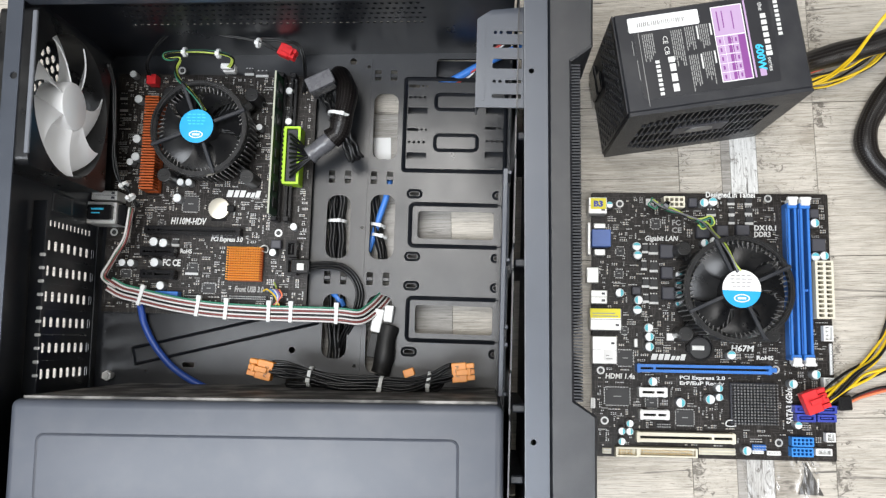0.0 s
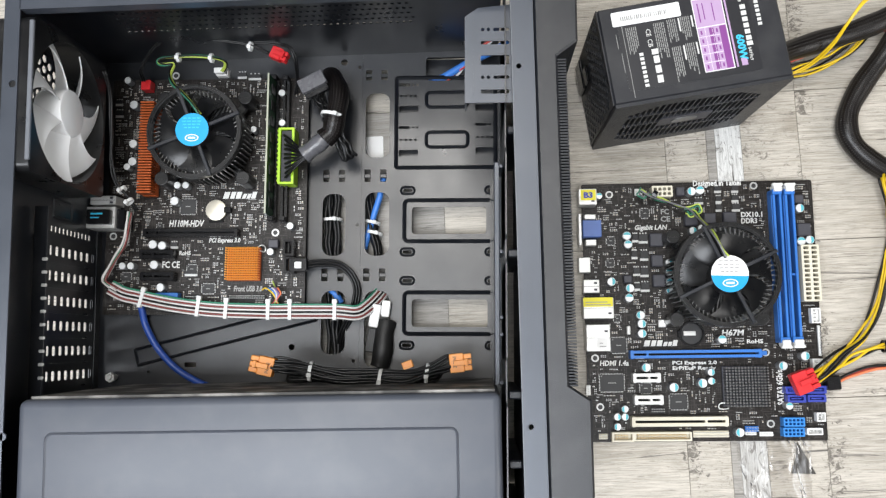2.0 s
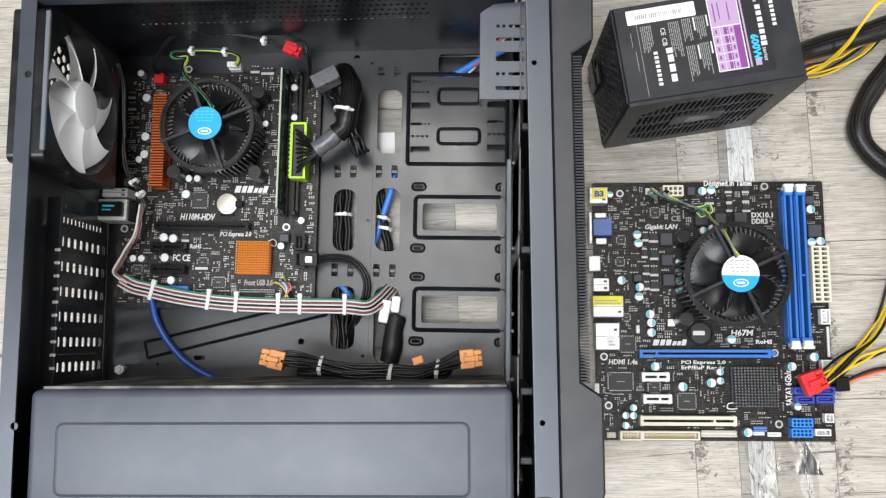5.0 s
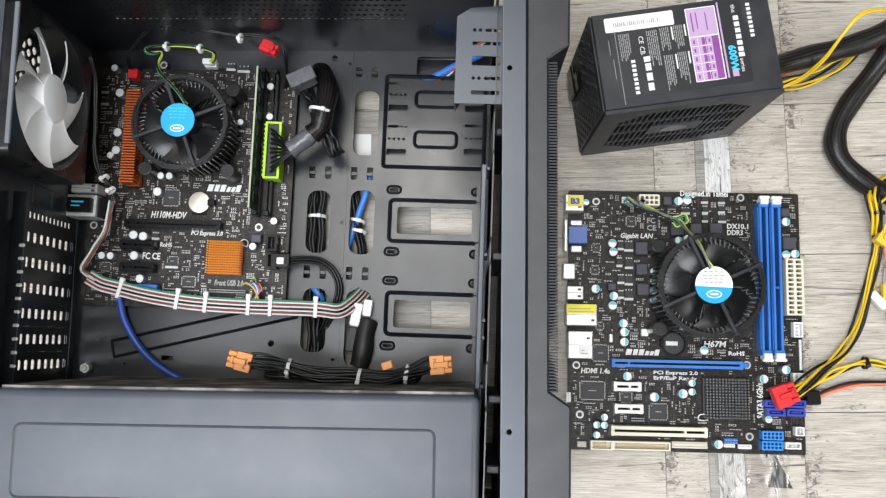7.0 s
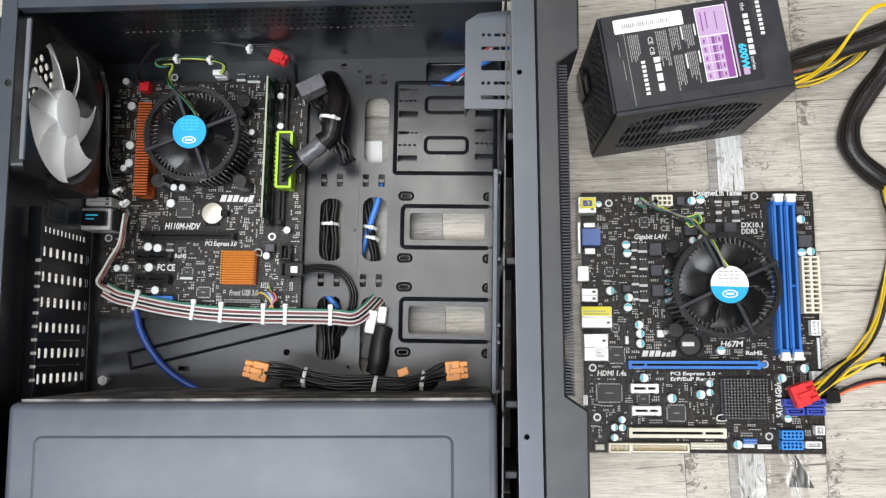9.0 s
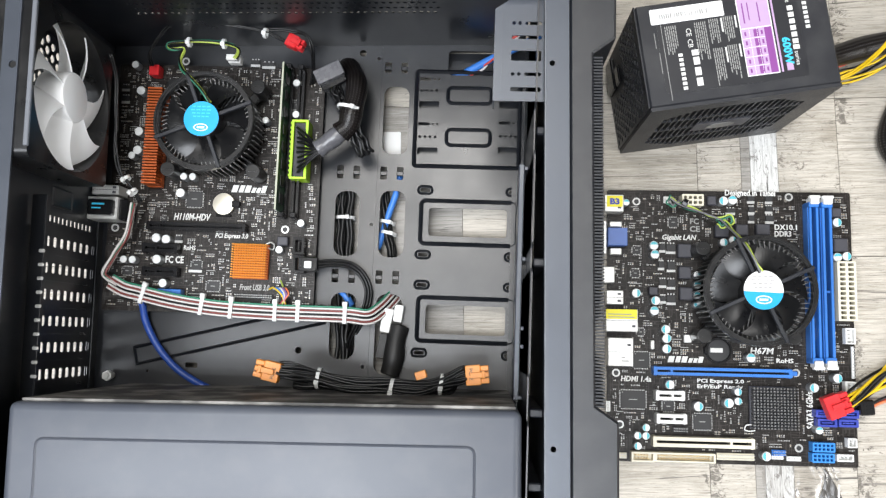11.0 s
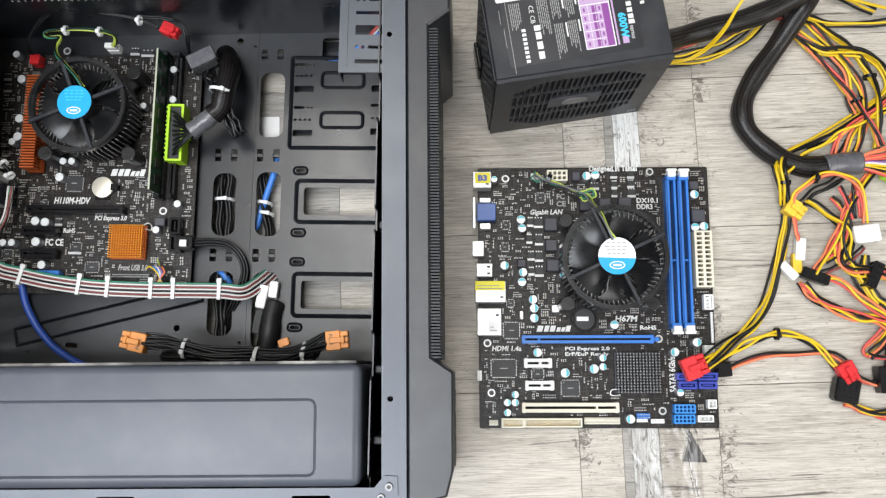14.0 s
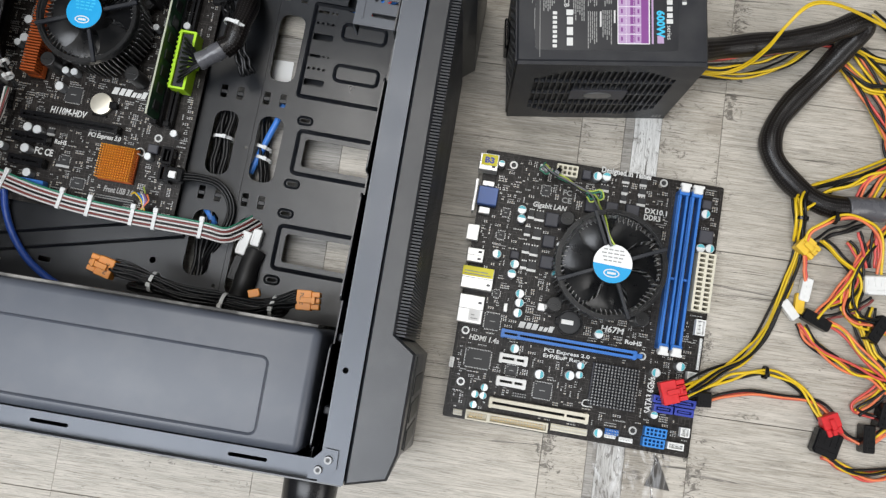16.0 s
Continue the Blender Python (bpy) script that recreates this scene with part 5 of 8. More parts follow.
# ---- parts of the loose motherboard ----
for u, v, r in ((0.0397, -0.0501, 0.0040), (0.0406, -0.0581, 0.0040), (0.0240, -0.0929, 0.0040), (0.0409, -0.0992, 0.0040), (0.0398, -0.1081, 0.0040), (0.0153, -0.0117, 0.0030), (0.1014, -0.0091, 0.0040), (0.1094, -0.0082, 0.0040), (0.0496, -0.1243, 0.0040), (0.0504, -0.1323, 0.0040), (0.0503, -0.1413, 0.0040), (0.0528, -0.1724, 0.0040)):
    cap(lboard, u, v, r, 0.0115)
for u, v, r in ((0.0775, -0.1907, 0.0042), (0.1117, -0.1773, 0.0033), (0.1036, -0.1872, 0.0042), (0.1116, -0.1853, 0.0033), (0.0322, -0.2100, 0.0033), (0.0251, -0.2169, 0.0033), (0.0321, -0.2170, 0.0033), (0.0250, -0.2259, 0.0033), (0.1232, -0.1475, 0.0040), (0.1970, -0.1636, 0.0040), (0.1768, -0.1723, 0.0040), (0.1802, -0.2084, 0.0033), (0.1349, -0.2316, 0.0040)):
    cap(lboard, u, v, r, 0.0105)
for u, v, r in ((0.0783, -0.0757, 0.0034), (0.0782, -0.0847, 0.0034), (0.0780, -0.0937, 0.0034), (0.0779, -0.1017, 0.0034), (0.1018, -0.0461, 0.0036), (0.1098, -0.0442, 0.0036), (0.2011, -0.0267, 0.0040), (0.2006, -0.0577, 0.0040), (0.2086, -0.0568, 0.0040)):
    cap(lboard, u, v, r, 0.009)
for r in ((0.0617, 0.0737, -0.0601, -0.0476), (0.0624, 0.0733, -0.0791, -0.0681), (0.0630, 0.0751, -0.0981, -0.0866), (0.0950, 0.1069, -0.0411, -0.0301), (0.1130, 0.1240, -0.0394, -0.0294), (0.1310, 0.1430, -0.0387, -0.0287), (0.1972, 0.2057, -0.0217, -0.0136), (0.1983, 0.2108, -0.0527, -0.0407), (0.0884, 0.0963, -0.0124, -0.0040), (0.0360, 0.0441, -0.0942, -0.0867),):
    choke(lboard, r, 0.007)
for r in ((0.0551, 0.0630, -0.0319, -0.0234), (0.0226, 0.0297, -0.0570, -0.0500), (0.0214, 0.0284, -0.0779, -0.0709), (0.0231, 0.0371, -0.1590, -0.1450), (0.0116, 0.0336, -0.1944, -0.1789), (0.0753, 0.0908, -0.2113, -0.1978), (0.0485, 0.0585, -0.1963, -0.1874), (0.0265, 0.0325, -0.1300, -0.1240),):
    chip(lboard, r, 0.0013)
for r in ((0.0527, 0.0607, -0.0564, -0.0474), (0.0534, 0.0605, -0.0729, -0.0634), (0.0532, 0.0602, -0.0884, -0.0794), (0.0529, 0.0605, -0.1024, -0.0934), (0.0467, 0.0517, -0.0553, -0.0473), (0.0455, 0.0505, -0.0713, -0.0633), (0.0462, 0.0522, -0.0872, -0.0793), (0.0469, 0.0519, -0.1013, -0.0943), (0.1063, 0.1142, -0.0202, -0.0143), (0.1263, 0.1313, -0.0195, -0.0126), (0.1261, 0.1311, -0.0275, -0.0205), (0.1412, 0.1472, -0.0188, -0.0118), (0.1411, 0.1482, -0.0277, -0.0203), (0.1255, 0.1315, -0.0095, -0.0030), (0.1414, 0.1474, -0.0097, -0.0027),):
    mosfet(lboard, r, 0.002)
long_slot(lboard, (0.0389, 0.1580, -0.1641, -0.1570), 0.0115, BLUE_SLOT, 'u', 0.13)
long_slot(lboard, (0.0406, 0.0657, -0.1859, -0.1779), 0.011, WHITE_PLASTIC, 'u', 0.58)
long_slot(lboard, (0.0413, 0.0673, -0.2059, -0.1979), 0.011, WHITE_PLASTIC, 'u', 0.58)
long_slot(lboard, (0.0381, 0.1250, -0.2258, -0.2173), 0.011, IVORY, 'u', 0.77)
memory_slot(lboard, (0.1743, 0.1833, -0.1503, -0.0103), 0.014)
memory_slot(lboard, (0.1853, 0.1948, -0.1500, -0.0105), 0.014)
socket_grid(lboard, (0.1981, 0.2142, -0.1138, -0.0617), 0.013, IVORY, 2, 12)
socket_grid(lboard, (0.0644, 0.0834, -0.0141, -0.0037), 0.013, IVORY, 4, 2)
for r in ((-0.0047, 0.0123, -0.0210, -0.0056),):
    port_box(lboard, r, 0.016, SILVER)
sticker(lboard, (-0.0027, 0.0113, -0.0166, -0.0066), 0.0163, STICKER_YELLOW)
for r in ((-0.0011, 0.0163, -0.0507, -0.0347),):
    port_box(lboard, r, 0.012, BLUE_PORT)
for r in ((0.0011, 0.0120, -0.0336, -0.0286), (0.0016, 0.0117, -0.0586, -0.0526),):
    port_box(lboard, r, 0.008, SILVER)
for r in ((-0.0052, -0.0022, -0.0585, -0.0285),):
    port_box(lboard, r, 0.012, SILVER)
for r in ((-0.0057, 0.0053, -0.0840, -0.0695), (-0.0020, 0.0130, -0.1031, -0.0906),):
    port_box(lboard, r, 0.009, SILVER)
for r in ((-0.0034, 0.0246, -0.1272, -0.1077),):
    port_box(lboard, r, 0.015, SILVER)
sticker(lboard, (-0.0033, 0.0238, -0.1162, -0.1077), 0.0153, STICKER_YELLOW)
for r in ((-0.0018, 0.0202, -0.1572, -0.1326),):
    port_box(lboard, r, 0.0165, SILVER)
sticker(lboard, (0.0082, 0.0181, -0.1547, -0.1447), 0.0168, STICKER_WHITE)
pin_sink(lboard, (0.1230, 0.1630, -0.2092, -0.1723), 0.012, ALU_GREY, 14, 14)
for r in ((0.1779, 0.1955, -0.1975, -0.1910), (0.1965, 0.2145, -0.1977, -0.1907), (0.1794, 0.1958, -0.2055, -0.1985), (0.1973, 0.2138, -0.2052, -0.1987),):
    sata_port(lboard, r, 0.009, BLUE_DARK)
for r in ((0.1745, 0.1935, -0.2269, -0.2189), (0.1739, 0.1928, -0.2359, -0.2279),):
    socket_grid(lboard, r, 0.009, BLUE_HEADER, 5, 2)
for r in ((0.2051, 0.2131, -0.2228, -0.2148), (0.1958, 0.2098, -0.2347, -0.2287), (0.2060, 0.2145, -0.1338, -0.1199), (0.2044, 0.2138, -0.1758, -0.1663),):
    port_box(lboard, r, 0.007, WHITE_PLASTIC)
for r in ((0.0198, 0.0398, -0.2395, -0.2310), (0.0398, 0.0919, -0.2391, -0.2311),):
    box_header(lboard, r, 0.009, IVORY)
pin_rows(lboard, (0.0948, 0.1269, -0.2367, -0.2308), 0.006, IVORY, 16, 2)
pin_rows(lboard, (0.0088, 0.0168, -0.2378, -0.2328), 0.006, IVORY, 4, 2)
pin_rows(lboard, (0.1419, 0.1540, -0.2319, -0.2268), 0.006, BLUE_SLOT, 5, 2)
pin_rows(lboard, (0.1419, 0.1518, -0.2349, -0.2319), 0.006, WHITE_PLASTIC, 4, 1)
pin_rows(lboard, (0.1548, 0.1668, -0.2360, -0.2321), 0.006, WHITE_PLASTIC, 5, 1)
pin_rows(lboard, (0.0571, 0.0697, -0.2140, -0.2095), 0.006, CHIP, 6, 2)
pin_rows(lboard, (0.2127, 0.2147, -0.1638, -0.1359), 0.006, WHITE_PLASTIC, 1, 10)
pin_rows(lboard, (0.0503, 0.0573, -0.0103, -0.0043), 0.006, WHITE_PLASTIC, 3, 1)
port_box(lboard, (0.0378, 0.0413, -0.1421, -0.1341), 0.0035, SILVER)
port_box(lboard, (0.0675, 0.0744, -0.1356, -0.1286), 0.0015, SILVER)
port_box(lboard, (-0.0016, 0.0024, -0.1976, -0.1885), 0.003, WHITE_PLASTIC)
for u, v in ((0.0264, -0.0089), (0.1625, -0.0031), (0.0079, -0.1636), (0.1650, -0.1601), (0.1660, -0.2251), (0.0112, -0.2087)):
    mount_hole(lboard, u, v)
coin_holder(lboard, 0.0973, -0.142)
print_in(lboard, "Designed in Taipei", (0.1055, 0.1506, -0.0022, 0.0031), INK_WHITE, 0)
print_in(lboard, "DX10.1", (0.1490, 0.1691, -0.0328, -0.0282), INK_WHITE, 0)
print_in(lboard, "DDR3", (0.1489, 0.1640, -0.0388, -0.0341), INK_WHITE, 0)
print_in(lboard, "Gigabit LAN", (0.0488, 0.0799, -0.0433, -0.0388), INK_WHITE, 0, 0.2)
print_in(lboard, "FC", (0.0741, 0.0821, -0.0287, -0.0238), INK_GREY, 0)
print_in(lboard, "CE", (0.0739, 0.0830, -0.0357, -0.0308), INK_GREY, 0)
print_in(lboard, "H67M", (0.1253, 0.1464, -0.1440, -0.1388), INK_WHITE, 0, 0.15)
print_in(lboard, "RoHS", (0.1481, 0.1632, -0.1515, -0.1478), INK_WHITE, 0)
print_in(lboard, "HDMI 1.4a", (0.0118, 0.0389, -0.1707, -0.1661), INK_WHITE, 0, 0.15)
print_in(lboard, "PCI Express 2.0", (0.0789, 0.1199, -0.1702, -0.1671), INK_WHITE, 0)
print_in(lboard, "ErP/EuP Ready", (0.0788, 0.1189, -0.1752, -0.1720), INK_WHITE, 0)
print_in(lboard, "SATA3 6Gb/s", (0.1733, 0.1788, -0.2082, -0.1763), INK_WHITE, 90)
print_in(lboard, "Dual Channel", (0.1755, 0.1797, -0.1303, -0.0963), INK_WHITE, 90)
logo_bars(lboard, (0.0532, 0.0862, -0.1532, -0.1477), INK_WHITE)
cpu_cooler(lboard, 0.1171, -0.0914, 0.064, 0.0460, 0.0163, True, -12)

# ---- parts of the fitted motherboard ----
for u, v, r in ((0.0180, -0.0030, 0.0033), (0.0250, -0.0270, 0.0040), (0.0260, -0.0650, 0.0040), (0.0260, -0.0820, 0.0040), (0.0210, -0.0870, 0.0033), (0.1670, -0.0170, 0.0033), (0.1680, -0.0460, 0.0033), (0.0490, -0.1610, 0.0040), (0.0580, -0.1620, 0.0040), (0.0510, -0.1800, 0.0040), (0.0580, -0.2010, 0.0038), (0.0700, -0.1050, 0.0033), (0.0780, -0.1050, 0.0033), (0.0680, -0.1200, 0.0040)):
    cap(cboard, u, v, r, 0.01)
for u, v, r in ((0.1600, -0.1680, 0.0033), (0.1780, -0.1440, 0.0033), (0.1410, -0.0520, 0.0030), (0.0290, -0.1810, 0.0033), (0.0210, -0.1810, 0.0033)):
    cap(cboard, u, v, r, 0.01)
fin_sink(cboard, (0.0368, 0.0498, -0.1150, -0.0270), 0.022, RUST_SINK_AND_SHADE, 34)
pin_sink(cboard, (0.1185, 0.1500, -0.1945, -0.1635), 0.012, ORANGE_SINK, 14, 14)
long_slot(cboard, (0.0400, 0.1290, -0.1535, -0.1465), 0.011, PLASTIC_GLOSS, 'u', 0.13)
for r in ((0.0375, 0.0695, -0.1740, -0.1660), (0.0390, 0.0705, -0.1945, -0.1870),):
    long_slot(cboard, r, 0.011, PLASTIC_GLOSS, 'u', 0.4)
coin_cell(cboard, 0.106, -0.128, 0.0098)
main_socket(cboard, (0.1670, 0.1820, -0.1060, -0.0530), 0.018)
sata_port(cboard, (0.1725, 0.1825, -0.1720, -0.1570), 0.012, PLASTIC_GLOSS)
sata_port(cboard, (0.1735, 0.1835, -0.1880, -0.1730), 0.012, PLASTIC_GLOSS)
memory_module(cboard, 0.1605, -0.1390, -0.0030)
for r in ((0.0710, 0.0855, -0.1310, -0.1170), (0.0795, 0.0885, -0.1870, -0.1795), (0.0945, 0.1060, -0.2060, -0.1975), (0.0490, 0.0545, -0.1450, -0.1400), (0.1630, 0.1705, -0.0390, -0.0310), (0.0170, 0.0260, -0.1940, -0.1870),):
    chip(cboard, r, 0.0013)
for r in ((0.1570, 0.1665, -0.1640, -0.1560),):
    choke(cboard, r, 0.006)
port_box(cboard, (-0.0085, 0.0185, -0.1475, -0.1275), 0.024, SILVER)
port_box(cboard, (0.0175, 0.0260, -0.1470, -0.1290), 0.020, PLASTIC_GLOSS)
port_box(cboard, (-0.0075, 0.0165, -0.1250, -0.1165), 0.02, SILVER)
audio_block(cboard, (-0.0055, 0.0165, -0.1445, -0.1310), 0.030)
pin_rows(cboard, (0.1210, 0.1550, -0.2115, -0.2075), 0.006, CHIP, 16, 2)
pin_rows(cboard, (0.0800, 0.0930, -0.2130, -0.2080), 0.006, CHIP, 8, 2)
port_box(cboard, (0.0535, 0.0750, -0.2125, -0.2060), 0.01, BLUE_SLOT)
port_box(cboard, (0.0320, 0.0410, -0.0130, -0.0035), 0.012, RED_PLUG)
port_box(cboard, (0.1030, 0.1140, 0.0010, 0.0080), 0.008, WHITE_PLASTIC)
for r in ((0.0035, 0.0100, -0.0255, -0.0200), (0.0040, 0.0110, -0.0370, -0.0300), (0.1645, 0.1710, -0.0150, -0.0080), (0.1220, 0.1300, 0.0000, 0.0060), (0.1325, 0.1440, -0.0015, 0.0040), (0.0630, 0.0695, -0.1640, -0.1580), (0.0775, 0.0890, -0.1900, -0.1850),):
    mosfet(cboard, r, 0.002)
for u, v in ((0.0070, -0.1520), (0.1620, -0.1490), (0.0610, 0.0040)):
    mount_hole(cboard, u, v)
print_in(cboard, "H110M-HDV", (0.0600, 0.0940, -0.1430, -0.1370), INK_WHITE, 0, 0.2)
print_in(cboard, "PCI Express 3.0", (0.0990, 0.1290, -0.1580, -0.1540), INK_WHITE, 0, 0.2)
print_in(cboard, "RoHS", (0.0710, 0.0820, -0.1700, -0.1660), INK_WHITE, 0)
print_in(cboard, "FC CE", (0.0550, 0.0720, -0.1820, -0.1760), INK_WHITE, 0)
print_in(cboard, "Front USB 3.0", (0.1240, 0.1510, -0.2040, -0.1990), INK_GREY, 0, 0.2)
logo_bars(cboard, (0.1110, 0.1445, -0.1165, -0.1100), INK_WHITE)
cpu_cooler(cboard, 0.0990, -0.0640, 0.0555, 0.0430, 0.0152, False, -15)
small_parts(lboard, 0.2165, 0.2395, 900, 11)
small_parts(cboard, 0.191, 0.226, 760, 23)

# ---------- power supply details ----------
bm = bmesh.new()
hs = []
gw, gh, gc = 0.112, 0.112, PH * 0.5
for r_ in range(4):
    for k in range(23):
        x = PW / 2 - gw / 2 + (k + 0.5) * gw / 23
        z0 = 0.0135 + r_ * 0.0286
        z1 = z0 + 0.0268
        cutv = max(0.0, abs(x - PW / 2) - gw * 0.28) * 0.75
        z0c, z1c = max(z0, 0.014 + cutv), min(z1, 0.126 - cutv)
        if r_ in (1, 2) and abs(x - PW / 2) < 0.024:
            z0c, z1c = (z0c, gc - 0.0125) if r_ == 1 else (gc + 0.0125, z1c)
        if z1c - z0c > 0.004:
            hs.append(rounded(x - 0.00185, x + 0.00185, z0c, z1c, 0.0006, 2))
plate(bm, rounded(0, PW, 0, PH, 0.001, 2), hs, 0.0, 0.0028, XZ)
part("fan_grille", bm, bpy.data.materials["black_psu_paint"], psu, "slotted black steel fan grille")
# black sheet added behind the slots as the dark of the housing
bm = bmesh.new()
plate(bm, rounded(0.004, PW - 0.004, 0.004, PH - 0.004, 0), [], 0.0029, 0.0031, XZ)
part("grille_backing", bm, INK_AND_GAP_BLACK, psu)
bm = bmesh.new()
o = [(PW / 2 + 0.0115 * math.cos(t), gc + 0.0068 * math.sin(t)) for t in [6.28318 * i / 32 for i in range(32)]]
plate(bm, o, [], -0.0016, -0.0008, XZ)
plate(bm, rounded(PW / 2 - 0.023, PW / 2 + 0.023, gc - 0.0115, gc + 0.0115, 0.001, 2), [], -0.0008, -0.0001, XZ, 1)
part("badge", bm, (ALU_GREY, CHOKE), psu, "grey oval badge on a black plate")
bm = bmesh.new()
for k in range(3):
    x = PW - 0.012 + 0.003 * k
    box(bm, x, x + 0.0018, -0.0006, 0.0, 0.006, 0.013)
part("vent_mark", bm, ALU_GREY, psu)
bm = bmesh.new()
hs = []
for i in range(10):
    for j in range(16):
        y, z = 0.008 + 0.0075 * i + (0.00375 if j % 2 else 0), 0.010 + 0.0078 * j
        if y < 0.080 and not (y > 0.045 and z < 0.07):
            hs.append(circle(y, z, 0.0031, 6, 0.52))
plate(bm, rounded(0.003, PD, 0.002, PH - 0.001, 0), hs, -0.0012, -0.0002, YZ)
part("exhaust_mesh", bm, bpy.data.materials["black_psu_paint"], psu)
bm = bmesh.new()
box(bm, -0.0045, -0.0012, 0.050, 0.078, 0.014, 0.040, 0.001)
box(bm, -0.0035, -0.0012, 0.050, 0.066, 0.045, 0.060, 0.001)
part("mains_socket", bm, PLASTIC_GLOSS, psu)
# printed label on the upper side
Z1 = PH + 0.0002
lab = part("label", plate(bmesh.new(), rounded(0.0135, 0.1205, 0.0115, 0.0815, 0.003), [], PH, Z1), LABEL_BLACK, psu, "black printed rating label")


def ink(mat, rects, z=Z1, name="print_bar"):
    for r in rects:
        bm = bmesh.new()
        box(bm, *r, z, z + 0.00012)
        part(name, bm, mat, lab)


part("barcode_sticker", plate(bmesh.new(), rounded(0.0100, 0.0655, 0.0665, 0.0785, 0.0012), [], Z1, Z1 + 0.0002), STICKER_WHITE, lab)
rb = random.Random(5)
ink(INK_GREY, [(0.017 + 0.0016 * k, 0.017 + 0.0016 * k + rb.uniform(0.0004, 0.0012), 0.0703, 0.0740) for k in range(24)], Z1 + 0.0002)
# rating table: lilac ground, purple band, darker cells
ink(LILAC, [(0.0755, 0.0990, 0.0170, 0.0775)])
ink(PURPLE, [(0.0930, 0.0983, 0.0175, 0.0530)] + [(0.0848, 0.0885, 0.0180 + 0.0072 * k, 0.0238 + 0.0072 * k) for k in range(5)], Z1 + 0.00012)
ink(STICKER_WHITE, [(0.0755, 0.0990, 0.0166, 0.0172), (0.0755, 0.0990, 0.0773, 0.0779), (0.0752, 0.0758, 0.0166, 0.0779), (0.0988, 0.0994, 0.0166, 0.0779), (0.0755, 0.0990, 0.0535, 0.0541)]
    + [(0.0758 + 0.0058 * c, 0.0760 + 0.0058 * c, 0.0170, 0.0540) for c in (1, 2)] + [(0.0760, 0.0928, 0.0242 + 0.0072 * k, 0.0245 + 0.0072 * k) for k in range(4)], Z1 + 0.00013)
ink(PURPLE, [(0.0778, 0.0792, 0.0192 + 0.0072 * k, 0.0224 + 0.0072 * k) for k in range(5)] + [(0.0902, 0.0916, 0.0192 + 0.0072 * k, 0.0224 + 0.0072 * k) for k in range(5)] + [(0.0790, 0.0800, 0.058, 0.074), (0.0830, 0.0838, 0.060, 0.074), (0.0905, 0.0913, 0.058, 0.073)], Z1 + 0.00014)
ink(LILAC, [(0.1008, 0.1022, 0.0170, 0.0800)])
# lines of small print, running down the label
lines = []
for x0, n_, y0, y1 in ((0.0420, 6, 0.034, 0.0640), (0.0530, 5, 0.046, 0.0650), (0.0640, 5, 0.047, 0.0655), (0.0530, 5, 0.014, 0.0420), (0.0640, 5, 0.018, 0.0430), (0.0195, 6, 0.042, 0.0640)):
    for k in range(n_):
        at, x = y1, x0 + 0.00155 * k
        end = y0 + rb.uniform(0, 0.3) * (y1 - y0)
        while at > end:
            w = rb.uniform(0.0016, 0.0045)
            lines.append((x, x + 0.0007, at - w, at))
            at -= w + 0.0006
bm = bmesh.new()
for r in lines:
    box(bm, *r, Z1, Z1 + 0.00012)
part("small_print", bm, INK_GREY, lab)["kind"] = "stuff"
ink(INK_WHITE, [(0.0620, 0.0632, 0.054, 0.0650), (0.0725, 0.0737, 0.056, 0.0655), (0.0620, 0.0632, 0.030, 0.0420), (0.0725, 0.0737, 0.033, 0.0430)])
ink(INK_GREY, [(0.0168, 0.0172, 0.0060, 0.0660), (0.0128, 0.0132, 0.028, 0.044), (0.0110, 0.0114, 0.048, 0.060)])
# maker's marks as plain blocks, then the words that can be read
ink(INK_WHITE, [(0.0266, 0.0298, 0.0134 + 0.0037 * k, 0.0158 + 0.0037 * k) for k in range(8)] + [(0.1240, 0.1272, 0.0480 + 0.0037 * k, 0.0504 + 0.0037 * k) for k in range(8)])
ink(INK_WHITE, [(0.1124, 0.1166, 0.0375 + 0.0052 * k, 0.0412 + 0.0052 * k) for k in range(6)] + [(0.1120, 0.1168, 0.0330, 0.0365)])
ink(INK_WHITE, [(0.0368, 0.0418, 0.0388, 0.0432), (0.0372, 0.0418, 0.0315, 0.0375), (0.0372, 0.0418, 0.0232, 0.0295), (0.0372, 0.0418, 0.0150, 0.0212)], Z1, "certificate_mark")
ink(LILAC, [(0.1050, 0.1098, 0.0175, 0.0235)])


def down(text, x, y, size, mat, bold=0.0):
    words(text, size, mat, lab, pose(x, y, Z1 + 0.00015, 0, 0, -90), "printed_text", "LEFT", 1.0, 0.0, bold)


down("CE", 0.0352, 0.0605, 0.0054, INK_WHITE)
down("CB", 0.0352, 0.0520, 0.0054, INK_WHITE)
down("the", 0.1120, 0.0765, 0.0052, INK_WHITE)
down("series", 0.1124, 0.0316, 0.0048, INK_WHITE)
down("600W", 0.1048, 0.0432, 0.0082, CYAN, 0.0003)

# ---------- white case fan ----------
fan = thing("case_fan", SHELL @ pose(CX0 + 0.0050, FANY, FANZ, 0, 90, 0), "white bladed exhaust fan in the rear of the case", "fan")
bm = bmesh.new()
plate(bm, rounded(-0.060, 0.060, -0.060, 0.060, 0.006), [circle(0, 0, 0.0575, 48)], -0.0048, 0.0235)
part("fan_frame", bm, FAN_BLACK, fan, "black square fan frame", None, True)
bm = bmesh.new()
box(bm, -0.0612, -0.0585, -0.052, 0.056, 0.0208, 0.0243, 0.0005)
part("frame_strip", bm, material("grey_strip_paint", (0.16, 0.17, 0.19), 0.35, 0.2, 0.1, 30, 0.03), fan)
bm = bmesh.new()
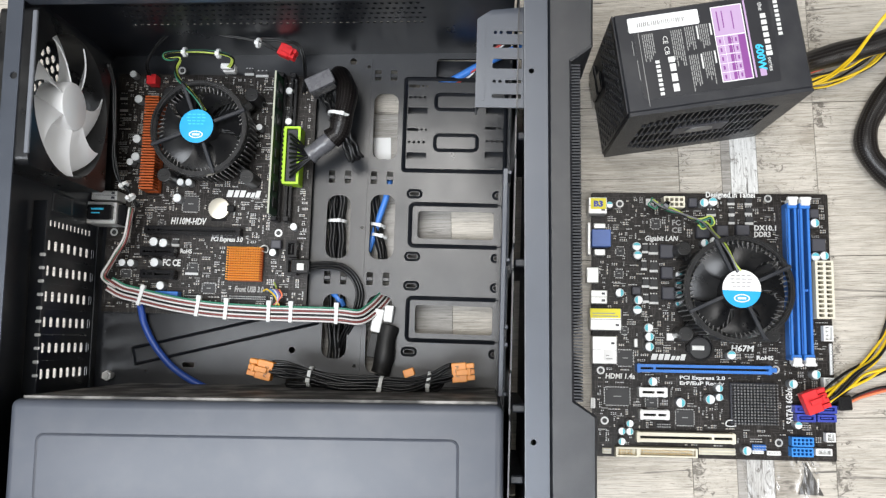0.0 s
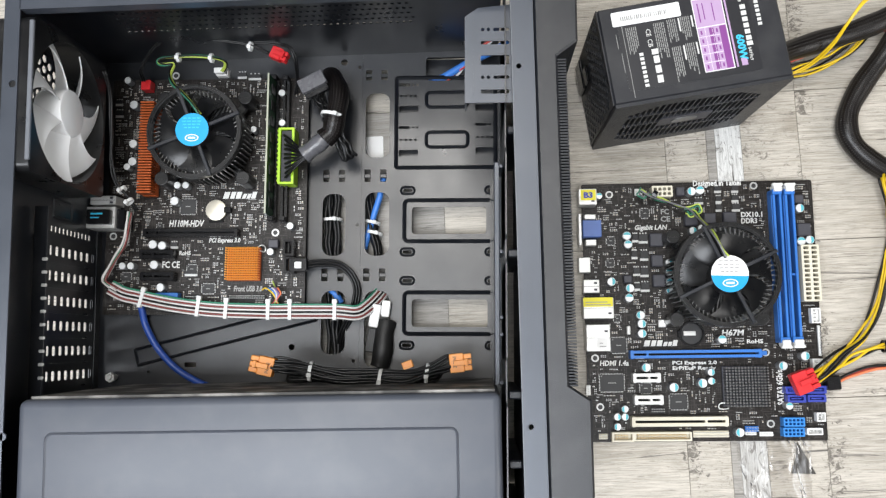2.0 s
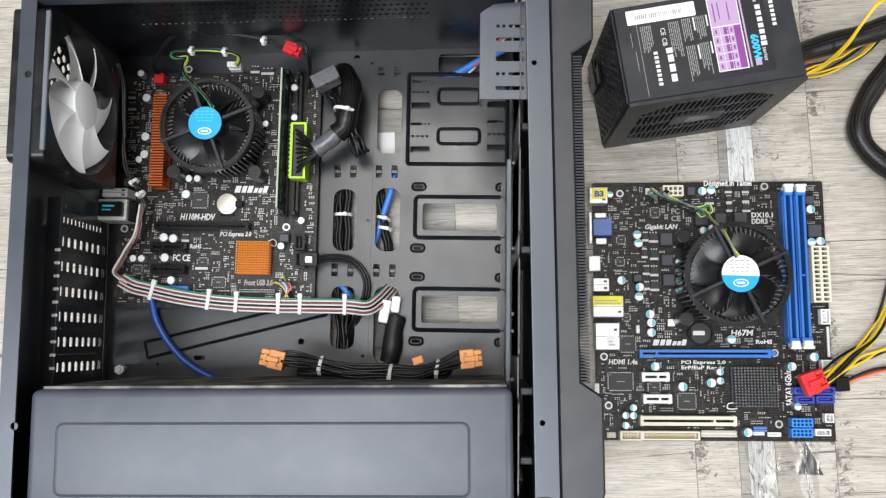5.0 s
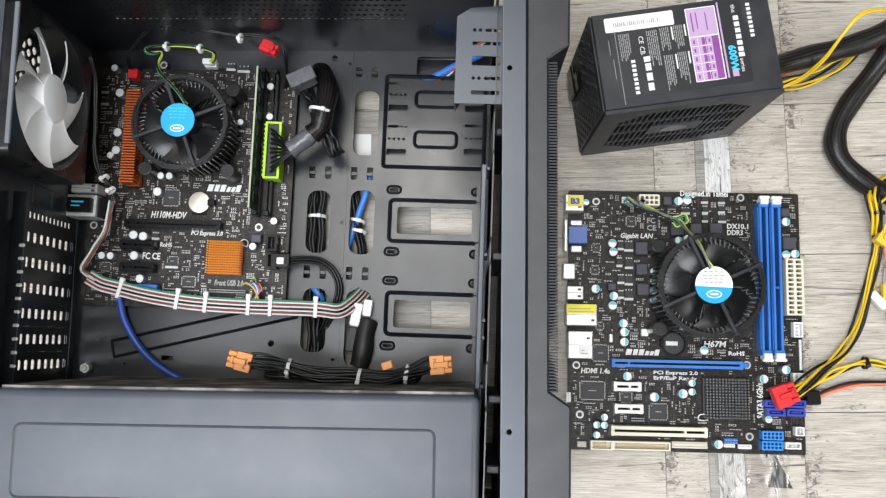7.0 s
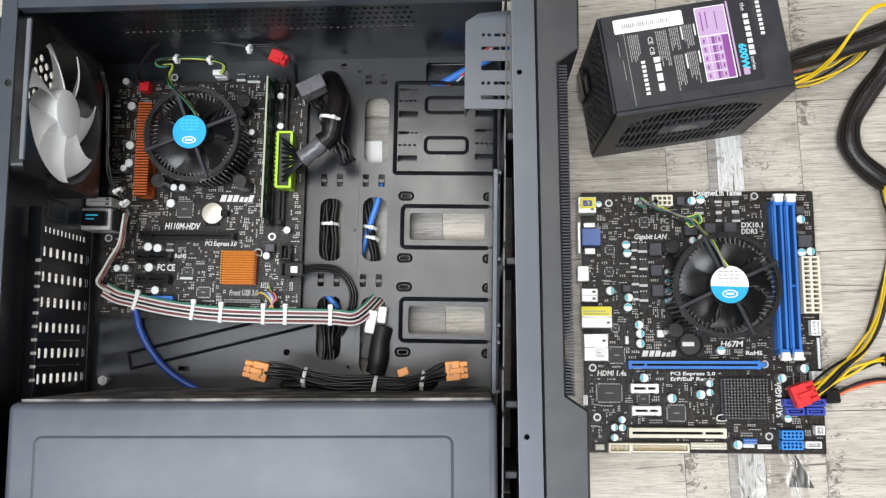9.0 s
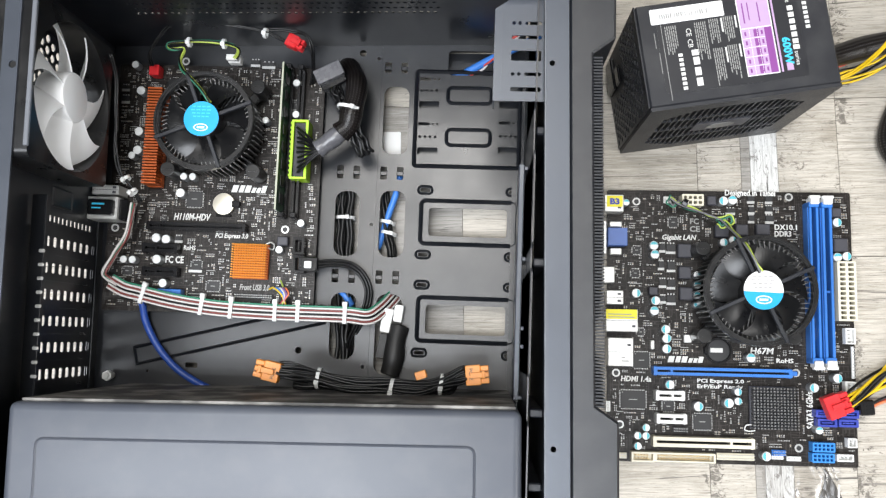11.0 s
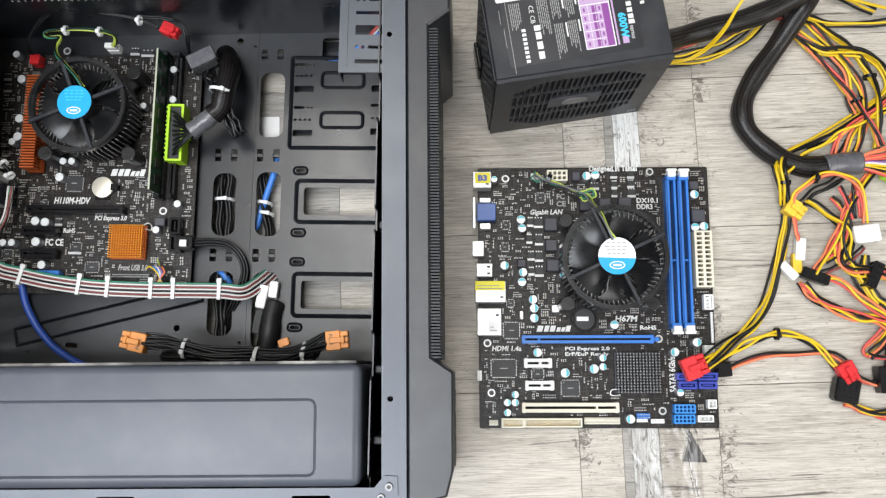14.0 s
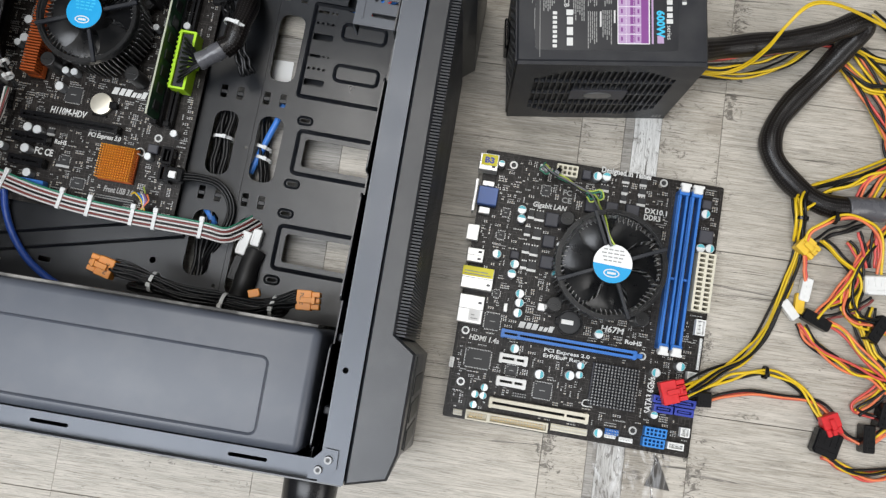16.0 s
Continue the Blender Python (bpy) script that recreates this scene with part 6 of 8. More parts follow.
cyl(bm, 0, 0, 0.002, 0.0250, 0.0205, 40, 0.0195, None, 0, 0.002)
part("hub", bm, WHITE_FAN, fan, "", None, True)
for k in range(7):
    bm = bmesh.new()
    a0 = 6.28318 * k / 7 + 0.35
    rows = []
    for i in range(9):
        f = i / 8
        rr = 0.0195 + (0.0560 - 0.0195) * f
        row = []
        for j in range(7):
            g = j / 6
            ang = a0 + 0.70 * g * (1 - 0.10 * f) + 0.32 * f * f
            z = 0.0055 + 0.0190 * g * (1 - 0.15 * f) + 0.002 * math.sin(3.14 * g)
            row.append(Vector((rr * math.cos(ang), rr * math.sin(ang), z)))
        rows.append(row)
    vt = [[bm.verts.new(p) for p in row] for row in rows]
    vb = [[bm.verts.new(p - Vector((0, 0, 0.0012))) for p in row] for row in rows]
    for i in range(8):
        for j in range(6):
            bm.faces.new((vt[i][j], vt[i + 1][j], vt[i + 1][j + 1], vt[i][j + 1]))
            bm.faces.new((vb[i][j], vb[i][j + 1], vb[i + 1][j + 1], vb[i + 1][j]))
    rimv = [(i, 0) for i in range(9)] + [(8, j) for j in range(1, 7)] + [(i, 6) for i in range(7, -1, -1)] + [(0, j) for j in range(5, 0, -1)]
    for (i, j), (p, q) in zip(rimv, rimv[1:] + rimv[:1]):
        bm.faces.new((vt[i][j], vb[i][j], vb[p][q], vt[p][q]))
    part("blade", bm, WHITE_FAN, fan, "", None, True)

# ---------- plugs and cables ----------


def plug_box(parent, p, size, turn, mat, name="plug"):
    """A moulded connector: body, raised lip and a row of ribs."""
    x, y, z = (s / 2 for s in size)
    bm = bmesh.new()
    box(bm, -x, x, -y, y, -z, z, min(size) * 0.10)
    ob = part(name, bm, mat, parent, "", pose(*p, 0, 0, turn))
    lip = bmesh.new()
    if x > y:
        box(lip, -x * 0.85, x * 0.85, -y * 1.08, -y * 0.55, -z * 0.7, z * 1.06, min(size) * 0.05)
    else:
        box(lip, -x * 1.08, -x * 0.55, -y * 0.85, y * 0.85, -z * 0.7, z * 1.06, min(size) * 0.05)
    part("lip", lip, mat, ob)
    for k in range(4):
        f = -0.7 + 1.4 * k / 3
        rib = bmesh.new()
        if x > y:
            box(rib, f * x - x * 0.09, f * x + x * 0.09, -y * 0.2, y * 0.85, z, z * 1.10)
        else:
            box(rib, -x * 0.2, x * 0.85, f * y - y * 0.09, f * y + y * 0.09, z, z * 1.10)
        part("rib", rib, mat, ob)


def molex_plug(parent, p, turn, mat, n, length):
    """A power plug with square cells, a latch and wire holes; it points along its x axis."""
    w, h = 0.0042 * n + 0.0016, 0.0100
    bm = bmesh.new()
    box(bm, -length / 2, length * 0.15, -w / 2 - 0.0006, w / 2 + 0.0006, -h / 2, h / 2, 0.0005)
    ob = part("plug", bm, mat, parent, "", pose(*p, 0, 0, turn))
    for i in range(n):
        for j in range(2):
            y, z = -w / 2 + (i + 0.5) * w / n, (-0.25 + 0.5 * j) * h
            bm = bmesh.new()
            box(bm, length * 0.15, length / 2, y - w / n * 0.43, y + w / n * 0.43, z - h * 0.21, z + h * 0.21, 0.0005)
            part("cell", bm, mat, ob)
    bm = bmesh.new()
    box(bm, -length * 0.30, length * 0.32, -0.0022, 0.0022, h / 2, h / 2 + 0.0022, 0.0004)
    box(bm, length * 0.20, length * 0.34, -0.0030, 0.0030, h / 2 - 0.0004, h / 2 + 0.0028, 0.0004)
    part("latch", bm, mat, ob)
    if mat == ORANGE_PLUG:
        words("PCI-E", 0.0040, INK_AND_GAP_BLACK, ob, pose(-length * 0.34, 0.0055, h / 2 + 0.0002, 0, 0, -90), "printed_text")


def atx_plug(parent, p, turn):
    """A two-row plug of the main power cable."""
    bm = bmesh.new()
    box(bm, -0.0060, 0.010, -0.0255, 0.0255, -0.0050, 0.0055, 0.0006)
    for k in range(12):
        y = -0.0233 + 0.00424 * k
        for z in (-0.0028, 0.0026):
            box(bm, -0.0110, -0.0060, y - 0.0017, y + 0.0017, z - 0.0022, z + 0.0022, 0.0003)
        box(bm, 0.0, 0.0085, y - 0.0005, y + 0.0005, 0.0055, 0.0062)
    box(bm, -0.004, 0.012, -0.004, 0.004, 0.0055, 0.0085, 0.0005)
    part("plug", bm, GREEN_ATX, parent, "lime green plastic plug", pose(*p, 0, 0, turn))


def solid_tube(parent, pts, r, mat, name, uv=False):
    bm = bmesh.new()
    path = smooth_path(pts, 10)
    rnd = random.Random(len(pts))
    ph = rnd.random() * 6
    radii = [r * (1 + 0.05 * math.sin(ph + 0.35 * i)) for i in range(len(path))]
    path = [Vector((q.x, q.y, max(q.z, r * 0.97))) if q.z < r and name == "sleeve" else q for q in path]
    tube(bm, path, r, 20, 0, uv, 1.0, radii)
    part(name, bm, mat, parent)


def flat_tie(parent, p, along, w):
    """A white tie round a flat cable."""
    a = math.atan2(along[1], along[0])
    bm = bmesh.new()
    plate(bm, rounded(-w / 2 - 0.0006, w / 2 + 0.0006, -0.0020, 0.0020, 0.001, 3), [rounded(-w / 2, w / 2, -0.0013, 0.0013, 0.0008, 3)], -0.0016, 0.0016, YZ)
    box(bm, -0.0022, 0.0022, w / 2 - 0.001, w / 2 + 0.0035, -0.0010, 0.0030, 0.0005)
    part("cable_tie", bm, NYLON, parent, "", pose(*p, 0, 0, math.degrees(a)))


# ---------- cables inside the case ----------
ribbon = thing("front_audio_cable", pose(0, 0, 0), "striped ribbon cable of white, brown and green wires with ties", "cable")
wires(ribbon, [(-0.2770, 0.1010, 0.0580), (-0.2790, 0.0910, 0.0550), (-0.2850, 0.0720, 0.0500), (-0.2950, 0.0560, 0.0470), (-0.3030, 0.0420, 0.0460), (-0.3010, 0.0360, 0.0450), (-0.2910, 0.0300, 0.0450)], ['green', 'white', 'brown', 'white', 'black', 'white', 'brown', 'white'], 0.00085, 0.0030, 3, wander=0.1)
wires(ribbon, [(-0.2980, 0.0330, 0.0450), (-0.2860, 0.0270, 0.0450), (-0.2730, 0.0240, 0.0450), (-0.2440, 0.0180, 0.0450), (-0.2150, 0.0140, 0.0450), (-0.1890, 0.0120, 0.0450), (-0.1500, 0.0110, 0.0450), (-0.1300, 0.0110, 0.0450), (-0.0880, 0.0110, 0.0450), (-0.0690, 0.0100, 0.0420), (-0.0590, 0.0170, 0.0340), (-0.0510, 0.0280, 0.0200), (-0.0470, 0.0360, 0.0100)], ['green', 'white', 'brown', 'white', 'black', 'white', 'brown', 'white'], 0.00085, flat=True)
flat_tie(ribbon, (-0.2680, 0.0220, 0.0450), (1, -0.25, 0), 0.0150)
flat_tie(ribbon, (-0.2150, 0.0140, 0.0450), (1, -0.12, 0), 0.0150)
flat_tie(ribbon, (-0.1890, 0.0120, 0.0450), (1, -0.05, 0), 0.0150)
flat_tie(ribbon, (-0.1500, 0.0110, 0.0450), (1, 0, 0), 0.0150)
flat_tie(ribbon, (-0.1300, 0.0110, 0.0450), (1, 0, 0), 0.0150)
flat_tie(ribbon, (-0.0890, 0.0110, 0.0450), (1, 0, 0), 0.0150)
panel_leads = thing("front_panel_lead", pose(0, 0, 0), "bundle of thin coloured front panel wires", "cable")
wires(panel_leads, [(-0.1480, 0.0390, 0.0400), (-0.1450, 0.0320, 0.0400), (-0.1430, 0.0240, 0.0420), (-0.1510, 0.0160, 0.0410), (-0.1780, 0.0120, 0.0400), (-0.2040, 0.0130, 0.0400), (-0.2300, 0.0160, 0.0400), (-0.2620, 0.0220, 0.0400), (-0.2860, 0.0290, 0.0400)], ['red'], 0.0008)
wires(panel_leads, [(-0.1480, 0.0390, 0.0400), (-0.1450, 0.0320, 0.0400), (-0.1430, 0.0240, 0.0420), (-0.1510, 0.0140, 0.0410), (-0.1770, 0.0100, 0.0400), (-0.2040, 0.0110, 0.0400), (-0.2300, 0.0130, 0.0400), (-0.2620, 0.0200, 0.0400), (-0.2860, 0.0270, 0.0400)], ['green'], 0.0008)
wires(panel_leads, [(-0.1480, 0.0390, 0.0400), (-0.1450, 0.0320, 0.0400), (-0.1430, 0.0240, 0.0420), (-0.1510, 0.0120, 0.0410), (-0.1770, 0.0080, 0.0400), (-0.2030, 0.0090, 0.0400), (-0.2300, 0.0110, 0.0400), (-0.2620, 0.0180, 0.0400), (-0.2860, 0.0250, 0.0400)], ['lime'], 0.0008)
wires(panel_leads, [(-0.1580, 0.0310, 0.0380), (-0.1530, 0.0320, 0.0430), (-0.1460, 0.0270, 0.0450), (-0.1430, 0.0210, 0.0430), (-0.1410, 0.0150, 0.0400)], ['yellow'], 0.0007)
wires(panel_leads, [(-0.1540, 0.0310, 0.0380), (-0.1500, 0.0320, 0.0430), (-0.1440, 0.0270, 0.0450), (-0.1430, 0.0210, 0.0430), (-0.1410, 0.0150, 0.0400)], ['sky'], 0.0007)
wires(panel_leads, [(-0.1510, 0.0310, 0.0380), (-0.1470, 0.0320, 0.0430), (-0.1430, 0.0270, 0.0450), (-0.1430, 0.0210, 0.0430), (-0.1410, 0.0150, 0.0400)], ['white'], 0.0007)
wires(panel_leads, [(-0.1470, 0.0310, 0.0380), (-0.1450, 0.0320, 0.0430), (-0.1410, 0.0270, 0.0450), (-0.1430, 0.0210, 0.0430), (-0.1410, 0.0150, 0.0400)], ['purple'], 0.0007)
wires(panel_leads, [(-0.1430, 0.0310, 0.0380), (-0.1420, 0.0320, 0.0430), (-0.1390, 0.0270, 0.0450), (-0.1430, 0.0210, 0.0430), (-0.1410, 0.0150, 0.0400)], ['orange'], 0.0007)
bluec = thing("blue_cable", pose(0, 0, 0), "thick blue round cable across the tray", "cable")
wires(bluec, [(-0.2770, 0.0270, 0.0360), (-0.2730, 0.0140, 0.0320), (-0.2700, -0.0020, 0.0280), (-0.2590, -0.0220, 0.0265), (-0.2420, -0.0400, 0.0265), (-0.2230, -0.0520, 0.0265), (-0.2020, -0.0610, 0.0265)], ['blue'], 0.0032, seg=12)
sata = thing("data_cable", pose(0, 0, 0), "flat black drive data cable with a white clip", "cable")
wires(sata, [(-0.1180, 0.0540, 0.0400), (-0.1040, 0.0560, 0.0360), (-0.0890, 0.0550, 0.0320), (-0.0780, 0.0470, 0.0290), (-0.0720, 0.0340, 0.0280), (-0.0730, 0.0200, 0.0280), (-0.0780, 0.0070, 0.0260), (-0.0860, -0.0090, 0.0200), (-0.0900, -0.0250, 0.0120)], ['black', 'black', 'black'], 0.0012, flat=True)
plug_box(sata, (-0.1240, 0.0540, 0.0410), (0.0175, 0.0120, 0.008), 0, PLASTIC_GLOSS)
plug_box(sata, (-0.1230, 0.0530, 0.0465), (0.0060, 0.0060, 0.003), 0, WHITE_PLASTIC, 'clip')
pcie = thing("graphics_power_cable", pose(0, 0, 0), "black power cable bundle with two orange plugs and white ties", "cable")
wires(pcie, [(-0.1290, -0.0350, 0.1070), (-0.1160, -0.0370, 0.1060), (-0.0960, -0.0410, 0.1020), (-0.0680, -0.0450, 0.1000), (-0.0400, -0.0460, 0.1000), (-0.0160, -0.0450, 0.1010), (0.0050, -0.0390, 0.1040), (0.0190, -0.0330, 0.1070)], ['black', 'black', 'black', 'black', 'black', 'black', 'black', 'black', 'black', 'black', 'black'], 0.00115, 0.0062, 4, wander=0.18)
wires(pcie, [(-0.1190, -0.0470, 0.0940), (-0.0970, -0.0470, 0.0940), (-0.0690, -0.0510, 0.0930), (-0.0400, -0.0520, 0.0930), (-0.0120, -0.0500, 0.0930), (0.0040, -0.0460, 0.0960), (0.0090, -0.0400, 0.1000), (0.0020, -0.0360, 0.1020)], ['black', 'black', 'black', 'black', 'black'], 0.0013, 0.0035, 9)
wires(pcie, [(-0.0500, -0.0490, 0.0960), (-0.0490, -0.0550, 0.0850), (-0.0490, -0.0600, 0.0700)], ['black', 'black', 'black', 'black', 'black', 'black'], 0.0012, 0.004, 3)
tie(pcie, (-0.0980, -0.0410, 0.0990), (1, -0.12, 0), 0.0075)
tie(pcie, (-0.0400, -0.0470, 0.0990), (1, -0.12, 0), 0.0075)
tie(pcie, (-0.0010, -0.0420, 0.0990), (1, -0.12, 0), 0.0075)
molex_plug(pcie, (-0.1370, -0.0360, 0.1060), 168, ORANGE_PLUG, 3, 0.020)
molex_plug(pcie, (0.0270, -0.0330, 0.1070), 6, ORANGE_PLUG, 3, 0.018)
plug_box(pcie, (-0.0170, -0.0350, 0.1020), (0.009, 0.006, 0.006), 20, ORANGE_PLUG, 'plug_tab')
atx = thing("main_power_cable", pose(0, 0, 0), "black sleeved main power cable with grey shrink tube", "cable")
wires(atx, [(-0.1390, 0.1740, 0.0480), (-0.1310, 0.1680, 0.0540), (-0.1210, 0.1590, 0.0580), (-0.1140, 0.1600, 0.0600)], ['black'], 0.0011)
wires(atx, [(-0.1380, 0.1700, 0.0480), (-0.1310, 0.1640, 0.0540), (-0.1210, 0.1580, 0.0580), (-0.1140, 0.1590, 0.0600)], ['black'], 0.0011)
wires(atx, [(-0.1380, 0.1650, 0.0480), (-0.1300, 0.1610, 0.0540), (-0.1210, 0.1560, 0.0580), (-0.1130, 0.1580, 0.0600)], ['black'], 0.0011)
wires(atx, [(-0.1380, 0.1610, 0.0480), (-0.1300, 0.1580, 0.0540), (-0.1210, 0.1540, 0.0580), (-0.1130, 0.1570, 0.0600)], ['black'], 0.0011)
wires(atx, [(-0.1380, 0.1560, 0.0480), (-0.1300, 0.1540, 0.0540), (-0.1210, 0.1530, 0.0580), (-0.1130, 0.1560, 0.0600)], ['black'], 0.0011)
wires(atx, [(-0.1380, 0.1520, 0.0480), (-0.1300, 0.1510, 0.0540), (-0.1210, 0.1510, 0.0580), (-0.1130, 0.1550, 0.0600)], ['black'], 0.0011)
wires(atx, [(-0.1370, 0.1470, 0.0480), (-0.1300, 0.1480, 0.0540), (-0.1210, 0.1500, 0.0580), (-0.1130, 0.1540, 0.0600)], ['black'], 0.0011)
wires(atx, [(-0.1370, 0.1430, 0.0480), (-0.1300, 0.1440, 0.0540), (-0.1210, 0.1480, 0.0580), (-0.1130, 0.1530, 0.0600)], ['black'], 0.0011)
wires(atx, [(-0.1370, 0.1380, 0.0480), (-0.1300, 0.1410, 0.0540), (-0.1210, 0.1470, 0.0580), (-0.1130, 0.1520, 0.0600)], ['black'], 0.0011)
wires(atx, [(-0.1370, 0.1340, 0.0480), (-0.1300, 0.1380, 0.0540), (-0.1210, 0.1450, 0.0580), (-0.1130, 0.1510, 0.0600)], ['black'], 0.0011)
solid_tube(atx, [(-0.1170, 0.1520, 0.0600), (-0.1100, 0.1570, 0.0610), (-0.1020, 0.1630, 0.0620), (-0.0950, 0.1690, 0.0630)], 0.0078, HEATSHRINK, 'shrink_tube')
solid_tube(atx, [(-0.0980, 0.1660, 0.0630), (-0.0910, 0.1730, 0.0640), (-0.0880, 0.1850, 0.0660), (-0.0860, 0.2000, 0.0620), (-0.0880, 0.2160, 0.0520), (-0.0960, 0.2310, 0.0360), (-0.1020, 0.2390, 0.0200)], 0.0092, SLEEVE, 'sleeve', True)
tie(atx, (-0.0900, 0.1870, 0.0655), (0.2, 1, 0), 0.0104)
wires(atx, [(-0.0960, 0.1950, 0.0600), (-0.0890, 0.1770, 0.0600), (-0.0820, 0.1630, 0.0560), (-0.0750, 0.1510, 0.0500)], ['black', 'black', 'black', 'black', 'black', 'black', 'black'], 0.0015, 0.0055, 6, wander=0.15)
wires(atx, [(-0.1060, 0.2090, 0.0560), (-0.0990, 0.1960, 0.0580), (-0.0930, 0.1830, 0.0580), (-0.0840, 0.1650, 0.0540), (-0.0780, 0.1510, 0.0480)], ['black', 'black', 'black', 'black', 'black', 'black'], 0.0015, 0.0050, 8, wander=0.15)
drivec = thing("drive_power_plug", pose(0, 0, 0), "grey drive power connector hanging on black wires", "connector")
plug_box(drivec, (-0.1100, 0.2190, 0.0640), (0.025, 0.013, 0.007), 27, HEATSHRINK)
plug_box(drivec, (-0.1070, 0.2130, 0.0600), (0.023, 0.010, 0.006), 27, PLASTIC_GLOSS, 'contact_row')
wires(drivec, [(-0.1070, 0.2090, 0.0580), (-0.1020, 0.1980, 0.0580), (-0.0970, 0.1860, 0.0600)], ['black', 'black', 'black', 'black', 'black'], 0.0011, 0.0050, 2)
fanlead = thing("cooler_fan_lead", pose(0, 0, 0), "looped green and yellow fan wires with two ties", "cable")
wires(fanlead, [(-0.2060, 0.1850, 0.0830), (-0.2130, 0.1940, 0.0840), (-0.2250, 0.2060, 0.0820), (-0.2340, 0.2150, 0.0780), (-0.2390, 0.2260, 0.0720), (-0.2380, 0.2360, 0.0680), (-0.2460, 0.2360, 0.0680), (-0.2520, 0.2380, 0.0680), (-0.2490, 0.2420, 0.0680), (-0.2250, 0.2440, 0.0680), (-0.2050, 0.2430, 0.0660), (-0.1940, 0.2410, 0.0600), (-0.1950, 0.2390, 0.0520), (-0.2010, 0.2370, 0.0440)], ['lime', 'green', 'lime', 'black'], 0.00075, 0.0016, 5)
tie(fanlead, (-0.2340, 0.2430, 0.0670), (1, 0, 0), 0.0035)
tie(fanlead, (-0.2030, 0.2420, 0.0670), (1, 0, 0), 0.0035)
plug_box(fanlead, (-0.2030, 0.2380, 0.0430), (0.010, 0.005, 0.006), 0, WHITE_PLASTIC)
redlead = thing("fan_extension_lead", pose(0, 0, 0), "thin black fan wires ending in a red plug", "cable")
wires(redlead, [(-0.2730, 0.2270, 0.0500), (-0.2720, 0.2340, 0.0580), (-0.2650, 0.2450, 0.0640), (-0.2530, 0.2550, 0.0700), (-0.2370, 0.2600, 0.0740), (-0.2210, 0.2600, 0.0740), (-0.1860, 0.2560, 0.0700), (-0.1630, 0.2520, 0.0660), (-0.1510, 0.2480, 0.0620)], ['black', 'black', 'black'], 0.0010, 0.0015, 7)
wires(redlead, [(-0.1680, 0.2550, 0.0680), (-0.1450, 0.2550, 0.0660), (-0.1330, 0.2530, 0.0620), (-0.1280, 0.2420, 0.0560), (-0.1290, 0.2300, 0.0440), (-0.1320, 0.2170, 0.0340)], ['black', 'black'], 0.0010, 0.0014, 3)
tie(redlead, (-0.2240, 0.2620, 0.0710), (1, -0.15, 0), 0.0036)
tie(redlead, (-0.1660, 0.2510, 0.0710), (1, -0.15, 0), 0.0036)
molex_plug(redlead, (-0.1420, 0.2470, 0.0580), -24, RED_PLUG, 2, 0.016)
rearlead = thing("rear_fan_lead", pose(0, 0, 0), "short black fan wires with white ties", "cable")
wires(rearlead, [(-0.2880, 0.2200, 0.1000), (-0.2880, 0.2000, 0.0850), (-0.2900, 0.1710, 0.0750), (-0.2930, 0.1470, 0.0680), (-0.2890, 0.1270, 0.0620), (-0.2800, 0.1150, 0.0580), (-0.2740, 0.1030, 0.0500)], ['black', 'black', 'black'], 0.0010, 0.0016, 3)
tie(rearlead, (-0.2840, 0.1210, 0.0600), (1, -1, 0), 0.0034)
tie(rearlead, (-0.2770, 0.1100, 0.0600), (1, -1, 0), 0.0034)
under1 = thing("rear_bundle", pose(0, 0, 0), "bundle of black wires behind the tray opening", "cable")
wires(under1, [(-0.0990, 0.1340, 0.0100), (-0.0990, 0.1180, 0.0090), (-0.0990, 0.0960, 0.0090), (-0.0980, 0.0720, 0.0090), (-0.0970, 0.0550, 0.0100)], ['black', 'black', 'black', 'black', 'black', 'black', 'black', 'black'], 0.0019, 0.0075, 4, wander=0.1)
tie(under1, (-0.0990, 0.1000, 0.0090), (0, 1, 0), 0.0088)
under2 = thing("rear_bundle", pose(0, 0, 0), "bundle of black wires behind the tray opening", "cable")
wires(under2, [(-0.0950, 0.0390, 0.0100), (-0.0960, 0.0200, 0.0090), (-0.0950, -0.0060, 0.0090), (-0.0940, -0.0380, 0.0100)], ['black', 'black', 'black', 'black', 'black', 'black', 'black', 'black'], 0.0019, 0.0075, 5, wander=0.1)
wires(under2, [(-0.1010, 0.0350, 0.0120), (-0.0940, 0.0280, 0.0140), (-0.0890, 0.0200, 0.0120)], ['sky'], 0.0035)
under3 = thing("rear_data_cable", pose(0, 0, 0), "blue cable and black wires behind the tray opening", "cable")
wires(under3, [(-0.0500, 0.1400, 0.0130), (-0.0530, 0.1230, 0.0130), (-0.0580, 0.1070, 0.0120), (-0.0630, 0.0900, 0.0110), (-0.0680, 0.0720, 0.0100)], ['sky'], 0.0030, seg=12)
wires(under3, [(-0.0660, 0.1290, 0.0090), (-0.0640, 0.1080, 0.0080), (-0.0600, 0.0860, 0.0090), (-0.0550, 0.0640, 0.0100)], ['black', 'black', 'black', 'black', 'black'], 0.0019, 0.0050, 5, wander=0.1)
tie(under3, (-0.0600, 0.0970, 0.0105), (0.2, 1, 0), 0.0068)
tie(under3, (-0.0580, 0.0870, 0.0105), (0.2, 1, 0), 0.0068)
taped = thing("taped_cable_end", pose(0, 0, 0), "black taped cable end with white connectors in the tray opening", "cable")
solid_tube(taped, [(-0.0440, 0.0020, 0.0240), (-0.0460, -0.0110, 0.0280), (-0.0470, -0.0260, 0.0290), (-0.0500, -0.0390, 0.0280)], 0.0088, TAPE_BLACK, 'tape_wrap')
plug_box(taped, (-0.0540, 0.0075, 0.0290), (0.0085, 0.021, 0.006), -10, WHITE_PLASTIC)
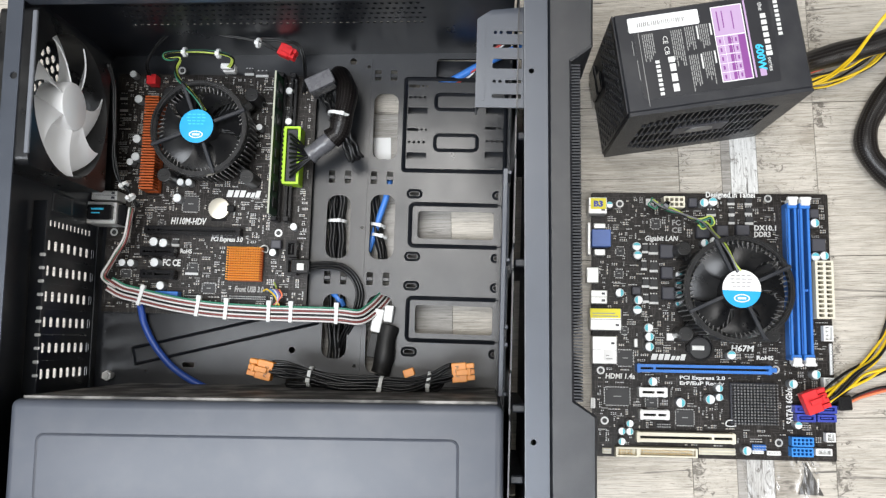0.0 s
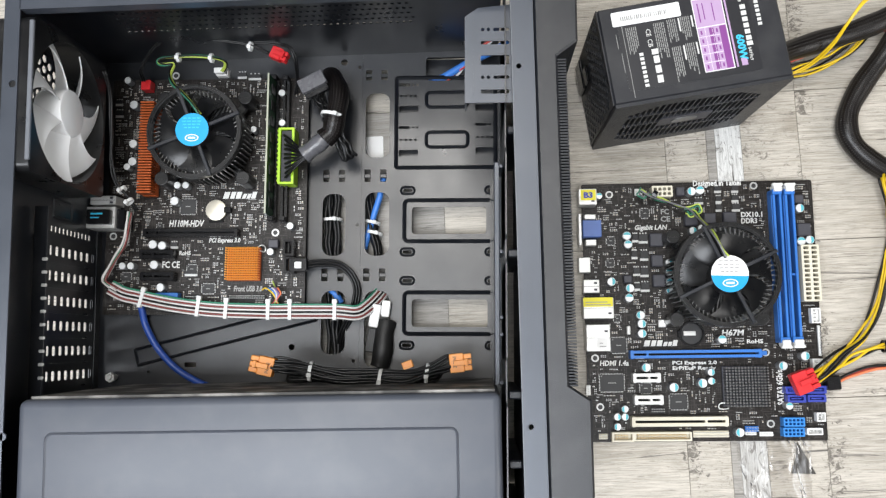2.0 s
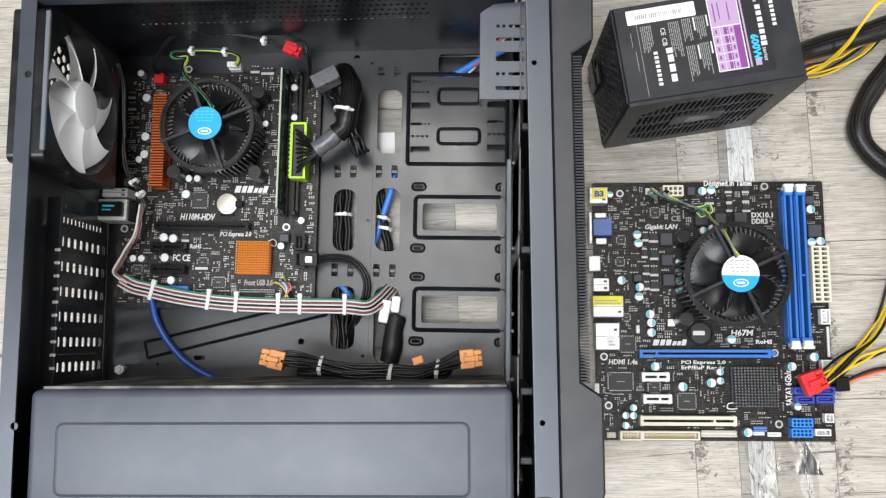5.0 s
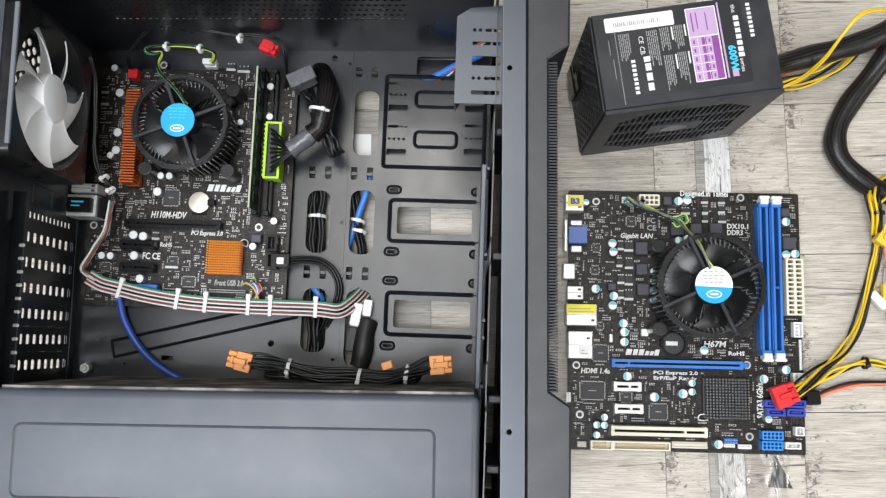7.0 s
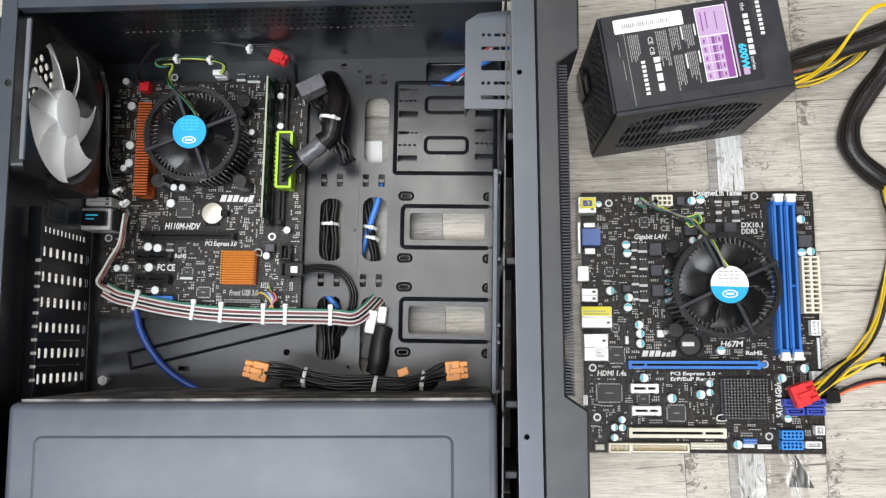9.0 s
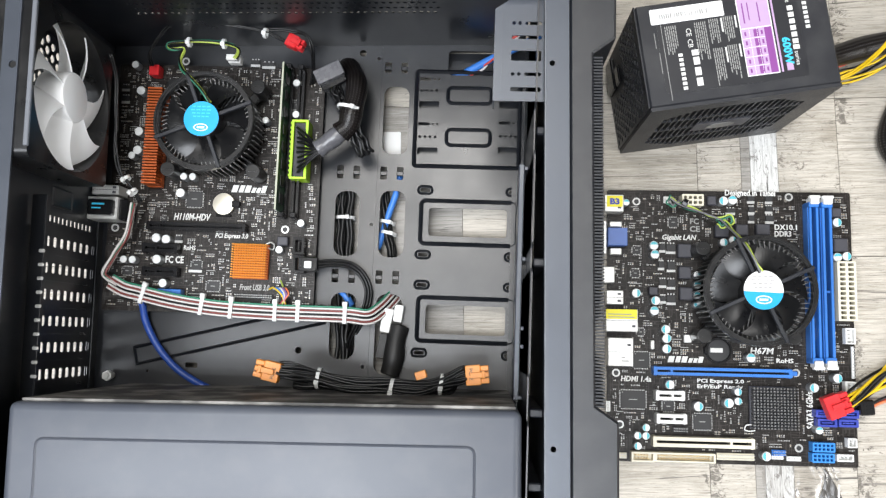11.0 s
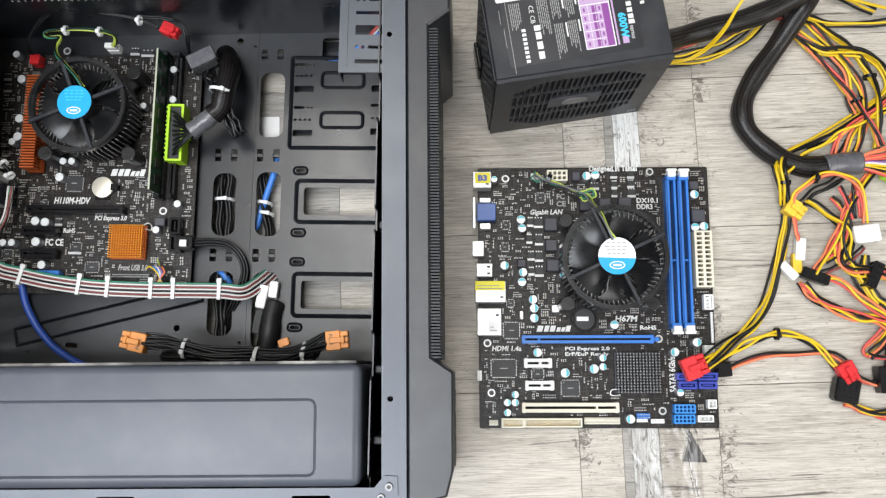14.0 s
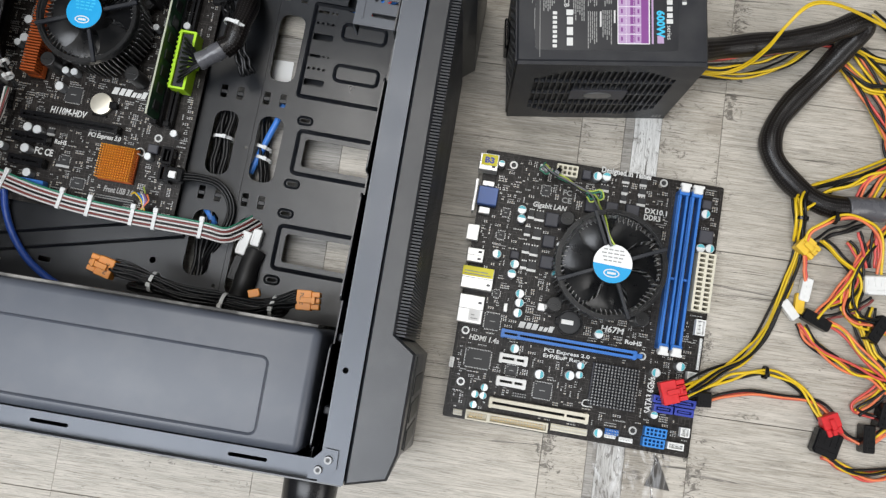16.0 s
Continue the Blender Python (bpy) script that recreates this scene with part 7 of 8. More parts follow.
plug_box(taped, (-0.0440, 0.0140, 0.0280), (0.0075, 0.015, 0.007), -6, WHITE_PLASTIC)
plug_box(taped, (-0.0570, -0.0150, 0.0240), (0.009, 0.022, 0.006), -10, TAPE_BLACK, 'tape_fold')
frontc = thing("front_usb_cable", pose(0, 0, 0), "blue front port cable with striped wires", "cable")
wires(frontc, [(-0.0100, 0.2330, 0.0100), (0.0040, 0.2360, 0.0160), (0.0300, 0.2460, 0.0300), (0.0540, 0.2530, 0.0440), (0.0800, 0.2620, 0.0560)], ['sky'], 0.0036, seg=12)
wires(frontc, [(0.0090, 0.2360, 0.0120), (0.0210, 0.2400, 0.0220), (0.0360, 0.2490, 0.0360), (0.0570, 0.2640, 0.0500), (0.0800, 0.2650, 0.0580)], ['white', 'brown', 'black', 'red', 'white'], 0.0010, 0.0034, 3)
paper = thing("paper_tag", pose(-0.061, 0.173, 0.0, 0, 0, 2), "small white paper tag on the floor under the tray", "paper")
part("sheet", plate(bmesh.new(), rounded(-0.010, 0.009, -0.011, 0.011, 0.001), [], 0.0002, 0.0008), STICKER_WHITE, paper)
scr = thing("thumb_screw", pose(-0.3000, -0.0500, TRAY), "pale metal thumb screw standing on the case tray", "screw")
# ---------- cables on the floor ----------
mains = thing("sleeved_power_cable", pose(0, 0, 0), "thick black braided power cable looped on the floor", "cable")
solid_tube(mains, [(0.3000, 0.2360, 0.0620), (0.3230, 0.2470, 0.0500), (0.3530, 0.2580, 0.0440), (0.3810, 0.2660, 0.0440), (0.4040, 0.2740, 0.0460), (0.4230, 0.2840, 0.0480), (0.4360, 0.2920, 0.0460), (0.4430, 0.2920, 0.0420), (0.4420, 0.2850, 0.0360), (0.4340, 0.2730, 0.0280), (0.4200, 0.2500, 0.0180), (0.4020, 0.2240, 0.0130), (0.3900, 0.2000, 0.0120), (0.3890, 0.1790, 0.0120), (0.4000, 0.1610, 0.0120), (0.4220, 0.1440, 0.0120), (0.4430, 0.1360, 0.0130), (0.4650, 0.1370, 0.0140)], 0.0098, SLEEVE, 'sleeve', True)
solid_tube(mains, [(0.4610, 0.1360, 0.0140), (0.4760, 0.1390, 0.0140), (0.4940, 0.1400, 0.0130)], 0.0103, HEATSHRINK, 'shrink_tube')
wires(mains, [(0.4910, 0.1420, 0.0140), (0.5000, 0.1480, 0.0180), (0.5120, 0.1520, 0.0180), (0.5280, 0.1600, 0.0140)], ['orange'], 0.0011)
wires(mains, [(0.4910, 0.1420, 0.0140), (0.5000, 0.1470, 0.0180), (0.5120, 0.1500, 0.0180), (0.5280, 0.1560, 0.0140)], ['orange'], 0.0011)
wires(mains, [(0.4910, 0.1410, 0.0140), (0.5010, 0.1450, 0.0180), (0.5130, 0.1470, 0.0180), (0.5290, 0.1530, 0.0140)], ['red'], 0.0011)
wires(mains, [(0.4910, 0.1410, 0.0140), (0.5010, 0.1430, 0.0180), (0.5130, 0.1450, 0.0180), (0.5290, 0.1500, 0.0140)], ['orange'], 0.0011)
wires(mains, [(0.4920, 0.1400, 0.0140), (0.5010, 0.1420, 0.0180), (0.5140, 0.1430, 0.0180), (0.5300, 0.1460, 0.0140)], ['red'], 0.0011)
wires(mains, [(0.4920, 0.1390, 0.0140), (0.5020, 0.1400, 0.0180), (0.5140, 0.1400, 0.0180), (0.5310, 0.1430, 0.0140)], ['purple'], 0.0011)
wires(mains, [(0.4920, 0.1390, 0.0140), (0.5020, 0.1390, 0.0180), (0.5150, 0.1380, 0.0180), (0.5310, 0.1400, 0.0140)], ['white'], 0.0011)
wires(mains, [(0.4920, 0.1380, 0.0140), (0.5020, 0.1370, 0.0180), (0.5150, 0.1360, 0.0180), (0.5320, 0.1360, 0.0140)], ['yellow'], 0.0011)
wires(mains, [(0.4920, 0.1380, 0.0140), (0.5030, 0.1350, 0.0180), (0.5150, 0.1330, 0.0180), (0.5320, 0.1330, 0.0140)], ['yellow'], 0.0011)
wires(mains, [(0.4920, 0.1370, 0.0140), (0.5030, 0.1340, 0.0180), (0.5160, 0.1310, 0.0180), (0.5330, 0.1300, 0.0140)], ['black'], 0.0011)
wires(mains, [(0.4920, 0.1360, 0.0140), (0.5030, 0.1320, 0.0180), (0.5160, 0.1280, 0.0180), (0.5340, 0.1270, 0.0140)], ['orange'], 0.0011)
wires(mains, [(0.4920, 0.1360, 0.0140), (0.5030, 0.1310, 0.0180), (0.5170, 0.1260, 0.0180), (0.5340, 0.1230, 0.0140)], ['red'], 0.0011)
atx_plug(mains, (0.5330, 0.1460, 0.0120), -20)
loopy = thing("yellow_power_cable", pose(0, 0, 0), "yellow and black power wires arching over the floor", "cable")
wires(loopy, [(0.3070, 0.2290, 0.0300), (0.3320, 0.2330, 0.0300), (0.3480, 0.2390, 0.0400), (0.3590, 0.2490, 0.0600), (0.3660, 0.2630, 0.0780), (0.3780, 0.2790, 0.0840), (0.3930, 0.2860, 0.0820), (0.4160, 0.2890, 0.0720), (0.4470, 0.2920, 0.0520), (0.4920, 0.2910, 0.0300), (0.5400, 0.2900, 0.0100)], ['yellow', 'yellow'], 0.0011, 0.0016, 2)
wires(loopy, [(0.3030, 0.2300, 0.0450), (0.3340, 0.2370, 0.0360), (0.3630, 0.2490, 0.0340), (0.3860, 0.2610, 0.0340), (0.4050, 0.2720, 0.0340)], ['yellow', 'black', 'black'], 0.0011, 0.0028, 6)
wires(loopy, [(0.3110, 0.2330, 0.0220), (0.3530, 0.2390, 0.0160), (0.3890, 0.2570, 0.0140), (0.4120, 0.2790, 0.0160), (0.4280, 0.2870, 0.0180), (0.4510, 0.2820, 0.0160), (0.4720, 0.2760, 0.0120), (0.5060, 0.2790, 0.0080), (0.5430, 0.2840, 0.0060)], ['yellow', 'black', 'black', 'yellow'], 0.0011, 0.0040, 8)
wires(loopy, [(0.3060, 0.2330, 0.0500), (0.3410, 0.2470, 0.0400), (0.3750, 0.2590, 0.0360), (0.4050, 0.2720, 0.0320), (0.4270, 0.2760, 0.0260)], ['red', 'black', 'brown', 'black'], 0.0011, 0.0030, 12)
tangle = thing("peripheral_power_cable", pose(0, 0, 0), "tangle of yellow, red, orange and black wires on the floor", "cable")
wires(tangle, [(0.4380, 0.2700, 0.0100), (0.4530, 0.2570, 0.0080), (0.4680, 0.2410, 0.0060), (0.4820, 0.2210, 0.0080), (0.4940, 0.2010, 0.0120), (0.5060, 0.1770, 0.0160), (0.5150, 0.1560, 0.0140)], ['orange', 'red', 'yellow', 'black'], 0.00125, 0.0039, 3)
wires(tangle, [(0.4380, 0.2740, 0.0120), (0.4580, 0.2590, 0.0100), (0.4760, 0.2440, 0.0100), (0.4890, 0.2280, 0.0100), (0.4910, 0.2020, 0.0080), (0.5000, 0.1830, 0.0060), (0.4900, 0.1650, 0.0060), (0.4810, 0.1460, 0.0060)], ['orange', 'yellow', 'black'], 0.00125, 0.0034, 4)
wires(tangle, [(0.4500, 0.2850, 0.0140), (0.4770, 0.2680, 0.0100), (0.4960, 0.2520, 0.0080), (0.5110, 0.2290, 0.0080), (0.5160, 0.2010, 0.0140), (0.5140, 0.1750, 0.0120), (0.5130, 0.1550, 0.0100)], ['yellow', 'black', 'yellow', 'black'], 0.00125, 0.0039, 5)
wires(tangle, [(0.4410, 0.2680, 0.0060), (0.4640, 0.2500, 0.0120), (0.4830, 0.2490, 0.0140), (0.5050, 0.2470, 0.0120), (0.5210, 0.2360, 0.0100), (0.5290, 0.2170, 0.0080), (0.5180, 0.2010, 0.0060), (0.4900, 0.1820, 0.0060), (0.4570, 0.1640, 0.0060), (0.4320, 0.1520, 0.0080), (0.4180, 0.1350, 0.0220), (0.4200, 0.1180, 0.0220), (0.4240, 0.1000, 0.0120)], ['yellow', 'black', 'yellow', 'black', 'yellow'], 0.00125, 0.0051, 6)
wires(tangle, [(0.4720, 0.1470, 0.0080), (0.4800, 0.1670, 0.0100), (0.4970, 0.1810, 0.0120), (0.5170, 0.1940, 0.0120), (0.5340, 0.2070, 0.0100)], ['orange', 'red', 'black'], 0.00125, 0.0034, 7, wander=0.12)
wires(tangle, [(0.4180, 0.1370, 0.0200), (0.4250, 0.1100, 0.0140), (0.4260, 0.0800, 0.0080), (0.4200, 0.0470, 0.0070), (0.4080, 0.0150, 0.0080), (0.3900, -0.0130, 0.0120), (0.3670, -0.0300, 0.0180), (0.3430, -0.0470, 0.0260)], ['yellow', 'black', 'yellow', 'black', 'yellow', 'black'], 0.00125, 0.0053, 9)
wires(tangle, [(0.3450, -0.0510, 0.0220), (0.3700, -0.0380, 0.0120), (0.3870, -0.0280, 0.0080), (0.4040, -0.0210, 0.0060), (0.4240, -0.0190, 0.0060), (0.4420, -0.0240, 0.0060), (0.4570, -0.0380, 0.0060), (0.4660, -0.0500, 0.0100)], ['yellow', 'yellow', 'black'], 0.00125, 0.0030, 10)
wires(tangle, [(0.3650, -0.0540, 0.0100), (0.3830, -0.0460, 0.0060), (0.4050, -0.0380, 0.0050), (0.4320, -0.0370, 0.0050), (0.4610, -0.0370, 0.0050), (0.4770, -0.0460, 0.0060), (0.4860, -0.0570, 0.0060), (0.4980, -0.0630, 0.0080), (0.5090, -0.0610, 0.0100), (0.5210, -0.0470, 0.0080), (0.5250, -0.0270, 0.0080), (0.5230, -0.0080, 0.0100)], ['orange', 'black', 'red'], 0.00125, 0.0028, 11)
wires(tangle, [(0.4700, -0.0790, 0.0100), (0.4920, -0.0880, 0.0050), (0.5160, -0.0870, 0.0040), (0.5390, -0.0780, 0.0040), (0.5530, -0.0600, 0.0060), (0.5560, -0.0410, 0.0060), (0.5480, -0.0320, 0.0060), (0.5330, -0.0320, 0.0080), (0.5190, -0.0390, 0.0100)], ['yellow', 'black', 'red', 'black'], 0.00125, 0.0032, 12)
wires(tangle, [(0.5190, -0.0390, 0.0100), (0.5070, -0.0390, 0.0060), (0.4940, -0.0340, 0.0060), (0.5080, -0.0190, 0.0080), (0.5210, 0.0010, 0.0100), (0.5280, 0.0220, 0.0100), (0.5210, 0.0360, 0.0120), (0.5040, 0.0420, 0.0120), (0.4860, 0.0430, 0.0100), (0.4750, 0.0550, 0.0100), (0.4730, 0.0760, 0.0120), (0.4820, 0.0970, 0.0140), (0.4970, 0.1180, 0.0140), (0.5110, 0.1350, 0.0120)], ['yellow', 'red', 'orange', 'black'], 0.00125, 0.0039, 13)
wires(tangle, [(0.4350, 0.0280, 0.0100), (0.4460, 0.0160, 0.0080), (0.4720, 0.0040, 0.0080), (0.4990, -0.0030, 0.0100), (0.5190, -0.0090, 0.0100), (0.5590, -0.0140, 0.0080), (0.5910, -0.0190, 0.0060)], ['orange', 'yellow', 'black', 'red'], 0.00125, 0.0037, 14)
wires(tangle, [(0.4510, 0.0350, 0.0100), (0.4710, 0.0310, 0.0100), (0.4880, 0.0150, 0.0120), (0.5090, -0.0010, 0.0140), (0.5220, -0.0130, 0.0100), (0.5240, -0.0430, 0.0080), (0.5120, -0.0600, 0.0080)], ['yellow', 'orange', 'red'], 0.00125, 0.0030, 15)
wires(tangle, [(0.4290, 0.0990, 0.0180), (0.4340, 0.1110, 0.0200), (0.4490, 0.1230, 0.0220), (0.4680, 0.1270, 0.0220), (0.4840, 0.1210, 0.0220), (0.4940, 0.1050, 0.0180), (0.4960, 0.0830, 0.0140)], ['orange', 'yellow', 'red'], 0.00125, 0.0025, 16)
wires(tangle, [(0.4340, 0.0960, 0.0140), (0.4500, 0.1110, 0.0120), (0.4690, 0.1210, 0.0100), (0.4860, 0.1330, 0.0100), (0.4960, 0.1390, 0.0100)], ['black', 'black', 'black'], 0.00125, 0.0046, 17, wander=0.12)
wires(tangle, [(0.4420, 0.1030, 0.0160), (0.4590, 0.0950, 0.0120), (0.4760, 0.0840, 0.0100), (0.4850, 0.0690, 0.0080), (0.4840, 0.0480, 0.0080), (0.4960, 0.0210, 0.0080), (0.5060, 0.0110, 0.0080)], ['yellow', 'black', 'black', 'yellow'], 0.00125, 0.0046, 18)
wires(tangle, [(0.4480, 0.0360, 0.0100), (0.4610, 0.0550, 0.0100), (0.4750, 0.0820, 0.0120), (0.4840, 0.1040, 0.0120), (0.5020, 0.1290, 0.0120)], ['red', 'orange', 'black', 'yellow'], 0.00125, 0.0037, 19, wander=0.12)
wires(tangle, [(0.4720, 0.1160, 0.0180), (0.4790, 0.1030, 0.0160), (0.4860, 0.0870, 0.0120)], ['red', 'black'], 0.00125, 0.0030, 20, wander=0.12)
wires(tangle, [(0.4860, 0.1200, 0.0180), (0.4870, 0.1050, 0.0160), (0.4900, 0.0880, 0.0120)], ['black', 'red'], 0.00125, 0.0030, 21, wander=0.12)
wires(tangle, [(0.4300, 0.0880, 0.0160), (0.4330, 0.0760, 0.0120), (0.4360, 0.0660, 0.0100)], ['orange', 'red'], 0.00125, 0.0018, 22, wander=0.12)
wires(tangle, [(0.4540, 0.0350, 0.0080), (0.4700, 0.0420, 0.0080), (0.4830, 0.0490, 0.0100), (0.4950, 0.0610, 0.0100)], ['brown', 'black'], 0.00125, 0.0034, 23, wander=0.12)
wires(tangle, [(0.4540, 0.2790, 0.0100), (0.4740, 0.2580, 0.0080), (0.4900, 0.2360, 0.0100), (0.5000, 0.2140, 0.0120), (0.5040, 0.1890, 0.0100), (0.5000, 0.1710, 0.0100), (0.4930, 0.1520, 0.0100)], ['yellow', 'orange', 'black', 'black'], 0.00125, 0.0041, 31)
wires(tangle, [(0.4200, 0.1260, 0.0180), (0.4400, 0.1450, 0.0120), (0.4660, 0.1620, 0.0100), (0.4930, 0.1770, 0.0120), (0.5210, 0.1920, 0.0100), (0.5460, 0.2050, 0.0080)], ['yellow', 'black', 'black', 'yellow'], 0.00125, 0.0046, 32)
wires(tangle, [(0.4740, 0.0660, 0.0100), (0.4720, 0.0480, 0.0120), (0.4840, 0.0380, 0.0120), (0.5030, 0.0370, 0.0140), (0.5220, 0.0270, 0.0120), (0.5260, 0.0090, 0.0120), (0.5190, -0.0110, 0.0100), (0.5080, -0.0280, 0.0080), (0.4970, -0.0400, 0.0060)], ['orange', 'black', 'yellow'], 0.00125, 0.0034, 33)
wires(tangle, [(0.4390, 0.0260, 0.0120), (0.4560, 0.0110, 0.0100), (0.4830, -0.0030, 0.0100), (0.5050, -0.0070, 0.0120), (0.5250, -0.0190, 0.0100), (0.5380, -0.0290, 0.0080)], ['yellow', 'black', 'orange'], 0.00125, 0.0034, 34)
wires(tangle, [(0.4970, 0.0540, 0.0100), (0.4960, 0.0360, 0.0100), (0.5030, 0.0180, 0.0100), (0.5150, 0.0060, 0.0120)], ['yellow', 'black', 'black'], 0.00125, 0.0039, 35, wander=0.12)
wires(tangle, [(0.4600, 0.0470, 0.0100), (0.4760, 0.0590, 0.0100), (0.4840, 0.0790, 0.0100), (0.4770, 0.0980, 0.0120), (0.4680, 0.1080, 0.0120)], ['black', 'red', 'yellow'], 0.00125, 0.0034, 36, wander=0.12)
wires(tangle, [(0.4720, -0.0800, 0.0080), (0.4880, -0.0850, 0.0060), (0.5120, -0.0920, 0.0040), (0.5350, -0.0840, 0.0040), (0.5510, -0.0670, 0.0060), (0.5590, -0.0450, 0.0060), (0.5520, -0.0320, 0.0060), (0.5340, -0.0290, 0.0080)], ['orange', 'yellow', 'red'], 0.00125, 0.0032, 37)
wires(tangle, [(0.4600, 0.3170, 0.0160), (0.4780, 0.3100, 0.0120), (0.4970, 0.3010, 0.0100), (0.5200, 0.2910, 0.0080)], ['yellow', 'black', 'black'], 0.00125, 0.0041, 38, wander=0.12)
wires(tangle, [(0.4970, 0.1400, 0.0080), (0.5280, 0.1370, 0.0060), (0.5360, 0.1180, 0.0060), (0.5540, 0.1070, 0.0060)], ['yellow', 'black'], 0.00125, 0.0034, 24, wander=0.12)
tie(tangle, (0.4210, 0.1180, 0.0210), (0, 1, 0), 0.0050, 0.0030, PLASTIC_GLOSS)
tie(tangle, (0.4140, -0.0190, 0.0060), (1, 0, 0), 0.0050, 0.0030, PLASTIC_GLOSS)
tie(tangle, (0.4490, 0.1240, 0.0220), (1, 0, 0), 0.0050, 0.0030, PLASTIC_GLOSS)
tie(tangle, (0.4960, 0.2010, 0.0120), (0.4, -1, 0), 0.0050, 0.0030, PLASTIC_GLOSS)
tie(tangle, (0.5110, 0.2250, 0.0080), (0, 1, 0), 0.0050, 0.0030, PLASTIC_GLOSS)
molex_plug(tangle, (0.4320, 0.0950, 0.0140), -35, YELLOW_PLUG, 3, 0.018)
plug_box(tangle, (0.4380, 0.0590, 0.0070), (0.009, 0.021, 0.008), -6, WHITE_PLASTIC)
plug_box(tangle, (0.4270, 0.0390, 0.0060), (0.019, 0.008, 0.007), -46, WHITE_PLASTIC)
plug_box(tangle, (0.4350, 0.0460, 0.0060), (0.008, 0.018, 0.006), 0, YELLOW_PLUG)
plug_box(tangle, (0.4500, 0.0340, 0.0080), (0.026, 0.010, 0.010), -20, PLASTIC_GLOSS)
plug_box(tangle, (0.4980, 0.0740, 0.0090), (0.024, 0.016, 0.011), 8, WHITE_PLASTIC)
plug_box(tangle, (0.5010, 0.0350, 0.0120), (0.010, 0.025, 0.014), -25, PLASTIC_GLOSS)
plug_box(tangle, (0.5160, -0.0370, 0.0100), (0.009, 0.022, 0.014), -8, PLASTIC_GLOSS)
plug_box(tangle, (0.5050, -0.0590, 0.0100), (0.010, 0.024, 0.014), 5, PLASTIC_GLOSS)
plug_box(tangle, (0.4720, -0.0690, 0.0090), (0.022, 0.021, 0.012), -12, PLASTIC_GLOSS)
plug_box(tangle, (0.3630, -0.0520, 0.0120), (0.012, 0.013, 0.010), 6, PLASTIC_GLOSS)
plug_box(tangle, (0.5270, 0.0040, 0.0090), (0.010, 0.018, 0.007), 40, YELLOW_PLUG)
molex_plug(tangle, (0.4730, -0.0530, 0.0120), -62, RED_PLUG, 3, 0.018)
molex_plug(tangle, (0.3320, -0.0500, 0.0280), 22, RED_PLUG, 4, 0.021)
boardlead = thing("loose_cooler_lead", pose(0, 0, 0), "twisted fan wires of the loose cooler", "cable")
wires(boardlead, [(0.1920, 0.1240, 0.0220), (0.2000, 0.1200, 0.0220), (0.2110, 0.1160, 0.0200), (0.2250, 0.1110, 0.0180), (0.2380, 0.1060, 0.0200), (0.2430, 0.0980, 0.0300), (0.2440, 0.0860, 0.0520), (0.2480, 0.0700, 0.0700), (0.2550, 0.0570, 0.0720)], ['black', 'lime', 'green', 'grey'], 0.0008, 0.0024, 5)
wires(boardlead, [(0.2330, 0.1070, 0.0200), (0.2440, 0.1100, 0.0220), (0.2470, 0.1060, 0.0220), (0.2390, 0.1010, 0.0240), (0.2340, 0.1040, 0.0220)], ['green', 'lime'], 0.0007, 0.0016, 5)
wires(boardlead, [(0.1940, 0.1270, 0.0200), (0.1900, 0.1210, 0.0220), (0.1950, 0.1180, 0.0220), (0.2010, 0.1220, 0.0220)], ['green', 'grey'], 0.0007, 0.0016, 7)
tie(boardlead, (0.2050, 0.1210, 0.0210), (1, -0.6, 0), 0.0034, 0.004, PLASTIC_GLOSS)
bm = bmesh.new()
cyl(bm, 0, 0, 0, 0.006, 0.0030, 12)
cyl(bm, 0, 0, 0.006, 0.011, 0.0046, 6)
cyl(bm, 0, 0, 0.011, 0.0125, 0.0030, 12, 0.0022)
part("screw_body", bm, ZINC, scr)

# ---------- floor planks, laid a little askew ----------
FLOOR_AT = Matrix.Rotation(radians(2.6), 4, "Z")
plank_rows = (-2.40, -2.255, -2.11, -1.965, -1.82, -1.675, -1.53, -1.40, -1.26, -1.115, -0.970, -0.820, -0.670, -0.520, -0.3745, -0.2285, -0.0830, 0.0640, 0.2100, 0.3560, 0.5020, 0.6500, 0.8000, 0.9500, 1.095, 1.24, 1.385, 1.53, 1.675, 1.82, 1.965, 2.11, 2.255, 2.40)
rp = random.Random(3)


def plank(x0, x1, y0, y1, mat, z=0.0, name="plank"):
    turned = mat == WOOD_WHITE
    key = ("plank", round(x1 - x0, 4), round(y1 - y0, 4), mat.name)

    def make():
        bm = bmesh.new()
        w, d = (x1 - x0) / 2, (y1 - y0) / 2
        if turned:
            w, d = d, w
        box(bm, -w, w, -d, d, -0.004, 0, 0.00012)
        return bm

    put(name, shared(key, make, (mat,), name), floor, FLOOR_AT @ pose((x0 + x1) / 2, (y0 + y1) / 2, z, 0, 0, 90 if turned else 0))


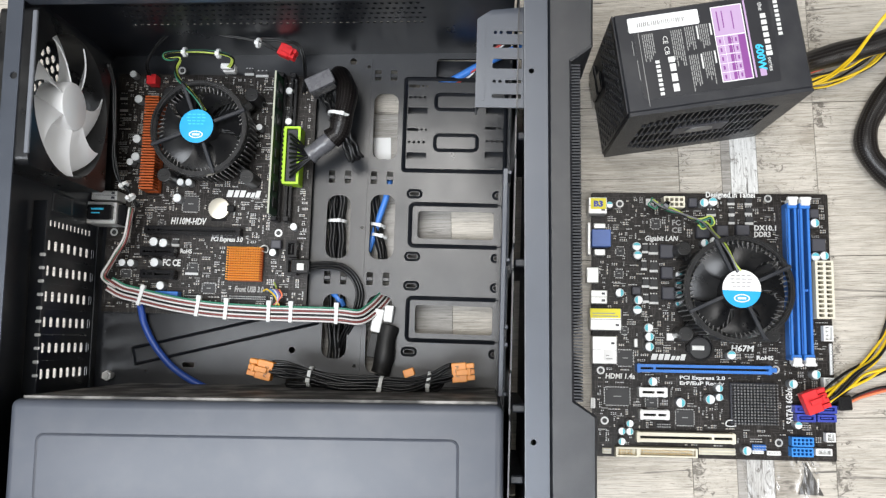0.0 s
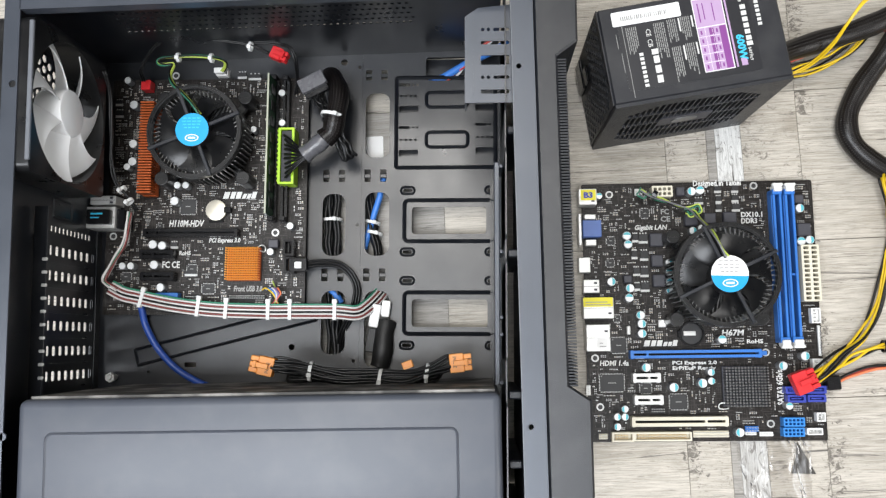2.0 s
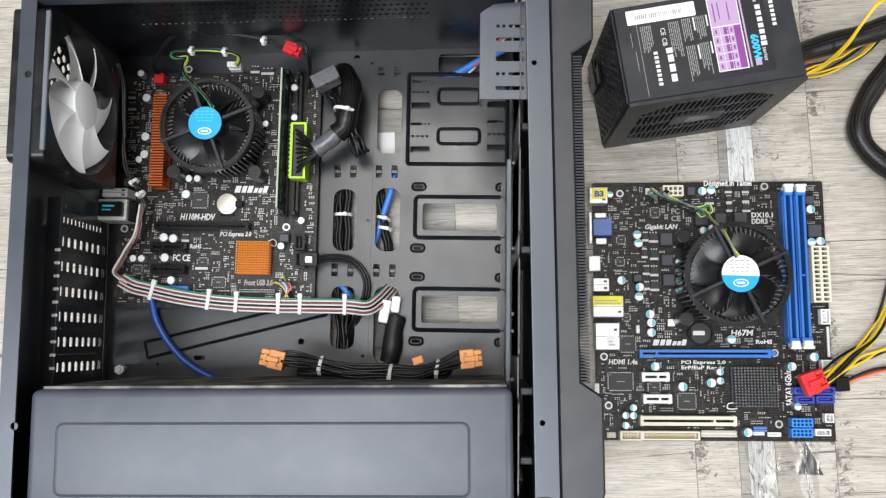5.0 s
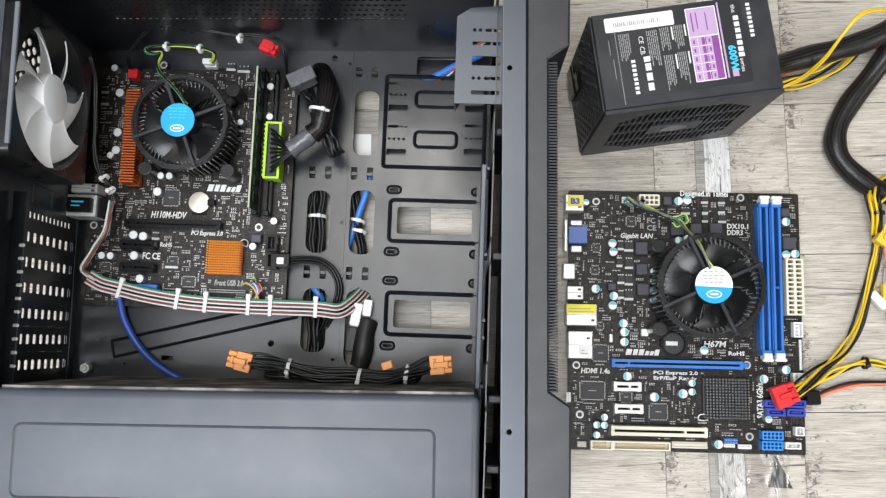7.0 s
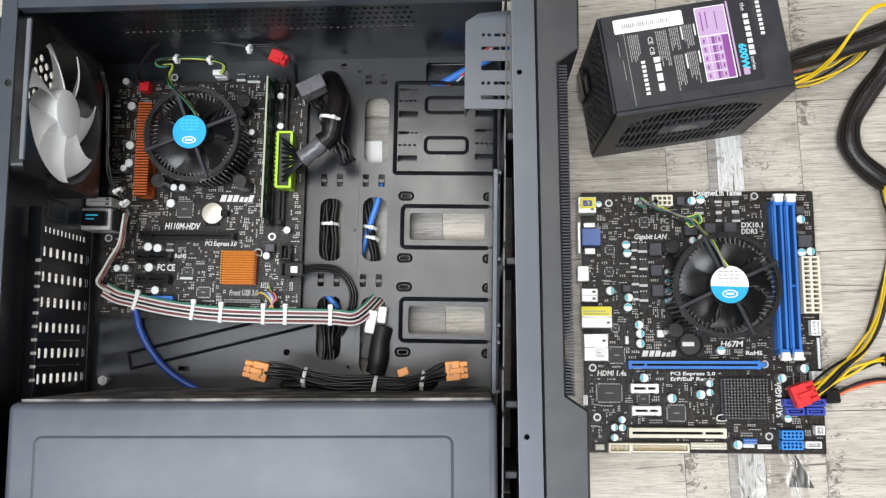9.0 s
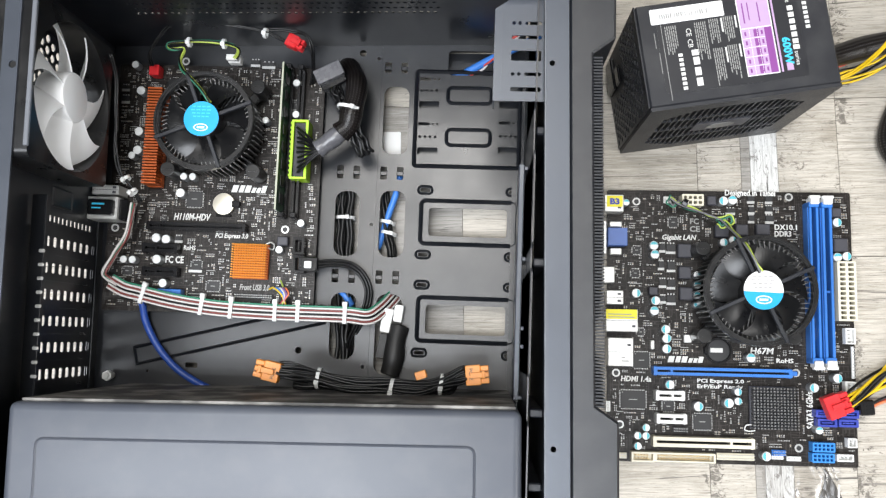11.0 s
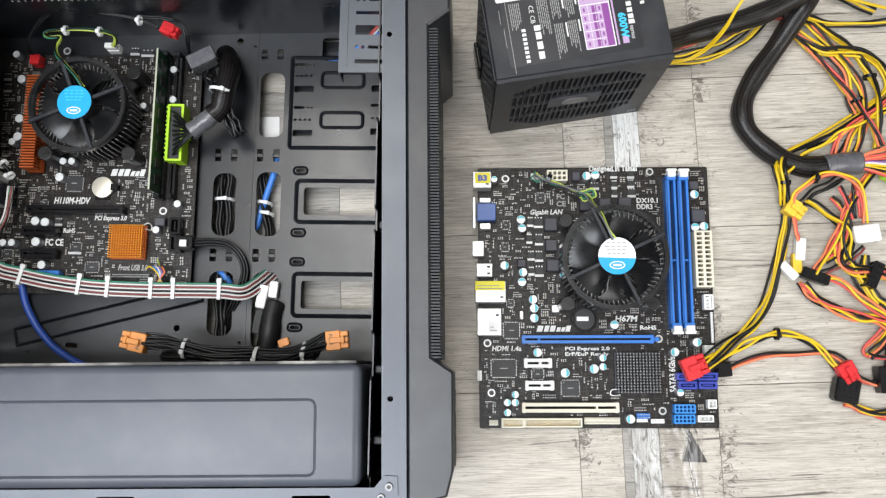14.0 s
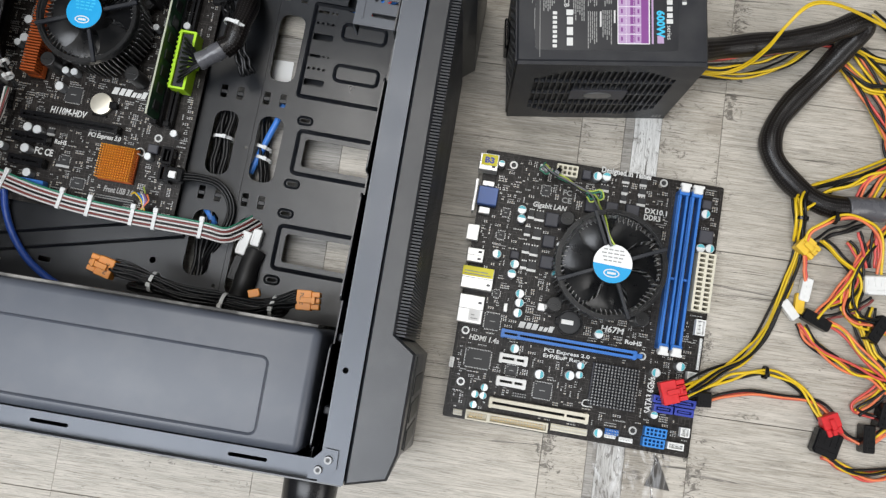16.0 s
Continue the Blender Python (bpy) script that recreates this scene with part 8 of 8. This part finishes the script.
for y0, y1 in zip(plank_rows, plank_rows[1:]):
    near = -0.10 < y0 < 0.10
    edges = [-2.40, -1.35, rp.uniform(-0.75, -0.55), -0.195 if y0 < -0.2 else -0.120 - 0.1 * rp.random(), 0.013 if near else -0.02, 0.2285, 0.2680, 0.2765, 0.3010, 0.3555, 0.95 + 0.2 * rp.random(), 1.55, 2.60]
    for a, b in zip(edges, edges[1:]):
        # planks up to x 0.013 carry the tray's shade in their colour
        mat = WOOD_WHITE if a == 0.2765 else WOOD_DARK_SHADE if a == 0.2680 or near and b == 0.013 else WOOD
        seam = 0.0002 if 0.2285 in (a, b) or 0.3555 in (a, b) else 0.0001
        plank(a + seam, b - seam, y0 + 0.0003, y1 - 0.0003, mat)

# ---------- clear plastic film beside the loose board ----------
film = bpy.data.materials.new("clear_plastic_film")
film.use_nodes = True
fn = film.node_tree.nodes
gl, tr, mx, fr = fn.new("ShaderNodeBsdfGlossy"), fn.new("ShaderNodeBsdfTransparent"), fn.new("ShaderNodeMixShader"), fn.new("ShaderNodeFresnel")
gl.inputs["Roughness"].default_value, fr.inputs["IOR"].default_value = 0.26, 1.5
tr.inputs["Color"].default_value = (0.80, 0.79, 0.78, 1)
for a, b in ((fr.outputs[0], mx.inputs[0]), (tr.outputs[0], mx.inputs[1]), (gl.outputs[0], mx.inputs[2]), (mx.outputs[0], fn["Material Output"].inputs[0])):
    film.node_tree.links.new(a, b)
wrap = thing("plastic_film", pose(0.3150, -0.150, 0.0, 0, 0, 3), "crumpled clear plastic film lying over the floor strip", "plastic film")
bm = bmesh.new()
bmesh.ops.create_grid(bm, x_segments=44, y_segments=56, size=0.5)
for v in bm.verts:
    x, y = v.co.x * 0.066, v.co.y * 0.110
    q = Vector((x * 75, y * 50, 0.3))
    fold = abs(noise.noise(Vector((x * 160 + y * 60, y * 25, 2.0))))
    v.co = Vector((x + 0.007 * noise.noise(q * 0.6), y + 0.009 * noise.noise(q * 0.5 + Vector((5, 0, 0))), 0.0022 + 0.0028 * abs(noise.noise(q)) + 0.0026 * fold))
o = part("sheet", bm, film, wrap, "", None, True)
o.visible_shadow = False


# thin dark grey triangle lying flat on the floor
floor_mark = thing("dark_triangle", pose(0.3370, -0.1210, 0.0004, 0, 0, 4), "small dark grey triangle on the floor", "tape")
bm = bmesh.new()
plate(bm, [(-0.0110, -0.0130), (0.0110, -0.0150), (0.0040, 0.0010), (-0.0030, 0.0150), (-0.0050, 0.0020)], [], 0.0, 0.0009)
part("strip", bm, material("dark_grey_triangle", (0.055, 0.050, 0.045), 0.4, 0.0, 0.3, 120, 0.1), floor_mark)
